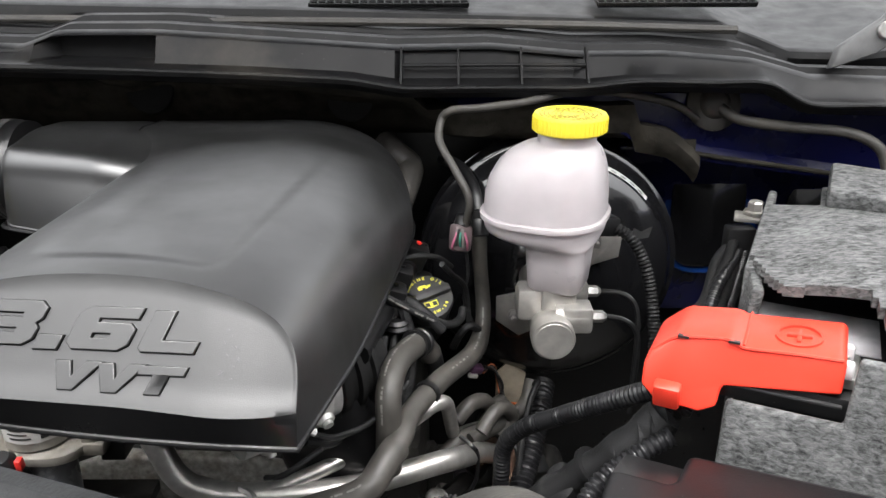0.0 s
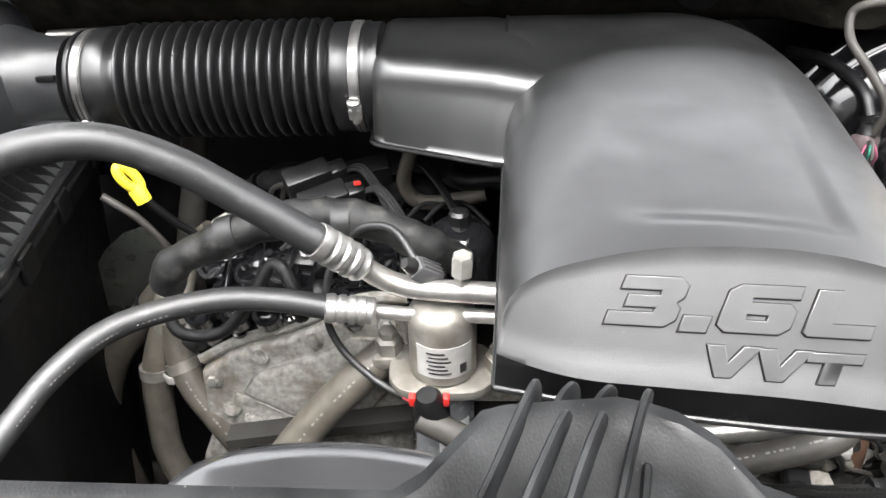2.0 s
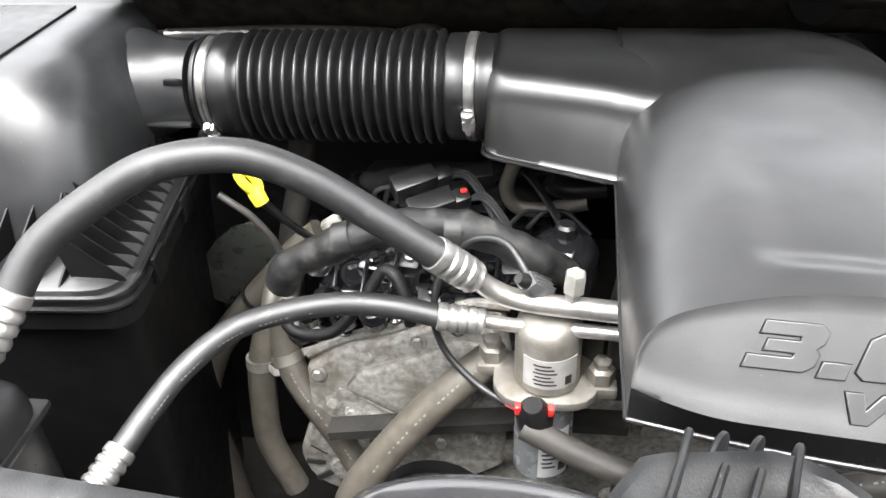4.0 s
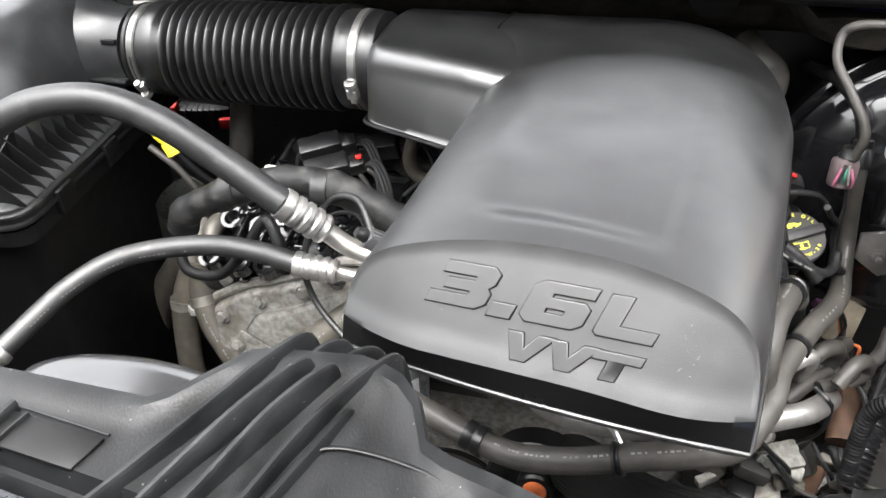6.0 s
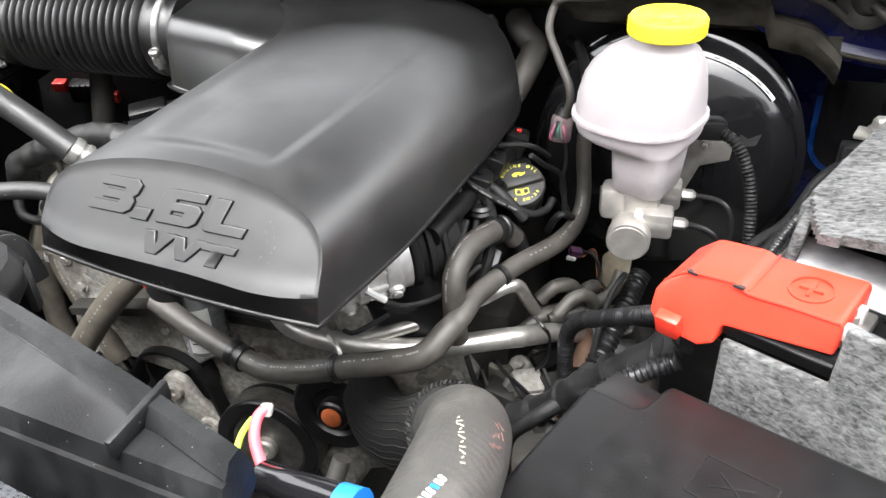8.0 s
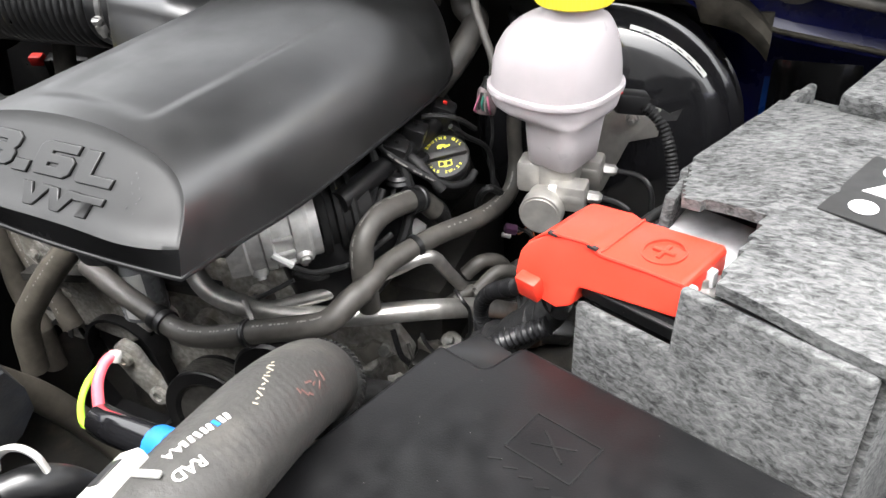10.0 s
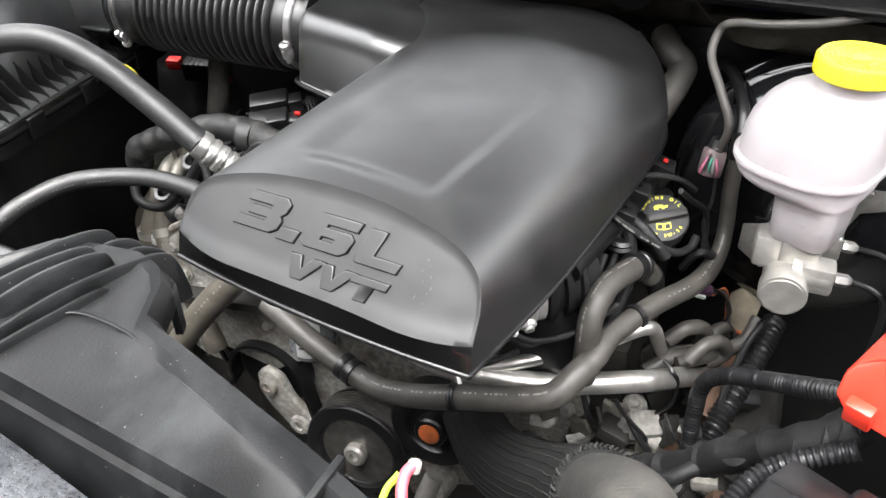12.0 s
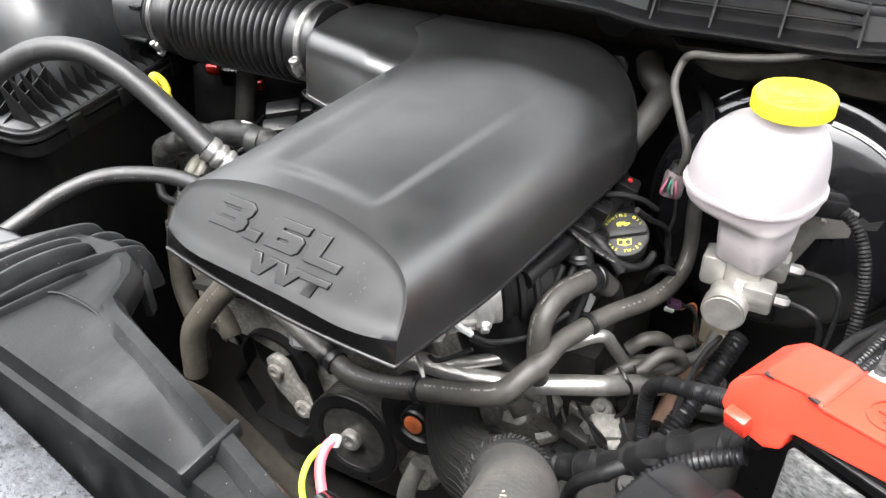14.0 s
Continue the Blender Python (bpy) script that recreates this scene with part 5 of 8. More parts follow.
for k, (x, z) in enumerate(((-0.02, 1.02), (0.01, 1.03), (0.035, 1.02), (0.0, 0.98), (0.03, 0.965), (0.05, 0.99))):
    part("bracket", rbox((0.035, 0.030, 0.018), pose(x, 0.715 + 0.012 * (k % 3), z - 0.03, 25 * (k % 3), 20 - 15 * (k % 2), 30 * k), 0.004), CAST if k % 2 else DARKMETAL, block)
part("water_outlet", tube([(-0.03, 0.73, 0.985), (0.0, 0.725, 0.990), (0.03, 0.72, 0.985)], 0.009, 14), CAST, block)

# left bank: black valve cover, coils, connectors
head = thing("valve_cover", "gloss black plastic valve cover with ignition coils, bolts and connectors", "valve cover", (-0.52, 0.87, 1.10))
part("shell", rbox((0.27, 0.24, 0.07), pose(-0.505, 0.885, 1.128, 12, 0, 0), 0.02, 4), GLOSSBLACK, head)
part("rear_mass", rbox((0.26, 0.16, 0.10), pose(-0.50, 0.99, 1.11), 0.02, 3), BLACK, head)
dice = random.Random(7)
for k in range(7):
    part("rib", rbox((0.005, 0.15 + 0.02 * (k % 2), 0.009), pose(-0.62 + 0.036 * k, 0.855, 1.166 + 0.002 * (k % 3), 12, 0, 6 - 4 * (k % 3)), 0.002), GLOSSBLACK, head)
for k in range(4):
    part("cross_rib", rbox((0.24, 0.005, 0.007), pose(-0.505, 0.79 + 0.045 * k, 1.146 + 0.0095 * k, 12, 0, 3 - 2 * k), 0.002), GLOSSBLACK, head)
for k in range(14):
    x, y = -0.615 + 0.037 * (k % 7) + dice.uniform(-0.008, 0.008), 0.782 + 0.05 * (k // 7) + dice.uniform(-0.012, 0.012)
    z = 1.128 + 0.21 * (y - 0.77)
    boss = part("coil", rbox((0.030, 0.026, 0.024), pose(x, y, z + 0.012, dice.uniform(5, 25), dice.uniform(-8, 8), dice.uniform(-25, 35)), 0.005), GLOSSBLACK if k % 3 else BLACK, head)
    part("bolt", lathe([(0.0075, 0), (0.0075, 0.005), (0.005, 0.006), (0.005, 0.010), (0.0, 0.010)], axis((x + 0.004, y - 0.004, z + 0.022), (0, -0.2, 1)), 10), STEEL if k % 4 == 1 else GLOSSBLACK, boss)
    part("well", lathe([(0.015, 0), (0.015, 0.014), (0.0105, 0.014), (0.0105, 0.004), (0, 0.004)], axis((x - 0.018, y - 0.012, z + 0.002), (0, -0.5, 1)), 16), GLOSSBLACK, boss)
for k in range(9):
    x, y = dice.uniform(-0.61, -0.41), dice.uniform(0.78, 0.88)
    z = 1.165 + 0.21 * (y - 0.77)
    part("lead", tube([(x, y, z), (x + 0.02, y + 0.015, z + 0.012), (x + 0.045, y + 0.02, z + 0.008), (x + 0.07, y + dice.uniform(-0.02, 0.04), z - 0.004)], 0.0026, 8), TAPE, head)
for x, y, z, a in ((-0.535, 0.872, 1.232, 28), (-0.512, 0.835, 1.226, 26), (-0.475, 0.905, 1.222, 10)):
    con = part("connector", rbox((0.050, 0.024, 0.026), pose(x, y, z, 22, -8, a), 0.003), BLACK, head)
    part("collar", rbox((0.020, 0.018, 0.018), pose(x + 0.030, y + 0.014, z + 0.002, 22, -8, a), 0.003), BLACK, con)
    if a == 26:
        part("lock_tab", rbox((0.007, 0.005, 0.004), pose(x + 0.034, y + 0.012, z + 0.013, 0, 0, a), 0.001), REDTAB, con, "red lock tab")
    for j in range(3):
        part("lead", tube([(x + 0.036, y + 0.014, z), (x + 0.056, y + 0.002 + 0.006 * j, z + 0.008), (x + 0.078, y - 0.030 + 0.008 * j, z - 0.002), (x + 0.098, y - 0.075 + 0.006 * j, z - 0.012)], 0.0024, 8), TAPE, con)
part("white_plug", rbox((0.022, 0.020, 0.022), pose(-0.588, 0.842, 1.205, 10, 15, 20), 0.005), WHITE, head, "white plastic plug")
part("grey_plug", lathe([(0.0, 0), (0.012, 0), (0.012, 0.026), (0.008, 0.030), (0, 0.030)], axis((-0.612, 0.832, 1.180), (-0.5, 0.3, 0.8)), 14), surface("warm_grey_plastic", (0.22, 0.21, 0.19), 0.5, bump=0.1), head)
part("stud", lathe([(0.010, 0), (0.010, 0.010), (0.006, 0.014), (0, 0.014)], axis((-0.632, 0.775, 1.092), (0, -0.5, 1)), 8), MCAST, head)
part("dark_knob", lathe([(0.016, 0), (0.018, 0.006), (0.016, 0.02), (0.008, 0.024), (0, 0.024)], axis((-0.665, 0.80, 1.075), (0.3, -0.6, 0.7)), 14), BLACK, head)
for x, z in ((-0.60, 1.113), (-0.545, 1.133), (-0.49, 1.155)):
    part("edge_bolt", lathe([(0.009, 0), (0.009, 0.005), (0.006, 0.006), (0.006, 0.012), (0, 0.012)], axis((x, 0.762, z), (0, -0.4, 1)), 12), GLOSSBLACK, head)

catch = thing("oil_separator", "round black plastic oil separator with a domed top", "separator", (-0.385, 0.80, 1.15))
part("dome", lathe([(0.036, -0.06), (0.036, 0.0), (0.033, 0.012), (0.024, 0.021), (0.012, 0.025), (0.0, 0.026)], pose(-0.372, 0.79, 1.200), 28), GLOSSBLACK, catch)
part("knob", lathe([(0.011, 0), (0.011, 0.014), (0.008, 0.017), (0, 0.017)], pose(-0.372, 0.79, 1.222), 8), BLACK, catch)
part("bracket", prism([(-0.004, 1.10), (0.020, 1.10), (0.024, 1.24), (0.004, 1.25), (-0.002, 1.2)], at_y(0.72) @ pose(-0.330, 0, 0), 0.03, 0.002), BLACK, catch)

# canister pump with its flange, label and filter
can = thing("canister_pump", "silver metal canister with a white label on a flange", "canister", (-0.388, 0.685, 1.02))
part("can", lathe([(0.0310, -0.045), (0.0310, 0.010), (0.0300, 0.018), (0.024, 0.026), (0.012, 0.029), (0.0, 0.029)], pose(-0.387, 0.690, 1.178), 40), CANMETAL, can)
part("flange", prism(rounded(0.100, 0.074, 0.030), pose(-0.388, 0.690, 1.120), 0.010, 0.002), CANMETAL, can)
for sx in (-1, 1):
    part("ear", rbox((0.030, 0.030, 0.014), pose(-0.388 + sx * 0.052, 0.700 - 0.012 * sx, 1.124), 0.004), CANMETAL, can)
    part("bolt", lathe([(0.013, 0), (0.013, 0.014), (0.009, 0.017), (0.009, 0.024), (0.004, 0.026), (0, 0.026)], pose(-0.388 + sx * 0.052, 0.700 - 0.012 * sx, 1.131), 6), CANMETAL, can)


def curved_label(cx, cy, r, a0, a1, z0, z1):
    bm = bmesh.new()
    rings = []
    for k in range(13):
        a = radians(a0 + (a1 - a0) * k / 12)
        rings.append([(cx + q * math.cos(a), cy + q * math.sin(a), z) for q, z in ((r, z0), (r + 0.0005, z0), (r + 0.0005, z1), (r, z1))])
    skin(bm, rings)
    return bm


lab = part("label", curved_label(-0.387, 0.690, 0.0311, 225, 325, 1.142, 1.176), surface("printed_grey_film", (0.34, 0.335, 0.32), 0.5, vary=0.15, bump=0.03), can, "pale grey label with fine dark print")
for k in range(6):
    part("print_bar", curved_label(-0.387, 0.690, 0.0317, 245 + 3 * (k % 2), 275 + 5 * (k % 3), 1.1695 - 0.0045 * k, 1.1710 - 0.0045 * k), INK, lab)
part("print_block", curved_label(-0.387, 0.690, 0.0317, 300, 312, 1.146, 1.156), INK, lab)
part("sleeve", lathe([(0.029, 0.0), (0.029, 0.10), (0.026, 0.106), (0.0, 0.106)], pose(-0.388, 0.688, 1.014), 36), surface("smoked_plastic", (0.14, 0.145, 0.15), 0.25, vary=0.2, bump=0.1), can)
lab = part("label", curved_label(-0.388, 0.688, 0.0292, 262, 325, 1.020, 1.085), surface("greyed_label", (0.52, 0.52, 0.51), 0.55, vary=0.1, bump=0.03), can)
for k in range(8):
    part("print_bar", curved_label(-0.388, 0.688, 0.0298, 268 + 2 * (k % 2), 290 + 6 * (k % 3), 1.076 - 0.006 * k, 1.078 - 0.006 * k), INK, lab)
part("print_block", curved_label(-0.388, 0.688, 0.0298, 302, 320, 1.028, 1.040), INK, lab)
qc = part("quick_connector", lathe([(0.016, -0.022), (0.017, -0.006), (0.013, 0.0), (0.013, 0.014), (0.009, 0.020), (0.0, 0.020)], axis((-0.398, 0.644, 1.122), (-0.1, -0.25, 1)), 18), BLACK, can, "black quick connector with red tabs")
for sx in (-1, 1):
    part("release_tab", rbox((0.006, 0.008, 0.012), pose(-0.398 + 0.015 * sx, 0.641, 1.134, 10, 0, 0), 0.0015), REDTAB, qc)

# ---- air conditioning hoses ----
def crimp(p, q, r):
    """A crimped sleeve between two points, with rolled ridges."""
    p, q = Vector(p), Vector(q)
    l = (q - p).length
    pr = [(r * 0.9, 0.0), (r * 1.12, 0.02 * l)]
    for k in range(4):
        a = 0.1 + 0.2 * k
        pr += [(r * 1.16, l * a), (r * 1.16, l * (a + 0.09)), (r * 1.02, l * (a + 0.12)), (r * 1.02, l * (a + 0.16))]
    pr += [(r * 1.12, 0.93 * l), (r * 1.0, l), (r * 0.7, l)]
    return lathe(pr, axis(p, q - p), 24)


ac = thing("ac_suction_hose", "thick black rubber air conditioning hose with silver crimped ends", "hose", (-0.49, 0.676, 1.26), "air conditioning hoses")
part("hose", tube([(-0.805, 0.569, 1.295), (-0.783, 0.597, 1.329), (-0.738, 0.624, 1.359), (-0.694, 0.642, 1.3775), (-0.640, 0.658, 1.378), (-0.592, 0.668, 1.356), (-0.545, 0.673, 1.322), (-0.486, 0.674, 1.279)], 0.0142, 20, 10), HOSE, ac)
part("crimp", crimp((-0.489, 0.674, 1.281), (-0.454, 0.690, 1.243), 0.0138), STEEL, ac, "silver crimped sleeve")
part("crimp", crimp((-0.800, 0.574, 1.303), (-0.822, 0.540, 1.262), 0.0138), STEEL, ac, "silver crimped sleeve")
part("pipe", tube([(-0.458, 0.689, 1.247), (-0.440, 0.691, 1.231), (-0.422, 0.690, 1.223), (-0.395, 0.684, 1.222), (-0.345, 0.676, 1.224), (-0.30, 0.670, 1.224)], 0.0098, 18), ALU, ac, "bare aluminium pipe")
port = part("service_port", lathe([(0.0075, -0.004), (0.0075, 0.008), (0.0060, 0.010), (0.0060, 0.012), (0.0098, 0.013), (0.0098, 0.030), (0.0082, 0.033), (0.0, 0.033)], axis((-0.369, 0.681, 1.229), (0.05, -0.1, 1)), 6), surface("pale_cap_plastic", (0.24, 0.235, 0.215), 0.45, bump=0.05), ac, "pale hexagonal service port cap")
part("drop_pipe", tube([(-0.821, 0.541, 1.264), (-0.832, 0.524, 1.235), (-0.832, 0.51, 1.15), (-0.82, 0.50, 1.0)], 0.0095, 14), ALU, ac)
ac2 = thing("ac_liquid_hose", "thin black rubber air conditioning hose with silver crimped ends", "hose", (-0.484, 0.676, 1.20), "air conditioning hoses")
part("hose", tube([(-0.739, 0.534, 1.162), (-0.724, 0.574, 1.176), (-0.703, 0.610, 1.193), (-0.673, 0.646, 1.205), (-0.632, 0.671, 1.209), (-0.579, 0.687, 1.210), (-0.529, 0.688, 1.208), (-0.485, 0.6815, 1.2045)], 0.0108, 18, 10), HOSE, ac2)
AC2 = curve_points([(-0.739, 0.534, 1.162), (-0.724, 0.574, 1.176), (-0.703, 0.610, 1.193), (-0.673, 0.646, 1.205), (-0.632, 0.671, 1.209), (-0.579, 0.687, 1.210), (-0.529, 0.688, 1.208), (-0.485, 0.6815, 1.2045)], 10)
for k in (k for k in range(6, 46) if k % 9 < 6):
    c, d = AC2[k], (AC2[k + 1] - AC2[k]).normalized()
    n = Vector((0.35, -0.8, 0.05))
    n = (n - d * n.dot(d)).normalized()
    p, y = c + n * 0.0108, n.cross(d)
    part("print_dash", rbox((0.0020, 0.0007, 0.0004), Matrix(((d.x, y.x, n.x, p.x), (d.y, y.y, n.y, p.y), (d.z, y.z, n.z, p.z), (0, 0, 0, 1))), 0), GREYPRINT, ac2)
part("crimp", crimp((-0.489, 0.681, 1.205), (-0.446, 0.686, 1.197), 0.0115), STEEL, ac2, "silver crimped sleeve")
part("crimp", crimp((-0.736, 0.542, 1.165), (-0.752, 0.503, 1.150), 0.0115), STEEL, ac2, "silver crimped sleeve")
part("pipe", tube([(-0.446, 0.687, 1.197), (-0.42, 0.684, 1.196), (-0.38, 0.680, 1.197), (-0.345, 0.676, 1.199), (-0.30, 0.67, 1.20)], 0.0066, 14), ALU, ac2, "bare aluminium pipe")
part("drop_pipe", tube([(-0.751, 0.505, 1.151), (-0.758, 0.486, 1.135), (-0.760, 0.475, 1.08), (-0.755, 0.465, 0.95)], 0.006, 12), ALU, ac2)

# sensor lead that loops past the pipes, with its grey plug
lead = thing("sensor_lead", "thin black sensor lead with a grey plug", "cable", (-0.40, 0.68, 1.24))
part("lead", tube([(-0.405, 0.690, 1.243), (-0.430, 0.720, 1.262), (-0.465, 0.735, 1.250), (-0.490, 0.730, 1.215), (-0.497, 0.715, 1.175), (-0.485, 0.705, 1.140), (-0.455, 0.690, 1.115), (-0.425, 0.675, 1.105)], 0.0036, 10), HOSE, lead)
GREYPLUG = surface("grey_plug_plastic", (0.075, 0.075, 0.078), 0.5, vary=0.2, bump=0.15)
LM = pose(-0.400, 0.688, 1.238, 20, 40, 35)
plugbody = part("plug", rbox((0.030, 0.016, 0.017), LM, 0.0025), GREYPLUG, lead)
for k in range(3):
    part("rib", rbox((0.026, 0.0016, 0.0014), LM @ pose(0.001, -0.005 + 0.005 * k, 0.0090), 0.0004), GREYPLUG, plugbody)
part("boot", lathe([(0.0065, 0.0), (0.0075, 0.004), (0.0060, 0.008), (0.0045, 0.012), (0.0, 0.012)], LM @ pose(-0.014, 0, 0, 0, -90, 0), 14), BLACK, plugbody)
part("red_wire", tube([(-0.425, 0.672, 1.107), (-0.412, 0.665, 1.106)], 0.002, 6, 2), PINK, lead)

# ---- left side hoses and harness ----
def hose(name, pts, r, mat, label, print_at=None, seg=16, category="hose", group=""):
    h = thing(name, label, category, pts[0], group)
    part("tube", tube(pts, r, seg, 24 if callable(r) else 10), mat, h)
    if print_at:
        path = curve_points(pts, 10)
        fr = ring_frames(path)
        i0, i1 = int(print_at[0] * (len(path) - 1)), int(print_at[1] * (len(path) - 1))
        for i in range(i0, i1):
            if i % 11 in (4, 5, 9):
                continue
            c = path[i].lerp(path[i + 1], 0.5) if i + 1 < len(path) else path[i]
            d = (path[min(i + 1, len(path) - 1)] - path[i]).normalized()
            toward = (Vector((-0.1, 0.08, 1.66)) - c)
            toward = (toward - d * toward.dot(d)).normalized()
            side = d.cross(toward)
            place = c + (toward * math.cos(print_at[2]) + side * math.sin(print_at[2])) * (r(i / (len(path) - 1), 0.0) if callable(r) else r) * 0.995
            nrm = (place - c).normalized()
            m = Matrix(((d.x, nrm.cross(d).x, nrm.x, place.x), (d.y, nrm.cross(d).y, nrm.y, place.y), (d.z, nrm.cross(d).z, nrm.z, place.z), (0, 0, 0, 1)))
            part("print_mark", rbox((0.0034 if i % 3 else 0.0018, 0.0015 + 0.0004 * (i % 2), 0.0005), m, 0), GREYPRINT, h)
    return h


def spring_clamp(p, d, r):
    c = thing("spring_clamp", "pale spring steel hose clamp with two ears", "hose clamp", p, "spring clamps")
    m = axis(p, d)
    part("band", lathe([(r, -0.006), (r + 0.0014, -0.006), (r + 0.0014, 0.006), (r, 0.006)], m, 24), CANMETAL, c)
    for a in (-0.65, 0.45):
        turn = m @ pose(0, 0, 0, 0, 0, math.degrees(a) - 90)
        part("ear", prism([(-0.0012, r), (0.0012, r), (0.0016, r + 0.012), (0.0050, r + 0.0165), (0.0040, r + 0.0180), (-0.0012, r + 0.0135)], turn @ pose(0, 0, -0.0045), 0.009, 0.0006), BANDGREY, c, "bright folded ear")
    part("lug", rbox((0.011, 0.0022, 0.006), m @ pose(0, 0, 0, 0, 0, -96) @ pose(0, r + 0.002, 0), 0.0008), BANDGREY, c)


h1 = hose("heater_hose", [(-0.690, 0.812, 1.095), (-0.702, 0.800, 1.075), (-0.712, 0.784, 1.035), (-0.716, 0.775, 0.98), (-0.715, 0.768, 0.92), (-0.69, 0.76, 0.85)], 0.0165, TANHOSE, "dusty grey-brown heater hose", group="heater hoses")
spring_clamp((-0.712, 0.785, 1.040), (-0.05, -0.15, -1), 0.0168)
h2 = hose("heater_hose", [(-0.682, 0.800, 1.095), (-0.680, 0.785, 1.062), (-0.665, 0.768, 1.030), (-0.640, 0.755, 0.995), (-0.612, 0.745, 0.950), (-0.59, 0.735, 0.90)], 0.0165, TANHOSE, "dusty grey-brown heater hose with faint print", (0.25, 0.9, 0.5), group="heater hoses")
spring_clamp((-0.678, 0.780, 1.052), (0.3, -0.35, -0.8), 0.0168)
DULLCAST = surface("dull_stained_metal", (0.16, 0.15, 0.13), 0.5, metal=0.5, vary=0.3, scale=60, bump=0.3)
for x in (-0.694, -0.676):
    part("pipe_end", tube([(x, 0.85, 1.13), (x, 0.828, 1.125), (x - 0.003, 0.805, 1.10), (x - 0.004, 0.795, 1.065)], 0.0120, 14), DULLCAST, h1 if x < -0.69 else h2)
hose("coolant_hose", [(-0.435, 0.725, 1.125), (-0.470, 0.705, 1.103), (-0.515, 0.690, 1.060), (-0.560, 0.675, 1.005), (-0.590, 0.665, 0.955), (-0.60, 0.66, 0.88)], 0.0180, TANHOSE, "dusty grey-brown coolant hose with faint print", (0.05, 0.6, 0.2), group="heater hoses")
hose("lower_hose", [(-0.645, 0.87, 1.165), (-0.675, 0.865, 1.140), (-0.706, 0.86, 1.105), (-0.755, 0.86, 1.049), (-0.803, 0.86, 0.985), (-0.833, 0.86, 0.908), (-0.838, 0.86, 0.846), (-0.832, 0.86, 0.762), (-0.82, 0.85, 0.66)], 0.0185, TANHOSE, "thick dusty grey-brown hose bending down beside the filter box", group="heater hoses")
part("retaining_band", lathe([(0.0188, -0.0025), (0.0204, -0.0025), (0.0204, 0.0025), (0.0188, 0.0025)], axis((-0.735, 0.86, 1.072), (-0.66, 0, -0.75)), 24), BLACK, bpy.data.objects["lower_hose"])
HARNTAPE = surface("dusty_cloth_tape", (0.017, 0.017, 0.017), 0.42, vary=0.5, scale=70, bump=1.0, dirt=(0.075, 0.073, 0.068), dirt_amount=0.3, dirt_scale=45, spec=0.3)
harn = hose("engine_harness", [(-0.655, 0.745, 1.185), (-0.640, 0.742, 1.212), (-0.600, 0.745, 1.232), (-0.550, 0.752, 1.248), (-0.500, 0.755, 1.256), (-0.450, 0.750, 1.250), (-0.405, 0.745, 1.230), (-0.37, 0.76, 1.20)], lambda f, s: 0.0166 + 0.0011 * math.sin(95 * s) + 0.0007 * math.sin(241 * s + 1), HARNTAPE, "thick wiring harness wrapped in wrinkled black tape", category="wiring harness")
part("branch", tube([(-0.655, 0.730, 1.175), (-0.640, 0.715, 1.150), (-0.600, 0.715, 1.150), (-0.570, 0.725, 1.180), (-0.545, 0.735, 1.215), (-0.525, 0.72, 1.20), (-0.52, 0.715, 1.165)], 0.0062, 10), TAPE, harn)
for x in (-0.585, -0.480):
    part("grey_tape", tube([(x - 0.008, 0.7475, 1.2375 if x < -0.5 else 1.2545), (x + 0.008, 0.7490, 1.2415 if x < -0.5 else 1.2535)], 0.0182, 16, 3), surface("grey_tape", (0.022, 0.022, 0.022), 0.4, bump=0.8) if x < -0.5 else bpy.data.materials["grey_tape"], harn)
hose("breather_hose", [(-0.420, 0.90, 1.265), (-0.428, 0.90, 1.241), (-0.435, 0.90, 1.212), (-0.425, 0.90, 1.190), (-0.400, 0.90, 1.185), (-0.362, 0.90, 1.192), (-0.345, 0.90, 1.196)], 0.0085, TANHOSE, "small brown breather hose with a black end")
hose("breather_hose", [(-0.388, 0.905, 1.222), (-0.378, 0.905, 1.213), (-0.360, 0.905, 1.210), (-0.325, 0.905, 1.213)], 0.0115, BLACK, "short black plastic breather pipe")
hose("rear_loom", [(-0.625, 0.985, 1.150), (-0.595, 0.965, 1.176), (-0.555, 0.955, 1.190), (-0.505, 0.945, 1.186), (-0.460, 0.935, 1.194), (-0.415, 0.935, 1.180), (-0.38, 0.95, 1.15)], lambda f, s: 0.0175 + 0.0022 * math.sin(70 * s) + 0.0012 * math.sin(190 * s + 1), HARNTAPE, "lumpy taped loom below the intake hose", category="wiring loom")
for o in (0.0, 0.016, 0.030):
    hose("thin_lead", [(-0.600 + o, 0.93, 1.165), (-0.585 + o, 0.915, 1.197 + 0.3 * o), (-0.560 + o, 0.905, 1.205), (-0.530 + 1.5 * o, 0.90, 1.190), (-0.50 + o, 0.89, 1.17)], 0.0032, RUBBER, "thin dusty lead below the intake hose", category="cable", group="leads")
hose("heater_pipe", [(-0.680, 0.97, 1.26), (-0.688, 0.965, 1.21), (-0.693, 0.96, 1.175), (-0.706, 0.96, 1.13), (-0.718, 0.96, 1.08), (-0.73, 0.96, 0.98)], 0.0165, RUBBER, "dusty grey rubber heater pipe at the firewall")
hose("vacuum_hose", [(-0.68, 1.05, 1.22), (-0.62, 1.035, 1.30), (-0.57, 1.025, 1.335), (-0.53, 1.02, 1.345), (-0.49, 1.02, 1.32)], 0.012, RUBBER, "dusty grey hose along the firewall")

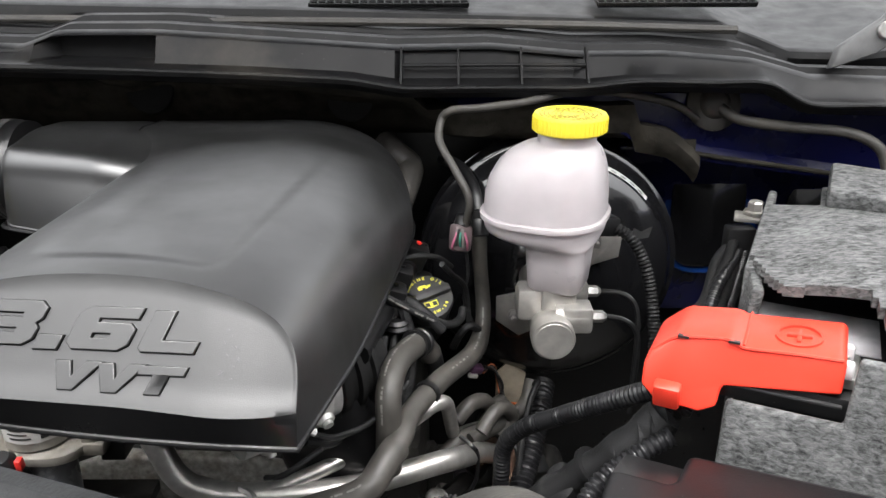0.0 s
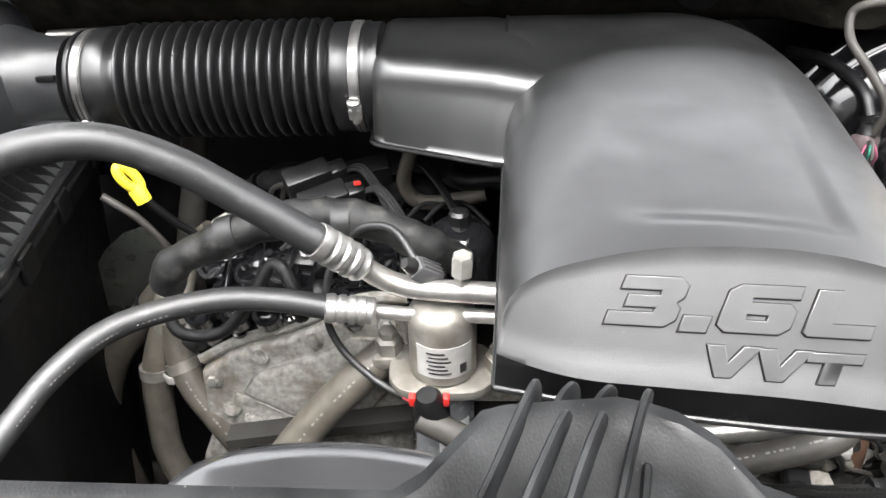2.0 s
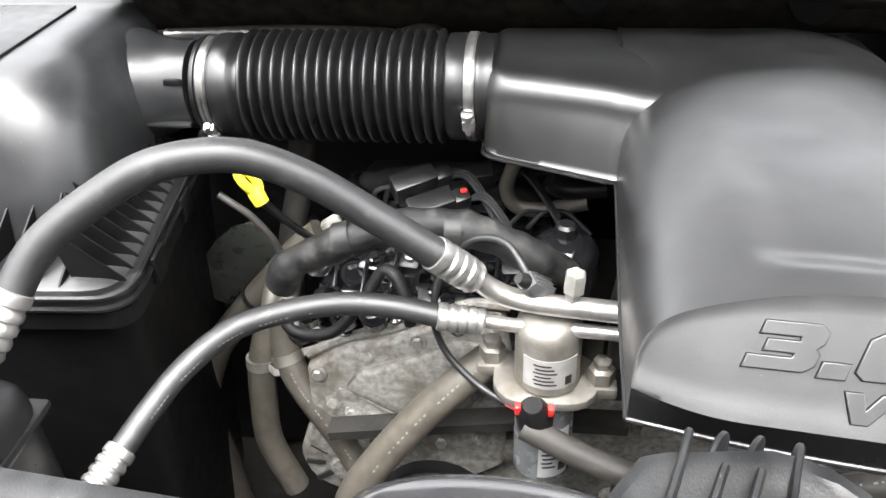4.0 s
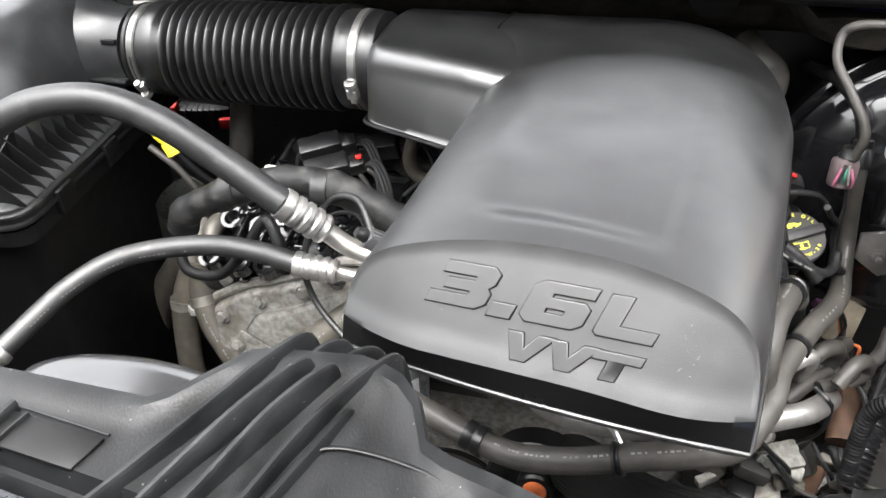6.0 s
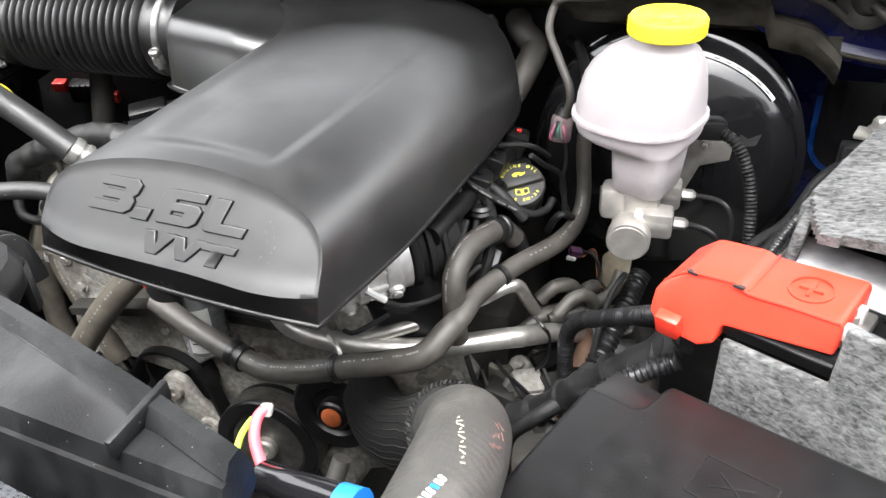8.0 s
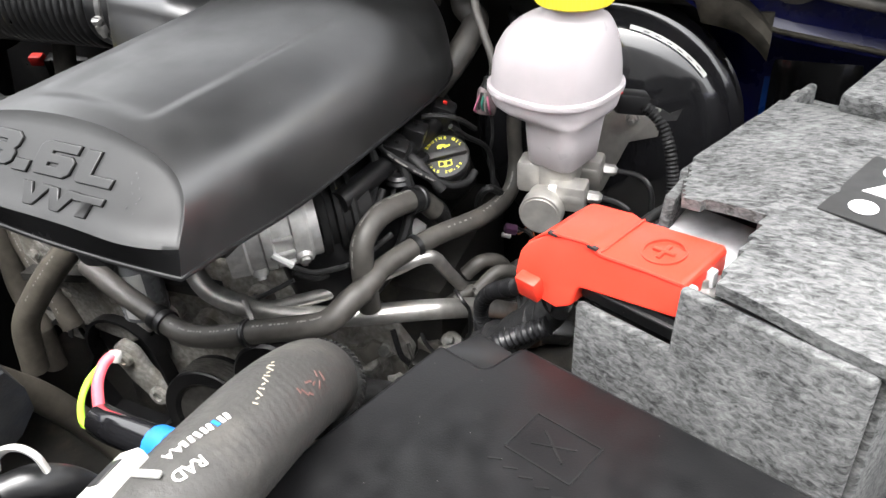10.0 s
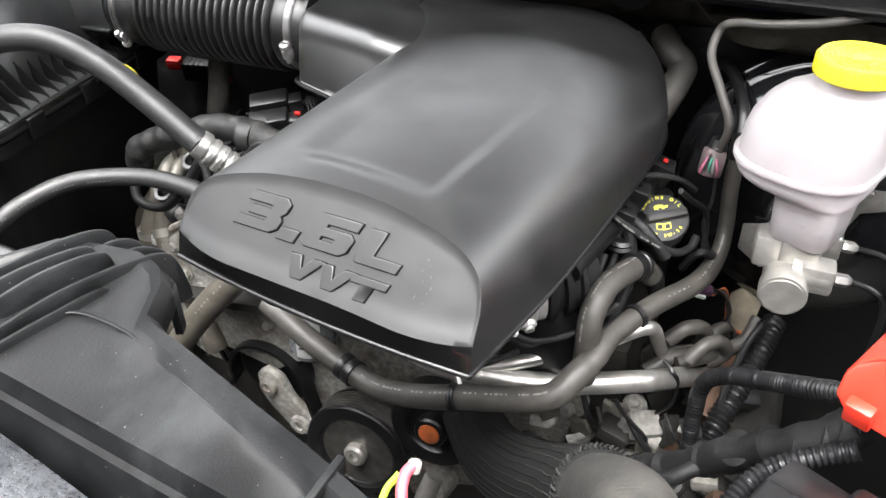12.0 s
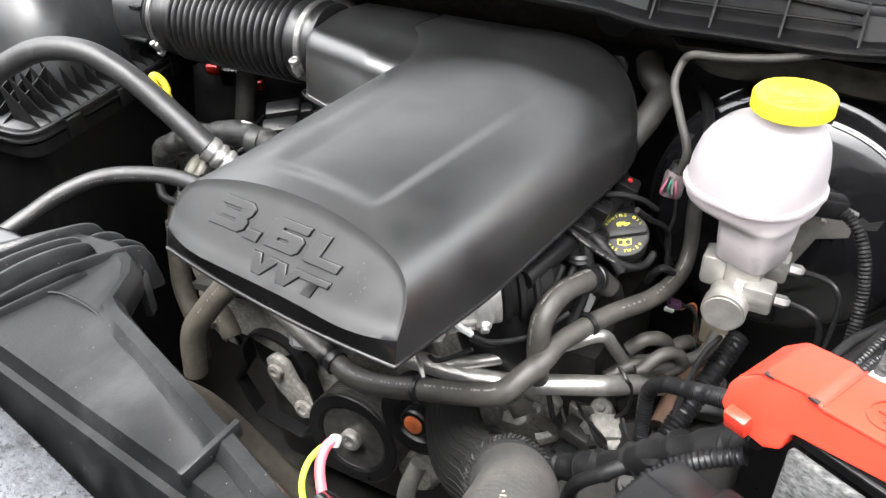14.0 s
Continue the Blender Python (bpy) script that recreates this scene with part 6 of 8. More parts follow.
plate = thing("bracket_plate", "dark oval steel bracket plate with a hole", "bracket", (-0.78, 0.95, 0.98))
part("plate", prism([(-0.819, 1.053), (-0.813, 1.087), (-0.806, 1.107), (-0.790, 1.128), (-0.764, 1.150), (-0.740, 1.158), (-0.722, 1.148), (-0.711, 1.130), (-0.709, 1.106), (-0.735, 1.072), (-0.762, 1.040), (-0.788, 1.029), (-0.808, 1.036)], at_y(0.90), 0.004, 0.001), surface("olive_black_paint", (0.03, 0.032, 0.028), 0.3, vary=0.3, bump=0.2, dirt=(0.10, 0.10, 0.085), dirt_amount=0.2), plate)
# Flat black disc on the plate, for the shade inside.
part("hole", lathe([(0.007, 0), (0.007, 0.0008), (0, 0.0008)], axis((-0.794, 0.8955, 1.093), (0, -1, 0)), 16), INK, plate)
part("stay", tube([(-0.75, 0.905, 1.10), (-0.74, 0.95, 1.08), (-0.73, 1.02, 1.05), (-0.73, 1.12, 1.02)], 0.010, 10), BLACK, plate)

dip = thing("oil_dipstick", "oil dipstick with a bright yellow loop handle", "dipstick", (-0.67, 0.80, 1.20))
RINGC, RINGU, RINGV = Vector((-0.690, 0.797, 1.2740)), Vector((0.72, 0.50, -0.48)), Vector((-0.40, 0.10, 0.91))
ringp = [RINGC + RINGU * (0.0092 * math.cos(a)) + RINGV * (0.0125 * math.sin(a)) for a in (2 * math.pi * k / 28 for k in range(29))]
part("loop", tube(ringp, 0.0050, 12, 0), YELLOW, dip, "bright yellow loop handle")
part("collar", lathe([(0.008, -0.010), (0.0085, 0.004), (0.006, 0.009), (0, 0.009)], axis((-0.6840, 0.797, 1.2575), (-0.40, 0.10, 0.91)), 16), YELLOW, dip)
part("tube", tube([(-0.684, 0.798, 1.2535), (-0.662, 0.81, 1.217), (-0.643, 0.82, 1.192), (-0.60, 0.84, 1.14)], 0.0045, 10), BLACK, dip)
hose("small_pipe", [(-0.746, 0.842, 1.229), (-0.730, 0.84, 1.218), (-0.714, 0.84, 1.204), (-0.698, 0.84, 1.182), (-0.689, 0.84, 1.161), (-0.684, 0.84, 1.12)], 0.0042, RUBBER, "thin grey pipe beside the dipstick")

mod = thing("relay_module", "black module with red clips on the firewall", "module", (-0.85, 1.14, 1.10))
part("box", rbox((0.085, 0.03, 0.035), pose(-0.845, 1.125, 1.135, 10, 0, 12), 0.003), BLACK, mod)
for k in range(7):
    part("fin", rbox((0.003, 0.034, 0.032), pose(-0.872 + 0.009 * k, 1.118 + 0.002 * k, 1.137, 10, 0, 12), 0.0008), BLACK, mod)
for x, y, z in ((-0.893, 1.10, 1.150), (-0.808, 1.12, 1.128)):
    part("clip", rbox((0.024, 0.018, 0.018), pose(x, y, z, 10, 0, 12), 0.002), REDTAB, mod, "red plastic clip")
part("stud", lathe([(0.014, 0), (0.014, 0.004), (0.008, 0.004), (0.008, 0.014), (0, 0.014)], axis((-0.7315, 1.122, 1.335), (0, -1, 0.2)), 8), STEEL, bpy.data.objects["side_panel"])
rail = single("fender_rail", tube([(-0.86, 1.04, 1.335), (-0.72, 1.035, 1.342), (-0.60, 1.03, 1.342), (-0.55, 1.03, 1.335)], 0.008, 12), ALU, "pale metal rail behind the intake hose", "rail")
resv = thing("coolant_bottle", "black plastic bottle below the air filter box", "bottle", (-0.88, 0.48, 0.51))
part("bottle", rbox((0.22, 0.13, 0.755), pose(-0.885, 0.465, 0.8875), 0.025, 4), BLACK, resv)
part("rim", rbox((0.226, 0.136, 0.010), pose(-0.885, 0.465, 1.225), 0.004), BLACK, resv)

# ---- right side: oil filler, hoses, pipes ----
CAPGREY = surface("matt_grey_cap_plastic", (0.030, 0.030, 0.031), 0.55, vary=0.2, scale=70, bump=0.2, dirt=(0.07, 0.068, 0.062), dirt_amount=0.15)
oil = thing("oil_filler_cap", "black oil filler cap with yellow print", "oil cap", (-0.013, 0.81, 1.20))
OM = axis((-0.0165, 0.805, 1.213), (0.10, -0.52, 0.85)) @ pose(0, 0, 0, 0, 0, 12) @ Matrix.Scale(0.92, 4)
body = part("cap", lathe([(0.026, -0.02), (0.027, 0.006), (0.0295, 0.008), (0.0300, 0.012), (0.0285, 0.016), (0.024, 0.0175), (0.0, 0.0175)], OM, 40), CAPGREY, oil)
part("grip", rbox((0.046, 0.010, 0.010), OM @ pose(0.004, 0, 0.020, 0, 0, 6), 0.0022), CAPGREY, body)
# Thin black plate on the cap paints the recess's shade.
part("grip_well", rbox((0.010, 0.013, 0.0006), OM @ pose(-0.024, -0.002, 0.0177, 0, 0, 6), 0), INK, body)
part("neck", lathe([(0.024, -0.05), (0.024, -0.016), (0.028, -0.014), (0.028, -0.005), (0, -0.005)], OM, 28), BLACK, oil)
for ch, a in zip("ENGINE OIL", range(10)):
    if ch != " ":
        ang = radians(148 - 13.0 * a)
        part("letter", words(ch, 0.0052, OM @ pose(0.0235 * math.cos(ang), 0.0235 * math.sin(ang), 0.0178, 0, 0, math.degrees(ang) - 90), 0.0002, 0, 0.0002), YELLOWPRINT, body)
for ch, a in zip("SAE 5W-20", range(9)):
    if ch != " ":
        ang = radians(220 + 12.5 * a)
        part("letter", words(ch, 0.0048, OM @ pose(0.0232 * math.cos(ang), 0.0232 * math.sin(ang), 0.0178, 0, 0, math.degrees(ang) + 90), 0.0002, 0, 0.0002), YELLOWPRINT, body)
part("oil_can_mark", prism([(-0.009, 0.009), (-0.003, 0.009), (-0.003, 0.0115), (0.001, 0.0115), (0.001, 0.009), (0.005, 0.010), (0.010, 0.0125), (0.010, 0.0145), (0.004, 0.014), (0.002, 0.016), (-0.006, 0.016), (-0.010, 0.0135)], OM @ pose(0, 0.002, 0.0176) @ Matrix.Diagonal((0.8, 0.8, 1, 1)), 0.0004), YELLOWPRINT, body)
bk = part("book_mark", prism([(-0.008, -0.016), (-0.0005, -0.0175), (0.0005, -0.0175), (0.008, -0.016), (0.008, -0.0085), (0.0005, -0.0095), (-0.0005, -0.0095), (-0.008, -0.0085)], OM @ pose(0, 0.001, 0.0176), 0.0004), YELLOWPRINT, body)
for sx in (-1, 1):
    part("page", rbox((0.005, 0.0052, 0.0004), OM @ pose(0.0042 * sx, -0.012, 0.0181), 0), BLACK, bk)

hose("heater_return_hose", [(-0.408, 0.641, 1.112), (-0.392, 0.637, 1.106), (-0.351, 0.627, 1.090), (-0.290, 0.611, 1.078), (-0.249, 0.599, 1.077), (-0.200, 0.589, 1.094), (-0.149, 0.587, 1.114), (-0.099, 0.587, 1.131), (-0.065, 0.592, 1.143), (-0.048, 0.612, 1.158), (-0.040, 0.627, 1.162)], 0.0125, RUBBER, "dusty dark rubber heater hose with white print", (0.35, 0.8, -0.3), 18)
fh = bpy.data.objects["heater_return_hose"]
for p, d, w in (((-0.290, 0.611, 1.078), (0.8, -0.25, -0.10), 0.010), ((-0.156, 0.587, 1.111), (1, -0.02, 0.38), 0.0035)):
    part("clip", lathe([(0.0127, -w), (0.0152, -w), (0.0152, -w * 0.3), (0.0138, 0), (0.0152, w * 0.3), (0.0152, w), (0.0127, w)], axis(p, d), 24), BLACK, fh)
part("clip_arm", tube([(-0.156, 0.594, 1.122), (-0.165, 0.604, 1.129), (-0.178, 0.618, 1.124)], 0.003, 6), STEEL, fh)
hose("heater_supply_hose", [(-0.0445, 0.618, 1.160), (-0.036, 0.634, 1.1665), (-0.029, 0.663, 1.171), (-0.003, 0.719, 1.171), (0.031, 0.784, 1.164), (0.044, 0.838, 1.162), (0.0465, 0.862, 1.185), (0.0425, 0.870, 1.234), (0.0425, 0.879, 1.270)], lambda f, s: 0.0106 - 0.0022 * smooth(0.55, 0.8, f), RUBBER, "long dusty dark rubber heater hose with white print", (0.40, 0.75, 0.1), 18)
gh = bpy.data.objects["heater_supply_hose"]
part("end_socket", lathe([(0.0086, -0.006), (0.0100, -0.005), (0.0100, 0.012), (0.0086, 0.014), (0.0095, 0.016), (0.0095, 0.022), (0.0, 0.024)], axis((0.0425, 0.8785, 1.268), (-0.05, 0.35, 1)), 16), BLACK, gh)
part("dark_pipe", tube([(0.041, 0.886, 1.288), (0.036, 0.91, 1.31), (0.02, 0.96, 1.32), (0.0, 1.02, 1.31)], 0.0065, 10), BLACK, gh)
part("clip", lathe([(0.0106, -0.003), (0.0128, -0.003), (0.0128, 0.003), (0.0106, 0.003)], axis((-0.014, 0.697, 1.1715), (0.42, 0.9, 0.0)), 20), BLACK, gh)
hose("bypass_hose", [(-0.012, 0.752, 1.184), (-0.021, 0.738, 1.202), (-0.029, 0.711, 1.213), (-0.041, 0.677, 1.216), (-0.047, 0.649, 1.203), (-0.047, 0.641, 1.174), (-0.049, 0.648, 1.141), (-0.049, 0.65, 1.12)], 0.0118, RUBBER, "short dusty dark rubber hose with a black clamp", (0.2, 0.7, 0.4), 18)
bh = bpy.data.objects["bypass_hose"]
part("clamp", lathe([(0.0119, -0.009), (0.0145, -0.009), (0.0145, -0.004), (0.0132, -0.003), (0.0132, 0.003), (0.0145, 0.004), (0.0145, 0.009), (0.0119, 0.009)], axis((-0.024, 0.728, 1.208), (0.35, 0.9, -0.30)), 24), BLACK, bh)
part("fitting", tube([(-0.018, 0.744, 1.196), (-0.010, 0.760, 1.180), (-0.005, 0.768, 1.15)], 0.0092, 14), TAPE, bh)
hose("vent_hose", [(-0.060, 0.735, 1.262), (-0.045, 0.735, 1.250), (-0.020, 0.742, 1.232), (0.005, 0.755, 1.215), (0.018, 0.775, 1.210), (0.022, 0.79, 1.215)], 0.0042, TAPE, "thin dusty vent hose below the oil cap", (0.1, 0.5, 0.1))
pipe1 = single("coolant_pipe", tube([(-0.283, 0.659, 1.187), (-0.255, 0.637, 1.159), (-0.236, 0.625, 1.133), (-0.215, 0.622, 1.120), (-0.176, 0.624, 1.112), (-0.092, 0.640, 1.106), (-0.005, 0.681, 1.103), (0.022, 0.712, 1.088), (0.040, 0.748, 1.066), (0.054, 0.785, 1.037), (0.062, 0.82, 1.01)], 0.0112, 18, 10), ALU, "bare aluminium coolant pipe under the cover", "pipe", "aluminium pipes")
single("coolant_pipe", tube([(-0.160, 0.625, 1.112), (-0.110, 0.645, 1.124), (-0.075, 0.664, 1.132), (-0.052, 0.676, 1.140), (-0.028, 0.682, 1.152), (-0.008, 0.693, 1.161), (0.003, 0.706, 1.155), (0.007, 0.722, 1.132), (0.009, 0.742, 1.106), (0.014, 0.768, 1.074), (0.030, 0.785, 1.068), (0.055, 0.805, 1.062)], 0.0072, 14, 10), ALU, "thin bent aluminium pipe", "pipe", "aluminium pipes")
for pts in ([(0.04, 0.735, 1.10), (0.055, 0.75, 1.115), (0.068, 0.765, 1.11), (0.075, 0.775, 1.09), (0.06, 0.77, 1.075)], [(0.03, 0.75, 1.08), (0.06, 0.77, 1.085), (0.09, 0.80, 1.09), (0.10, 0.82, 1.11)]):
    single("coolant_elbow", tube(pts, 0.0075, 12), RUBBER, "dusty grey pipe elbow among the hoses", "pipe", "elbows")
THROTTLEMETAL = surface("bright_throttle_aluminium", (0.66, 0.65, 0.63), 0.4, metal=0.55, vary=0.2, scale=80, bump=0.3, dirt=(0.12, 0.11, 0.10), dirt_amount=0.2)
throttle = thing("throttle_valve", "bright machined aluminium throttle with ribs and screws", "throttle", (-0.12, 0.64, 1.20))
TM = axis((-0.158, 0.632, 1.206), (0.85, 0.62, 0.06)) @ Matrix.Diagonal((0.9, 0.9, 1, 1))
tb = part("body", lathe([(0.0, -0.03), (0.046, -0.03), (0.047, -0.012), (0.043, -0.010), (0.043, 0.004), (0.047, 0.006), (0.047, 0.014), (0.0425, 0.016), (0.0425, 0.034), (0.0465, 0.036), (0.0465, 0.050), (0.042, 0.053), (0.042, 0.062), (0.0, 0.062)], TM, 40), THROTTLEMETAL, throttle)
for k in range(9):
    a = radians(170 + 25 * k)
    part("rib", rbox((0.0045, 0.0065, 0.020), TM @ pose(0.0435 * math.cos(a), 0.0435 * math.sin(a), 0.025, 0, 0, math.degrees(a) + 90), 0.0012), THROTTLEMETAL, tb)
for a, hh in ((205, 0.042), (245, -0.004), (262, 0.042), (300, 0.000), (318, 0.042)):
    boss = part("screw_boss", lathe([(0.0085, -0.002), (0.0085, 0.007), (0.0070, 0.009), (0.0048, 0.009), (0.0048, 0.013), (0, 0.013)], TM @ pose(0.042 * math.cos(radians(a)), 0.042 * math.sin(radians(a)), hh, 0, 0, a) @ pose(0, 0, 0, 0, 90, 0), 14), THROTTLEMETAL, tb)
part("duct", lathe([(0.036, 0.062), (0.0445, 0.064), (0.0455, 0.066), (0.0455, 0.071), (0.0395, 0.073), (0.0395, 0.079), (0.0450, 0.081), (0.0450, 0.086), (0.0385, 0.088), (0.0380, 0.095), (0.0430, 0.097), (0.0430, 0.101), (0.036, 0.104), (0.030, 0.118), (0.0, 0.118)], TM, 40), PLUGRUBBER, throttle, "black rubber duct with ridges")
for pts, r in (([(-0.12, 0.63, 1.165), (-0.10, 0.645, 1.152), (-0.075, 0.665, 1.165), (-0.060, 0.69, 1.19), (-0.055, 0.72, 1.22)], 0.004), ([(-0.10, 0.60, 1.18), (-0.13, 0.585, 1.165), (-0.15, 0.60, 1.15)], 0.0025), ([(-0.04, 0.74, 1.25), (-0.03, 0.73, 1.20), (-0.04, 0.70, 1.15), (-0.07, 0.68, 1.12)], 0.006), ([(0.0, 0.78, 1.27), (0.01, 0.80, 1.25), (0.025, 0.83, 1.22), (0.03, 0.83, 1.17)], 0.003)):
    single("cable", tube(pts, r, 8), TAPE, "thin black taped cable beside the engine", "cable", "cables")
part_block = thing("injector_rail", "black fuel rail with connectors beside the cover", "fuel rail", (-0.05, 0.76, 1.23))
part("rail", tube([(-0.075, 0.66, 1.235), (-0.055, 0.75, 1.240), (-0.035, 0.84, 1.245)], 0.012, 12), BLACK, part_block)
for x, y, z in ((-0.05, 0.745, 1.250), (-0.045, 0.785, 1.252), (-0.03, 0.835, 1.256)):
    con = part("connector", rbox((0.026, 0.022, 0.030), pose(x, y, z, 10, 20, 10), 0.004), BLACK, part_block)
    part("lock_tab", rbox((0.005, 0.004, 0.003), pose(x + 0.006, y - 0.004, z + 0.0165, 10, 20, 10), 0.0008), REDTAB if y > 0.8 else BLACK, con)
    part("collar", lathe([(0.012, 0), (0.014, 0.003), (0.012, 0.006), (0.014, 0.009), (0.011, 0.012), (0, 0.012)], pose(x + 0.006, y - 0.008, z - 0.03), 14), BLACK, con)
# Dark block added where the cover's overhang shades the engine side.
single("manifold_side", rbox((0.10, 0.30, 0.14), pose(-0.10, 0.80, 1.165, 0, -18, -6), 0.02, 3), BLACK, "dark block added under the cover for the shade of its overhang", "manifold")
rear = hose("heater_elbow", [(-0.075, 0.910, 1.244), (-0.055, 0.940, 1.270), (-0.042, 0.972, 1.296), (-0.040, 0.992, 1.310), (-0.057, 1.004, 1.322), (-0.07, 1.03, 1.330)], 0.0165, RUBBER, "grey-brown rubber elbow behind the engine cover")
part("white_end", lathe([(0.0, 0), (0.014, 0), (0.014, 0.003), (0, 0.004)], axis((-0.064, 0.922, 1.258), (0.5, -0.7, -0.2)), 16), WHITE, rear)
single("lifting_eye", prism([(-0.02, 0), (0.02, 0), (0.02, 0.02), (0.008, 0.034), (-0.008, 0.034), (-0.02, 0.02)], at_y(0.998) @ pose(-0.098, 1.325, 0) @ Matrix.Diagonal((0.6, 0.6, 1, 1)), 0.006, 0.002), DARKMETAL, "dark metal lifting eye behind the cover", "bracket")

# wiring at the firewall and brakes
wire = thing("brake_sensor_wire", "grey taped wire with an open multi-wire plug", "wire", (0.02, 0.84, 1.26))
part("conduit", tube([(0.024, 0.842, 1.285), (0.029, 0.838, 1.318), (0.013, 0.854, 1.348), (-0.002, 0.876, 1.371), (0.000, 0.892, 1.391), (0.012, 0.887, 1.402), (0.041, 0.884, 1.405), (0.089, 0.890, 1.410), (0.151, 0.918, 1.416), (0.207, 0.928, 1.410), (0.263, 0.938, 1.396), (0.292, 0.943, 1.378)], 0.0044, 10), RUBBER, wire)
plug = part("plug", rbox((0.022, 0.020, 0.030), pose(0.020, 0.842, 1.274, -15, 10, 20), 0.005), surface("mauve_grey_plastic", (0.125, 0.095, 0.098), 0.5, bump=0.1), wire)
DULLPINK = surface("dull_pink_wire", (0.42, 0.12, 0.20), 0.5, bump=0)
for k, c in enumerate((DULLPINK, INK, surface("teal_wire", (0.03, 0.20, 0.14), 0.5, bump=0), GREYPRINT, DULLPINK)):
    part("core", tube([(0.013 + 0.0035 * k, 0.832, 1.264 + 0.005 * (k % 2)), (0.011 + 0.004 * k, 0.827, 1.270 + 0.003 * (k % 3)), (0.016 + 0.002 * k, 0.831, 1.284 + 0.004 * (k % 2))], 0.0013, 6), c, plug)
part("socket", lathe([(0.009, 0), (0.010, 0.003), (0.0085, 0.006), (0.0070, 0.012), (0, 0.014)], axis((0.0225, 0.846, 1.287), (0, 0.1, 1)), 14), BLACK, wire)
loom = thing("bulkhead_loom", "grey taped loom leaving a rubber grommet in the blue panel", "wiring loom", (0.313, 0.955, 1.385))
part("grommet", lathe([(0.031, 0), (0.031, 0.004), (0.024, 0.008), (0.018, 0.008), (0.015, 0.016), (0.009, 0.020), (0, 0.020)], axis((0.313, 0.960, 1.392), (0, -1, 0.35)), 24), RUBBER, loom)
part("loom", tube([(0.316, 0.942, 1.392), (0.336, 0.930, 1.381), (0.387, 0.920, 1.375), (0.451, 0.911, 1.370), (0.484, 0.902, 1.354), (0.493, 0.893, 1.326), (0.493, 0.888, 1.294)], 0.0062, 12), RUBBER, loom)
sens = thing("booster_sensor", "black sensor plug with a red lock on the brake booster", "sensor", (0.165, 0.855, 1.27))
part("plug", rbox((0.034, 0.022, 0.022), pose(0.172, 0.848, 1.286, 0, 10, 25), 0.004), BLACK, sens)
part("lock", rbox((0.009, 0.006, 0.006), pose(0.160, 0.838, 1.297, 0, 0, 20), 0.001), REDTAB, sens)
part("conduit", corrugated([(0.186, 0.846, 1.284), (0.204, 0.838, 1.272), (0.218, 0.828, 1.245), (0.226, 0.815, 1.205), (0.226, 0.79, 1.16), (0.215, 0.74, 1.12)], 0.0062, 0.0008, 0.0042, 10), TAPE, sens)
part("tape_tail", prism([(0, 0), (0.02, 0.004), (0.024, 0.016), (0.012, 0.010), (0.004, 0.014)], axis((0.200, 0.836, 1.272), (0, -1, 0.2)), 0.001), TAPE, sens)
for pts in ([(0.168, 0.815, 1.223), (0.190, 0.812, 1.222), (0.203, 0.806, 1.214), (0.208, 0.80, 1.195), (0.206, 0.79, 1.16), (0.20, 0.77, 1.10)], [(0.164, 0.756, 1.223), (0.180, 0.755, 1.220), (0.193, 0.753, 1.210), (0.197, 0.752, 1.185), (0.196, 0.755, 1.12)]):
    single("brake_line", tube(pts, 0.0028, 8), BLACK, "thin black steel brake line", "brake line", "brake lines")
CASTDARK = surface("dull_dirty_zinc", (0.30, 0.29, 0.27), 0.5, metal=0.6, vary=0.25, scale=90, bump=0.4, dirt=(0.14, 0.13, 0.11), dirt_amount=0.2)
hold = thing("battery_hold_down", "grey metal battery hold-down with a bolt", "bracket", (0.327, 0.83, 1.29))
part("bolt", lathe([(0.012, 0), (0.012, 0.003), (0.008, 0.004), (0.008, 0.012), (0.006, 0.014), (0, 0.014)], pose(0.327, 0.832, 1.304), 6), MCAST, hold)
part("plate", rbox((0.034, 0.019, 0.005), pose(0.323, 0.828, 1.301, 8, 0, -20), 0.0015), CASTDARK, hold)
part("stem", rbox((0.03, 0.02, 0.10), pose(0.310, 0.82, 1.245), 0.004), BLACK, hold)
dice = random.Random(5)
for k in range(7):
    w = [dice.uniform(-0.006, 0.006) for _ in range(8)]
    o, zz = 0.007 * (k % 4) - 0.022, 0.009 * (k // 4) - 0.016
    pts = [(0.318 + o, 0.815, 1.282 + zz + w[0]), (0.296 + o, 0.775 + w[1], 1.277 + zz + w[2]), (0.268 + o + w[3], 0.725, 1.268 + zz + w[4]), (0.240 + o, 0.672 + w[5], 1.262 + zz + w[6]), (0.216 + o, 0.620, 1.252 + zz + w[7]), (0.196 + o, 0.59, 1.235 + zz)]
    bm = corrugated(pts, 0.0052, 0.0006, 0.004, 10) if k % 3 == 0 else tube(pts, 0.0038 + 0.0008 * (k % 3), 10)
    single("battery_cable", bm, CONDUIT if k % 3 == 0 else TAPE, "dusty black taped battery cable" if k % 3 else "black ribbed battery cable conduit", "cable", "battery cables")
single("starter_cable", corrugated([(0.160, 0.560, 1.262), (0.135, 0.590, 1.232), (0.105, 0.630, 1.192), (0.075, 0.668, 1.152), (0.060, 0.685, 1.120), (0.058, 0.690, 1.08), (0.06, 0.69, 1.02)], 0.0078, 0.0007, 0.0048, 16), CONDUIT, "shiny black corrugated starter cable conduit", "cable")
th = thing("taped_harness", "thick black wiring harness wrapped in dusty tape below the battery", "wiring harness", (0.06, 0.585, 1.10))
TH = [(0.165, 0.545, 1.25), (0.145, 0.545, 1.225), (0.110, 0.560, 1.185), (0.065, 0.585, 1.120), (0.015, 0.605, 1.062), (-0.045, 0.620, 1.030), (-0.11, 0.65, 1.000), (-0.18, 0.70, 0.95)]
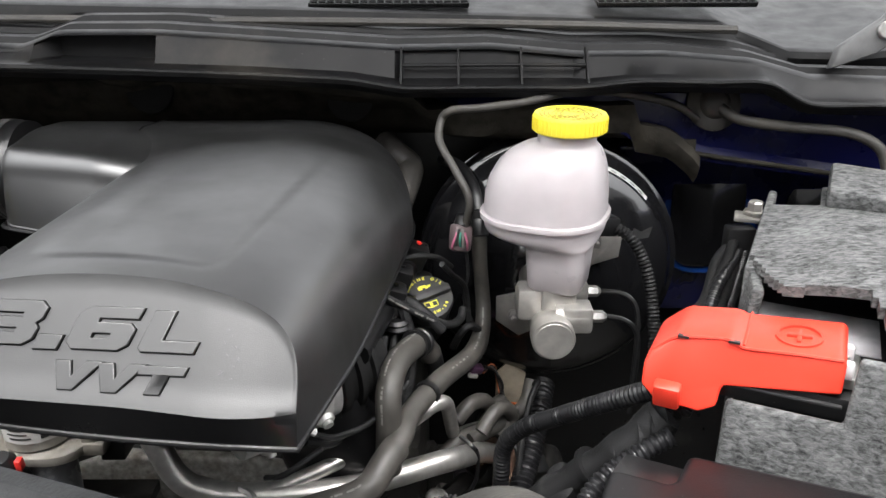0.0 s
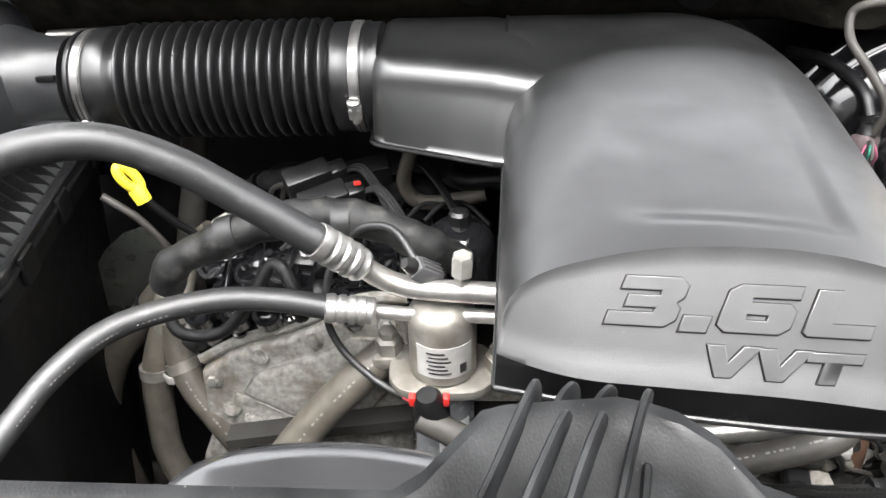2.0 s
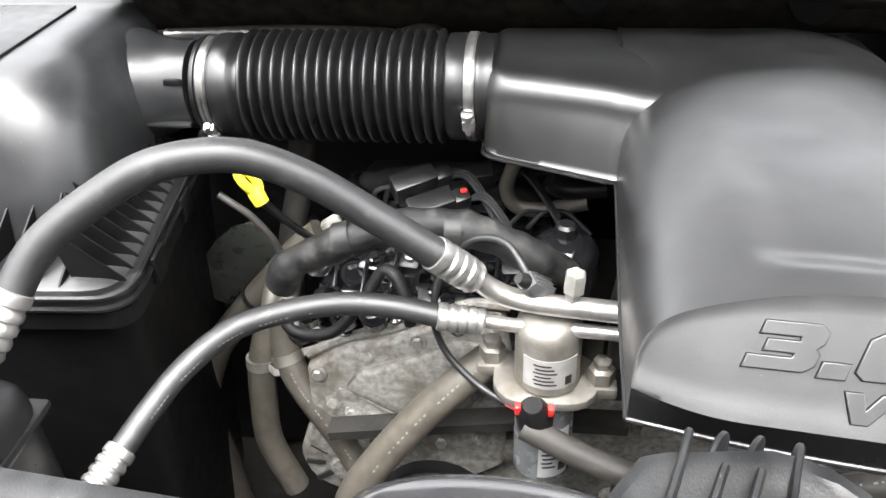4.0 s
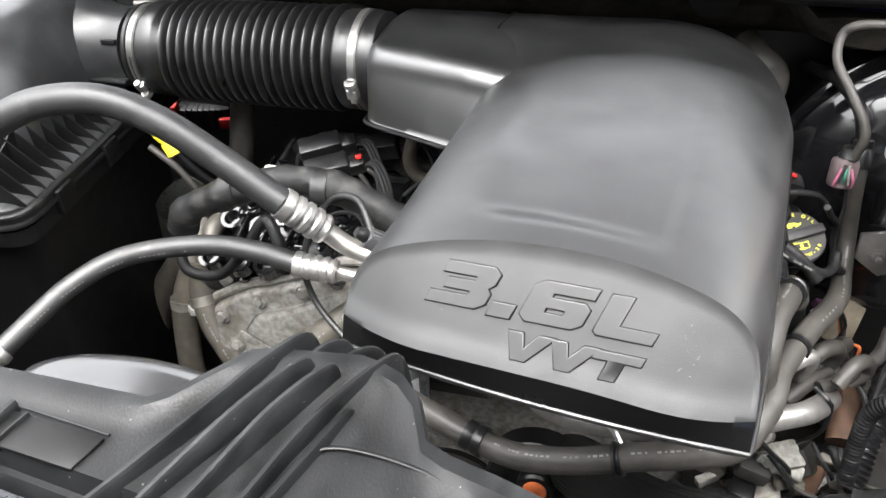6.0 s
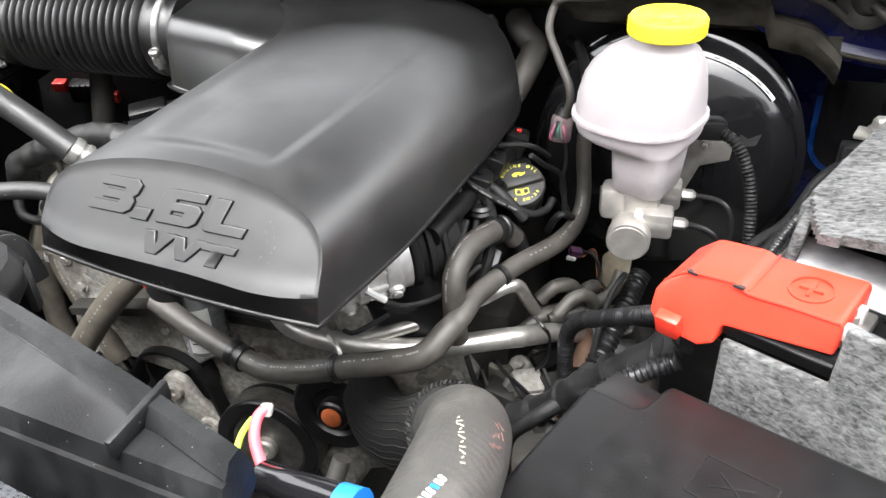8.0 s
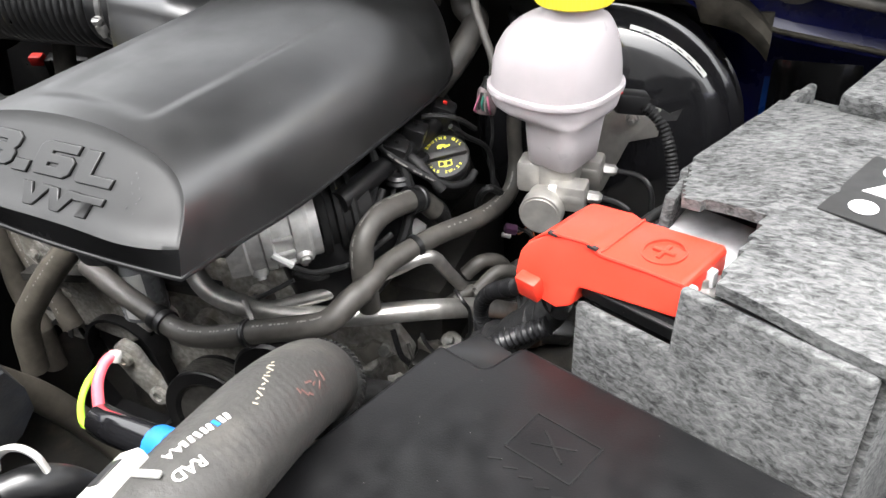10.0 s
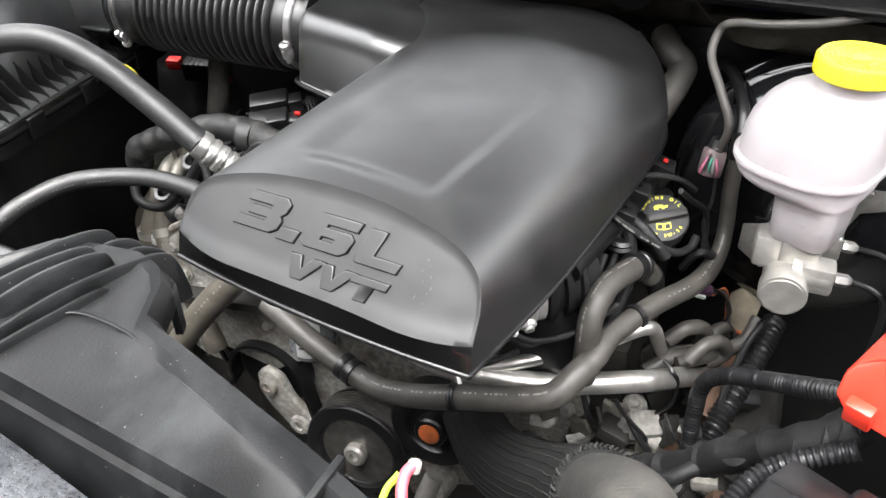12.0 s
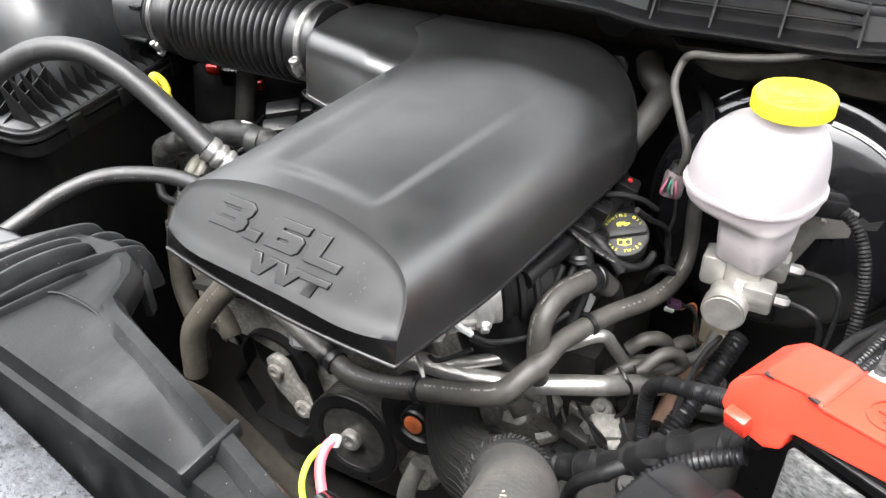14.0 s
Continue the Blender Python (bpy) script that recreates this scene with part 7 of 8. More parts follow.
part("trunk", tube(TH, lambda f, s: 0.0138 + 0.0016 * math.sin(60 * s) + 0.0008 * math.sin(173 * s), 18, 12), TAPE, th)
THP = curve_points(TH, 12)
for i in (5, 9, 16, 27, 33, 41, 52, 63, 70):
    d = THP[i + 1] - THP[i]
    w = 0.006 + 0.0013 * (i % 4)
    part("tape_turn", lathe([(0.0135, -w), (0.0153, -w + 0.001), (0.0149, 0.0), (0.0156, w - 0.001), (0.0135, w)], axis(THP[i], d + Vector((0.005 * (i % 4 - 1.5), 0, 0.002))), 18), TAPE, th)
for i in (22, 46):
    part("cable_tie", lathe([(0.0150, -0.0022), (0.0170, -0.002), (0.0170, 0.002), (0.0150, 0.0022)], axis(THP[i], THP[i + 1] - THP[i]), 20), BLACK, th)
part("branch", tube([(0.075, 0.575, 1.135), (0.055, 0.560, 1.125), (0.030, 0.560, 1.095), (0.020, 0.57, 1.05), (0.02, 0.58, 0.98)], 0.007, 10), TAPE, th)
single("corrugated_conduit", corrugated([(0.165, 0.525, 1.245), (0.140, 0.520, 1.232), (0.112, 0.510, 1.215), (0.092, 0.485, 1.195), (0.082, 0.450, 1.165), (0.078, 0.42, 1.12)], 0.0070, 0.0008, 0.0046, 12), CONDUIT, "black corrugated conduit beside the fuse box", "conduit")
single("convoluted_conduit", corrugated([(0.120, 0.86, 1.08), (0.105, 0.80, 1.06), (0.085, 0.74, 1.03), (0.07, 0.70, 1.0)], 0.012, 0.0014, 0.006, 14), CONDUIT, "thick black convoluted conduit under the brake cylinder", "conduit")
single("rusty_pipe", tube([(0.095, 0.90, 0.98), (0.085, 0.85, 1.01), (0.075, 0.80, 1.02), (0.07, 0.76, 1.0)], 0.016, 14), RUST, "rusty brown steel pipe deep beside the engine", "pipe")
single("tan_bracket", prism([(-0.02, -0.03), (0.012, -0.04), (0.018, 0.02), (-0.006, 0.036), (-0.02, 0.02)], at_y(0.93) @ pose(0.088, 1.035, 0), 0.004, 0.001), surface("tan_plate", (0.38, 0.33, 0.25), 0.7, bump=0.3), "tan metal bracket deep beside the engine", "bracket")

# small things crowded between the cover and the brakes
pcv = thing("breather_valve", "ribbed black breather valve beside the engine cover", "valve", (-0.055, 0.75, 1.22))
part("body", lathe([(0.014, -0.03), (0.014, 0.0), (0.018, 0.002), (0.018, 0.006), (0.014, 0.008), (0.014, 0.012), (0.017, 0.014), (0.017, 0.018), (0.010, 0.022), (0.010, 0.028), (0.0, 0.029)], axis((-0.055, 0.757, 1.236), (0.2, -0.2, 1)), 24), BLACK, pcv)
part("spout", tube([(-0.048, 0.755, 1.246), (-0.030, 0.752, 1.240), (-0.012, 0.748, 1.226), (0.000, 0.748, 1.212)], 0.0058, 12), TAPE, pcv)
part("wire_clip", rbox((0.016, 0.008, 0.010), pose(-0.066, 0.742, 1.262, 20, 0, 30), 0.002), BLACK, pcv)
tag = thing("white_tag", "small white plastic tag between the hoses", "tag", (-0.045, 0.765, 1.13))
part("plate", prism([(-0.014, -0.010), (0.010, -0.012), (0.016, 0.006), (0.004, 0.014), (-0.010, 0.006)], axis((-0.045, 0.765, 1.144), (0.2, -0.8, 0.6)), 0.003, 0.001), WHITE, tag)
part("stem", tube([(-0.045, 0.768, 1.140), (-0.05, 0.775, 1.12), (-0.05, 0.78, 1.09)], 0.004, 8), BLACK, tag)
plugs = thing("sensor_connector", "purple sensor connector with white lock and loose wires", "connector", (0.04, 0.866, 1.08))
part("housing", rbox((0.016, 0.011, 0.010), pose(0.040, 0.866, 1.098, 15, 20, 25), 0.002), surface("purple_plastic", (0.12, 0.05, 0.11), 0.45, bump=0.1), plugs)
part("lock", rbox((0.012, 0.005, 0.005), pose(0.036, 0.860, 1.092, 15, 20, 25), 0.001), WHITE, plugs, "white lock")
for k in range(4):
    part("wire", tube([(0.048, 0.868, 1.10 - 0.003 * k), (0.062, 0.87 + 0.004 * k, 1.092), (0.072, 0.868, 1.072 - 0.006 * k), (0.066 + 0.008 * k, 0.86, 1.05), (0.085, 0.85, 1.03)], 0.0018, 6), (TAPE, RUBBER, TAPE, ORANGE)[k], plugs)
lw = thing("throttle_wire", "frayed white-tipped wire under the throttle body", "wire", (-0.12, 0.61, 1.17))
part("wire", tube([(-0.130, 0.606, 1.200), (-0.120, 0.610, 1.194), (-0.106, 0.618, 1.180), (-0.090, 0.628, 1.172), (-0.06, 0.65, 1.175), (-0.03, 0.68, 1.195)], 0.0030, 8), TAPE, lw)
part("white_tip", tube([(-0.124, 0.607, 1.200), (-0.117, 0.609, 1.194), (-0.108, 0.614, 1.186)], 0.0036, 8), WHITE, lw)
for pts, r in (
    ([(-0.072, 0.735, 1.262), (-0.062, 0.722, 1.240), (-0.064, 0.705, 1.210), (-0.075, 0.685, 1.185), (-0.095, 0.665, 1.165)], 0.0048),
    ([(-0.050, 0.742, 1.245), (-0.046, 0.735, 1.220), (-0.052, 0.715, 1.190), (-0.070, 0.695, 1.165), (-0.10, 0.66, 1.150)], 0.0040),
    ([(-0.040, 0.80, 1.268), (-0.022, 0.806, 1.268), (-0.004, 0.815, 1.262), (0.010, 0.83, 1.245)], 0.0032),
    ([(0.026, 0.838, 1.262), (0.028, 0.835, 1.235), (0.024, 0.832, 1.205), (0.034, 0.835, 1.175)], 0.0018),
    ([(0.012, 0.825, 1.150), (0.020, 0.815, 1.172), (0.030, 0.815, 1.182), (0.040, 0.825, 1.172)], 0.0045),
    ([(0.060, 0.79, 1.06), (0.075, 0.775, 1.065), (0.082, 0.755, 1.05), (0.078, 0.735, 1.02), (0.06, 0.72, 0.99)], 0.0030),
    ([(0.10, 0.82, 1.10), (0.105, 0.80, 1.12), (0.095, 0.78, 1.11), (0.085, 0.76, 1.07), (0.08, 0.74, 1.03)], 0.0035),
):
    single("cable", tube(pts, r, 8), TAPE, "thin black taped cable beside the engine", "cable", "cables")
for pts in ([(0.045, 0.80, 1.065), (0.060, 0.822, 1.075), (0.068, 0.838, 1.070), (0.062, 0.85, 1.055), (0.05, 0.855, 1.03)], [(0.015, 0.765, 1.095), (0.030, 0.775, 1.108), (0.045, 0.788, 1.104), (0.052, 0.80, 1.085), (0.045, 0.80, 1.065)], [(0.0, 0.74, 1.065), (0.02, 0.76, 1.075), (0.045, 0.785, 1.07)]):
    single("coolant_elbow", tube(pts, 0.0085, 12), RUBBER, "dusty grey pipe elbow among the hoses", "pipe", "elbows")
tie = thing("cable_tie", "black cable tie with a small steel bolt on the coolant pipe", "cable tie", (0.022, 0.72, 1.09))
part("loop", tube([(0.018, 0.722, 1.105), (0.030, 0.712, 1.100), (0.036, 0.715, 1.085), (0.034, 0.72, 1.05), (0.02, 0.73, 1.02)], 0.0022, 8), BLACK, tie)
part("bolt", lathe([(0.008, 0), (0.008, 0.004), (0.005, 0.005), (0.005, 0.010), (0, 0.010)], axis((-0.050, 0.655, 1.118), (0.2, -0.6, 0.8)), 6), STEEL, tie)
under = thing("side_casting", "brown dusty castings and brackets deep beside the engine", "casting", (0.03, 0.72, 0.85))
dice = random.Random(23)
for k in range(46):
    x, y, z = dice.uniform(-0.05, 0.12), dice.uniform(0.68, 0.88), dice.uniform(0.90, 1.0)
    mt = (DARKMETAL, DARKMETAL, CAST, BLACK, RUST)[k % 5]
    if k % 3 == 0:
        part("boss", lathe([(0.014, -0.03), (0.014, 0.0), (0.011, 0.003), (0.006, 0.003), (0.006, 0.010), (0, 0.010)], axis((x, y, z), (dice.uniform(-0.5, 0.5), dice.uniform(-1, 0), 1)), 12), mt, under)
    else:
        part("lug", rbox((dice.uniform(0.02, 0.06), dice.uniform(0.015, 0.04), dice.uniform(0.01, 0.04)), pose(x, y, z - 0.02, dice.uniform(-40, 40), dice.uniform(-40, 40), dice.uniform(0, 90)), 0.004), mt, under)
part("base", rbox((0.24, 0.30, 0.20), pose(0.04, 0.80, 0.84), 0.02, 3), DARKMETAL, under)

dice = random.Random(21)
crowd = thing("timing_case_clutter", "tan cast brackets, bolts and dark leads on the timing case", "bracket", (0.02, 0.73, 0.95))
for k in range(16):
    x, z = -0.115 + 0.012 * k + dice.uniform(-0.008, 0.008), 0.965 + dice.uniform(-0.035, 0.035)
    y = 0.735 + dice.uniform(-0.012, 0.015)
    m = pose(x, y, z, dice.uniform(-30, 30), dice.uniform(-35, 35), dice.uniform(-30, 30))
    if k % 3 == 0:
        part("bolt", lathe([(0.0095, 0), (0.0095, 0.003), (0.0065, 0.003), (0.0065, 0.010), (0, 0.011)], axis((x, y - 0.012, z), (dice.uniform(-0.4, 0.4), -1, 0.3)), 6), STEEL if k % 2 else DULLCAST, crowd)
    else:
        part("bracket", prism([(-0.017, -0.010), (0.006, -0.013), (0.018, -0.003), (0.011, 0.011), (-0.004, 0.007), (-0.014, 0.013)], m @ pose(0, 0, 0, 90, 0, 0), 0.010, 0.0025), CAST if k % 3 == 1 else DULLCAST, crowd)
for k in range(9):
    x, z = -0.06 + 0.018 * k, 1.02 + dice.uniform(-0.02, 0.02)
    part("lead", tube([(x, 0.718, z), (x + 0.012, 0.708, z - 0.018 + dice.uniform(-0.01, 0.01)), (x + 0.030 + dice.uniform(-0.02, 0.02), 0.712, z - 0.042), (x + 0.022, 0.725, z - 0.075), (x + dice.uniform(-0.03, 0.04), 0.74, z - 0.10)], 0.0024 + 0.0012 * (k % 3 == 0), 8), (TAPE, RUBBER, TAPE)[k % 3], crowd)

# ---- radiator hose ----
DULLWHITE = surface("dull_white_plastic", (0.33, 0.325, 0.31), 0.5, vary=0.15, scale=60, bump=0.1, dirt=(0.25, 0.21, 0.15), dirt_amount=0.15)
rad = thing("radiator_hose", "thick dusty rubber radiator hose with white print in a woven sleeve", "radiator hose", (0.03, 0.3, 1.28))
RP = [(0.027, 0.153, 1.275), (0.035, 0.198, 1.300), (0.043, 0.248, 1.311), (0.0465, 0.301, 1.307), (0.045, 0.348, 1.295), (0.0375, 0.391, 1.2715), (0.0235, 0.424, 1.241), (0.0065, 0.451, 1.2065), (-0.0155, 0.478, 1.1665)]
RADRUBBER = surface("dusty_radiator_rubber", (0.031, 0.030, 0.028), 0.6, vary=0.2, scale=120, bump=0.6, dirt=(0.065, 0.061, 0.054), dirt_amount=0.22, dirt_scale=22, fine=400)


def clothed_hose(pts, r, seg, per):
    """A hose whose rubber keeps the slanting relief of the cloth that it was cured in."""
    path = curve_points(pts, per)
    rings, s = [], 0.0
    for i, (c, (u, v)) in enumerate(zip(path, ring_frames(path))):
        s += (path[i] - path[i - 1]).length if i else 0.0
        ring = []
        for k in range(seg):
            a = 2 * math.pi * k / seg
            w = math.sin(2 * math.pi * s / 0.0052 + 5 * a + 2.6 * noise.noise((40 * s, 3 * math.cos(a), 3 * math.sin(a))))
            deep = 0.00013 * (0.6 + 0.8 * noise.noise((30 * s, 2 * math.cos(a), 2 * math.sin(a) + 5)))
            ring.append(c + (r + deep * w) * (math.cos(a) * u + math.sin(a) * v))
        rings.append(ring)
    bm = bmesh.new()
    skin(bm, rings)
    return bm


part("hose", clothed_hose(RP, 0.0292, 56, 52), RADRUBBER, rad)
RPATH = curve_points(RP, 12)
RFRAME = ring_frames(RPATH)


def on_hose(s, turn):
    """A pose on the hose's skin: s from 0 to 1 along it, turned round it from the top (degrees, to the battery side)."""
    f = s * (len(RPATH) - 1)
    i = min(int(f), len(RPATH) - 2)
    c = RPATH[i].lerp(RPATH[i + 1], f - i)
    d = (RPATH[i + 1] - RPATH[i]).normalized()
    up = (Vector((0, 0, 1)) - d * d.z).normalized()
    n = (up * math.cos(radians(turn)) + d.cross(up) * math.sin(radians(turn))).normalized()
    y = n.cross(d)
    p = c + n * 0.0294
    return Matrix(((d.x, y.x, n.x, p.x), (d.y, y.y, n.y, p.y), (d.z, y.z, n.z, p.z), (0, 0, 0, 1)))


SLEEVE = [(0.0090, 0.4475, 1.2115), (-0.0135, 0.477, 1.170), (-0.063, 0.533, 1.095), (-0.125, 0.615, 1.010), (-0.185, 0.71, 0.94), (-0.22, 0.78, 0.88)]
sleeve = part("sleeve", tube(SLEEVE, 0.0350, 28, 16), BRAID, rad, "woven black protective sleeve")
SPATH = curve_points(SLEEVE, 10)
SFRAMES = ring_frames(SPATH)
for k in range(34):
    a = 2 * math.pi * k / 34
    strand = [c + (u * math.cos(a + 0.015 * i + 0.012 * math.sin(0.9 * i + k)) + v * math.sin(a + 0.015 * i + 0.012 * math.sin(0.9 * i + k))) * 0.0352 for i, (c, (u, v)) in enumerate(zip(SPATH, SFRAMES))]
    part("sleeve_strand", tube(strand, lambda f, s: 0.0005 + 0.0004 * math.sin(1100 * s + 2 * k), 5, 5), THREAD if k % 2 == 0 else BRAID, sleeve)
SM = axis(SLEEVE[0], Vector(SLEEVE[0]) - Vector(SLEEVE[1]))
for k in range(56):
    a = 2 * math.pi * k / 56
    part("sleeve_thread", tube([SM @ Vector((0.0335 * math.cos(a), 0.0335 * math.sin(a), -0.002)), SM @ Vector((0.0355 * math.cos(a + 0.05), 0.0355 * math.sin(a + 0.05), 0.002)), SM @ Vector((0.0325 * math.cos(a + 0.14), 0.0325 * math.sin(a + 0.14), 0.004))], 0.0009, 5, 3), BRAID if k % 3 else THREAD, sleeve)
PRINT = surface("chalky_white_print", (0.50, 0.49, 0.46), 0.7, vary=0.25, scale=300, bump=0)
CHALK = surface("yellowish_chalk", (0.36, 0.335, 0.26), 0.8, vary=0.3, scale=300, bump=0)
FADED = surface("faded_red_print", (0.12, 0.06, 0.052), 0.7, bump=0)
part("print", words("RAD", 0.0090, on_hose(0.291, 20) @ pose(0, 0, 0.0003, 0, 0, 165), 0.0004, 0, 0.0001), PRINT, rad)
part("print", words("AA", 0.0078, on_hose(0.299, -4) @ pose(0, 0, 0.0003, 0, 0, 165), 0.0004), PRINT, rad)
for k in range(8):
    part("print_bar", rbox((0.0021, 0.0048, 0.0006), on_hose(0.367 - 0.0078 * k, 10 - 1.65 * k) @ pose(0, 0, 0.0002, 0, 0, 165 + 8 * (k % 3 - 1)), 0), PRINT if k != 2 else BLUE, rad)
for k in range(11):
    f = k / 10
    part("chalk_mark", rbox((0.0008, 0.0022 + 0.0016 * ((7 * k) % 3) * (1 - 0.5 * f), 0.0004), on_hose(0.494 - 0.089 * f, 22 * f) @ pose(0, 0, 0.0002, 0, 0, 70 - 45 * (k % 3)), 0), CHALK, rad)
for k in range(8):
    part("red_mark", rbox((0.0012, 0.004 + 0.002 * (k % 2), 0.0004), on_hose(0.470 + 0.009 * k, 52 + 6 * (k % 3 - 1)) @ pose(0, 0, 0.0001, 0, 0, 25 * k), 0), FADED, rad)
clip = part("clip", rbox((0.020, 0.034, 0.010), pose(0.0205, 0.252, 1.3335, 0, -34, -4), 0.003), DULLWHITE, rad, "white plastic clip")
# Black plate on the clip, in place of a shaded recess.
part("clip_slot", rbox((0.010, 0.016, 0.002), pose(0.0178, 0.252, 1.3376, 0, -34, -4), 0.0006), INK, clip)
part("clip_tab", rbox((0.0040, 0.016, 0.0026), on_hose(0.268, -8) @ pose(0, 0, 0.001, 0, 0, 12), 0.0010), DULLWHITE, clip)

# wires in front of the pulleys
tail = thing("cut_wire_tail", "cut pink and green wires in a black sleeve", "wire", (-0.05, 0.33, 1.25))
part("sleeve", tube([(-0.004, 0.312, 1.282), (-0.030, 0.318, 1.277), (-0.055, 0.324, 1.271), (-0.078, 0.333, 1.262)], 0.0110, 16), GLOSSBLACK, tail)
part("blue_tape", tube([(-0.016, 0.3145, 1.2795), (-0.002, 0.3115, 1.2825)], 0.0124, 14, 4), BLUE, tail, "blue tape")
part("pink_wire", tube([(-0.076, 0.332, 1.265), (-0.086, 0.342, 1.268), (-0.095, 0.354, 1.272), (-0.098, 0.366, 1.277), (-0.095, 0.374, 1.279)], 0.0038, 10), PINK, tail, "pink wire")
part("white_end", lathe([(0.0034, -0.003), (0.0044, 0.001), (0.0044, 0.004), (0.0036, 0.005), (0.0034, 0.001), (0, 0.001)], axis((-0.095, 0.373, 1.2765), (-0.1, 0.6, 1)), 14), DULLWHITE, tail)
part("green_wire", tube([(-0.077, 0.328, 1.260), (-0.094, 0.332, 1.256), (-0.106, 0.345, 1.259), (-0.108, 0.358, 1.266), (-0.103, 0.368, 1.273)], 0.0024, 8), LIME, tail, "lime green wire")
ring_clip = thing("drain_hose", "black drain hose with a white clip at the radiator", "hose", (-0.03, 0.26, 1.2))
part("hose", tube([(-0.020, 0.228, 1.338), (-0.010, 0.240, 1.336), (-0.004, 0.256, 1.312), (-0.004, 0.268, 1.26), (-0.004, 0.275, 1.18)], 0.0085, 12), BLACK, ring_clip)
part("clip", tube([(-0.0245, 0.231, 1.347), (-0.0235, 0.233, 1.354), (-0.017, 0.236, 1.3595), (-0.009, 0.238, 1.3605), (-0.003, 0.239, 1.356), (-0.0005, 0.239, 1.348)], 0.0018, 10, 8, None, 1.8), DULLWHITE, ring_clip)

# ---- belt drive ----
pul = thing("crank_pulley", "dark grooved belt pulley with a steel hub bolt", "pulley", (-0.364, 0.72, 0.72))
PM = axis((-0.362, 0.735, 0.797), (0, -1, 0.12)) @ Matrix.Diagonal((1.2, 1.2, 1.1, 1))
pp = [(0.0, -0.010), (0.022, -0.010), (0.026, -0.016), (0.040, -0.016), (0.0425, 0.008), (0.046, 0.017), (0.050, 0.020), (0.064, 0.020), (0.066, 0.018)]
pp += [(0.066, 0.016), (0.060, 0.016), (0.060, -0.018), (0.066, -0.018), (0.066, -0.022), (0.0, -0.022)]
part("rim", lathe(pp, PM, 44), BLACK, pul, edge=25)
grooves = [(0.060, 0.0155)]
for k in range(6):
    grooves += [(0.0660, 0.0145 - 0.0055 * k), (0.0660, 0.0132 - 0.0055 * k), (0.0615, 0.0110 - 0.0055 * k)]
part("groove_band", lathe(grooves + [(0.060, -0.0175)], PM, 44), surface("polished_groove_metal", (0.16, 0.155, 0.145), 0.4, metal=0.8, vary=0.3, scale=60, bump=0.2), pul, edge=25)
part("dusty_web", lathe([(0.020, -0.0150), (0.0395, -0.0150), (0.0395, -0.0154), (0.020, -0.0154)], PM, 32), DULLCAST, pul, "dusty brown pulley web")
part("hub", lathe([(0.022, -0.012), (0.021, 0.010), (0.014, 0.012), (0.014, 0.024), (0.011, 0.027), (0.006, 0.027), (0.0055, 0.020), (0, 0.020)], PM, 24), MCAST, pul, "bright steel hub bolt")
idl = thing("idler_pulley", "smooth black idler pulley with a rusty orange cap", "pulley", (-0.246, 0.70, 0.85))
IM = axis((-0.244, 0.722, 0.897), (0, -1, 0.12)) @ Matrix.Diagonal((1.3, 1.3, 1.0, 1))
part("rim", lathe([(0.0, 0.0), (0.026, 0.0), (0.030, 0.006), (0.044, 0.008), (0.047, 0.004), (0.047, -0.024), (0, -0.024)], IM, 40), BLACK, idl)
part("cap", lathe([(0.017, 0.0), (0.017, 0.014), (0.015, 0.017), (0.0, 0.017)], IM, 24), BLACK, idl)
part("bolt", lathe([(0.011, 0.010), (0.011, 0.0185), (0.009, 0.020), (0, 0.020)], IM, 20), ORANGE, idl, "rusty orange cap")
ten = thing("belt_tensioner", "dusty aluminium belt tensioner arm with a bolt", "tensioner", (-0.48, 0.74, 0.80))
part("arm", prism([(-0.524, 0.880), (-0.507, 0.894), (-0.484, 0.884), (-0.470, 0.850), (-0.440, 0.815), (-0.436, 0.795), (-0.452, 0.780), (-0.478, 0.788), (-0.508, 0.82), (-0.522, 0.845)], at_y(0.745), 0.016, 0.005), CAST, ten)
for x, z, r in ((-0.503, 0.866, 0.014), (-0.459, 0.806, 0.016)):
    part("boss", lathe([(r, 0), (r * 0.9, 0.008), (r * 0.5, 0.009), (r * 0.5, 0.004), (0, 0.004)], axis((x, 0.730, z), (0, -1, 0.1)), 16), CAST, ten)
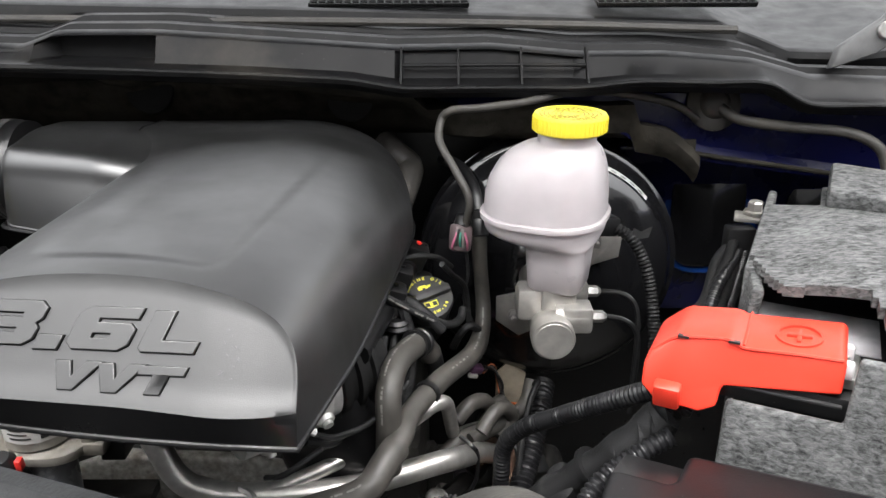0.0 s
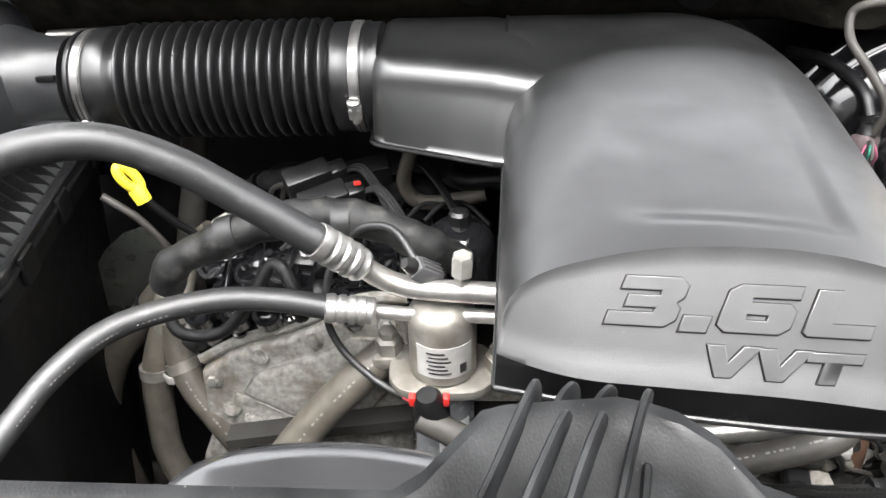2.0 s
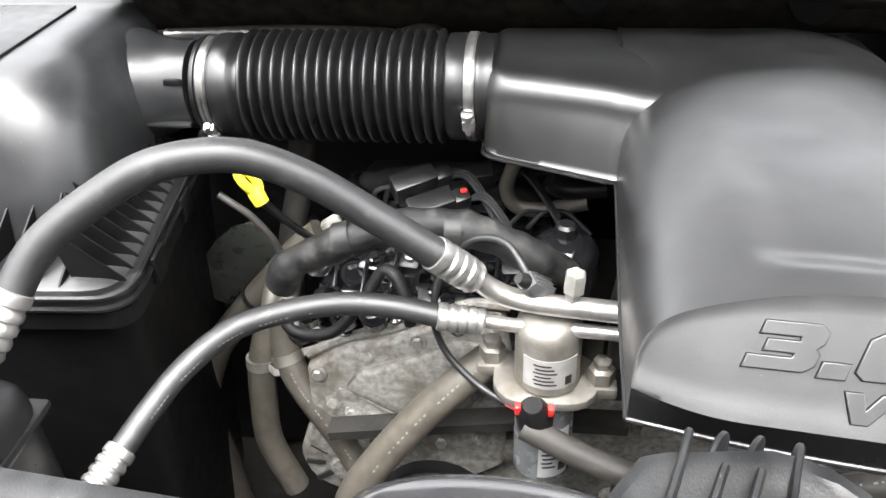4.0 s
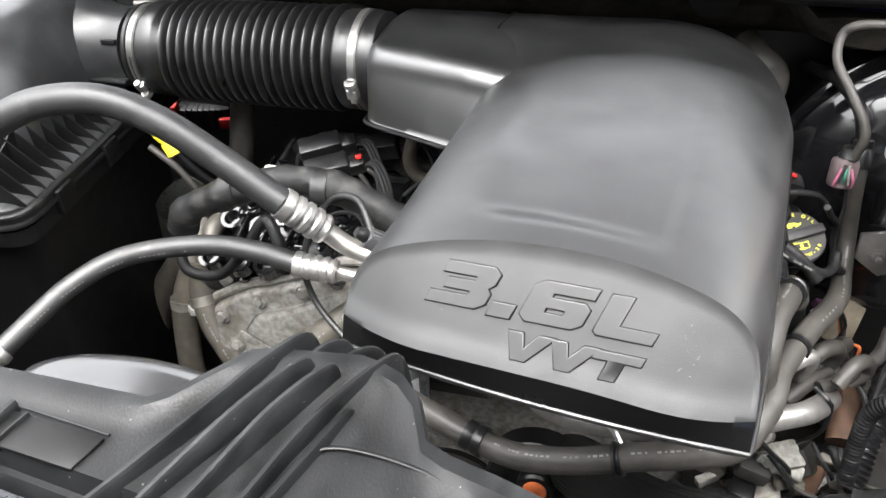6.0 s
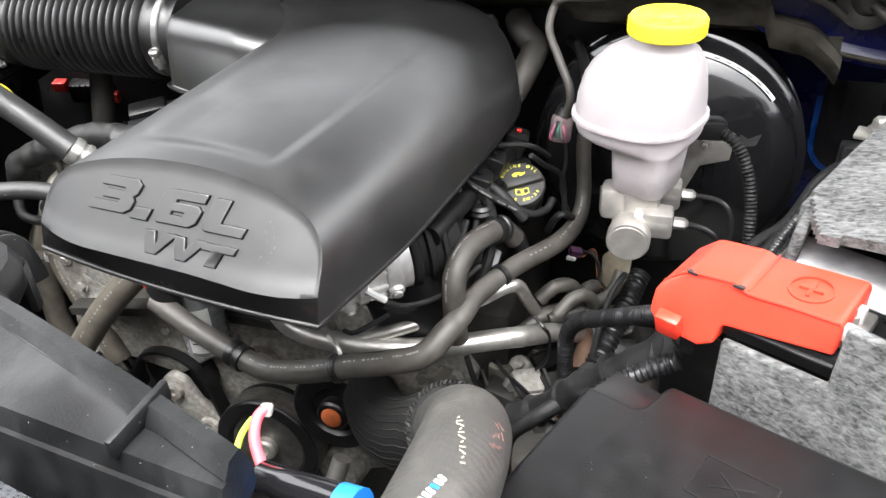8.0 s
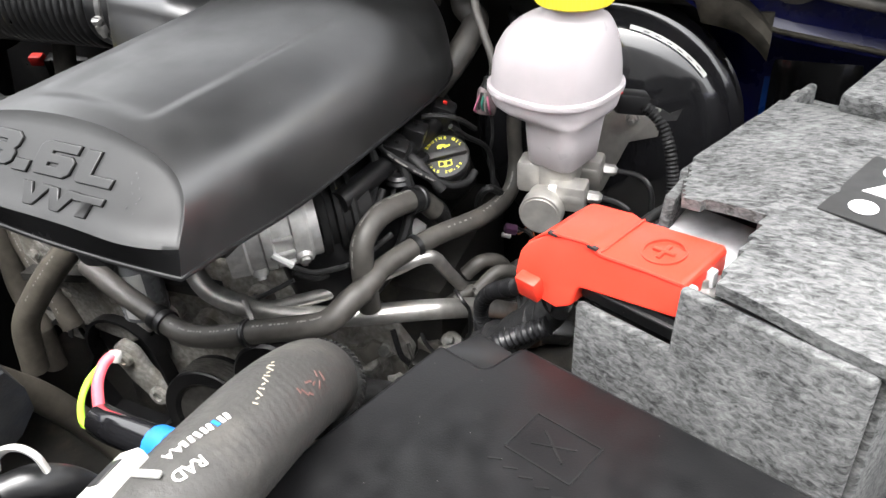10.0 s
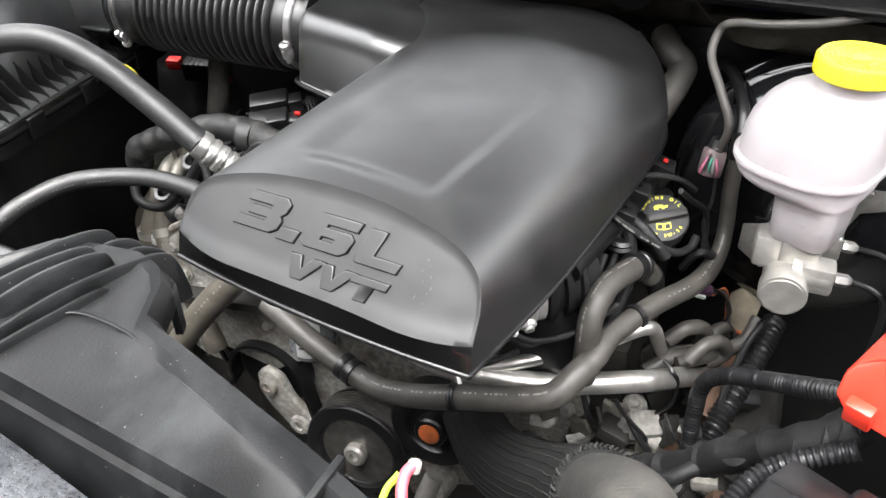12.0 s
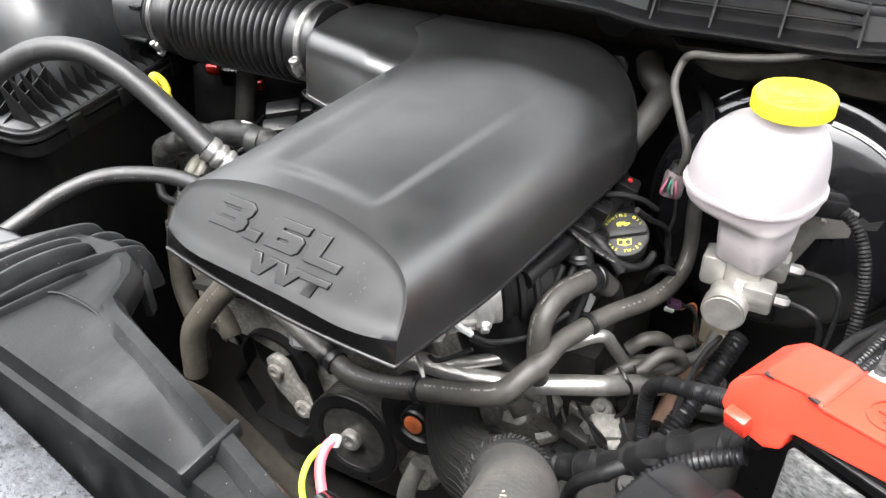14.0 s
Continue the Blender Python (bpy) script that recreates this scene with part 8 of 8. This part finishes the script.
part("pulley", lathe([(0.0, -0.02), (0.040, -0.02), (0.042, -0.016), (0.042, 0.010), (0.038, 0.012), (0.0, 0.008)], axis((-0.510, 0.765, 0.870), (0, -1, 0)) @ Matrix.Diagonal((1.36, 1.36, 1, 1)), 32), BLACK, ten)


def ribbon(pts, w, t):
    """A flat belt along points at one depth."""
    path = [Vector(p) for p in pts]
    bm = bmesh.new()
    rings = []
    for i, c in enumerate(path):
        d = (path[(i + 1) % len(path)] - path[i - 1]).normalized()
        n = Vector((-d.z, 0, d.x))
        rings.append([c + n * a + Vector((0, b, 0)) for a, b in ((-t, -w), (t, -w), (t, w), (-t, w))])
    rings.append(rings[0])
    skin(bm, rings, caps=False)
    return bm


loop = [(-0.510 + 0.061 * math.cos(a), 0.742, 0.870 + 0.061 * math.sin(a)) for a in (radians(10 + 17 * k) for k in range(12))]
loop += [(-0.60, 0.742, 0.80), (-0.57, 0.742, 0.74), (-0.48, 0.742, 0.725), (-0.436, 0.742, 0.76), (-0.438, 0.742, 0.82)]
single("drive_belt", ribbon(loop, 0.012, 0.0025), BLACK, "black ribbed rubber drive belt", "belt")
single("water_pump_belt_run", ribbon([(-0.62, 0.722, 1.005), (-0.50, 0.722, 1.025), (-0.40, 0.722, 1.040), (-0.30, 0.722, 1.040), (-0.30, 0.722, 1.034), (-0.40, 0.722, 1.034), (-0.50, 0.722, 1.019), (-0.62, 0.722, 0.999)], 0.012, 0.003), DARKMETAL, "straight upper run of a black drive belt", "belt")
single("lower_coolant_pipe", tube([(-0.53, 0.55, 0.98), (-0.52, 0.60, 0.90), (-0.50, 0.64, 0.80), (-0.46, 0.66, 0.72), (-0.42, 0.67, 0.66)], 0.020, 16), TANHOSE, "dusty grey-brown lower coolant hose", "hose")
single("power_steering_pump", lathe([(0.0, 0), (0.03, 0), (0.036, 0.01), (0.036, 0.09), (0, 0.09)], axis((-0.27, 0.74, 0.745), (0.1, 0.9, -0.1)), 24), CAST, "dusty cast aluminium pump body below the pulleys", "pump")
single("compressor_pipe", tube([(-0.235, 0.70, 0.83), (-0.245, 0.68, 0.79), (-0.25, 0.68, 0.73), (-0.24, 0.70, 0.66)], 0.013, 14), MCAST, "dull silver pipe elbow beside the idler pulley", "pipe")
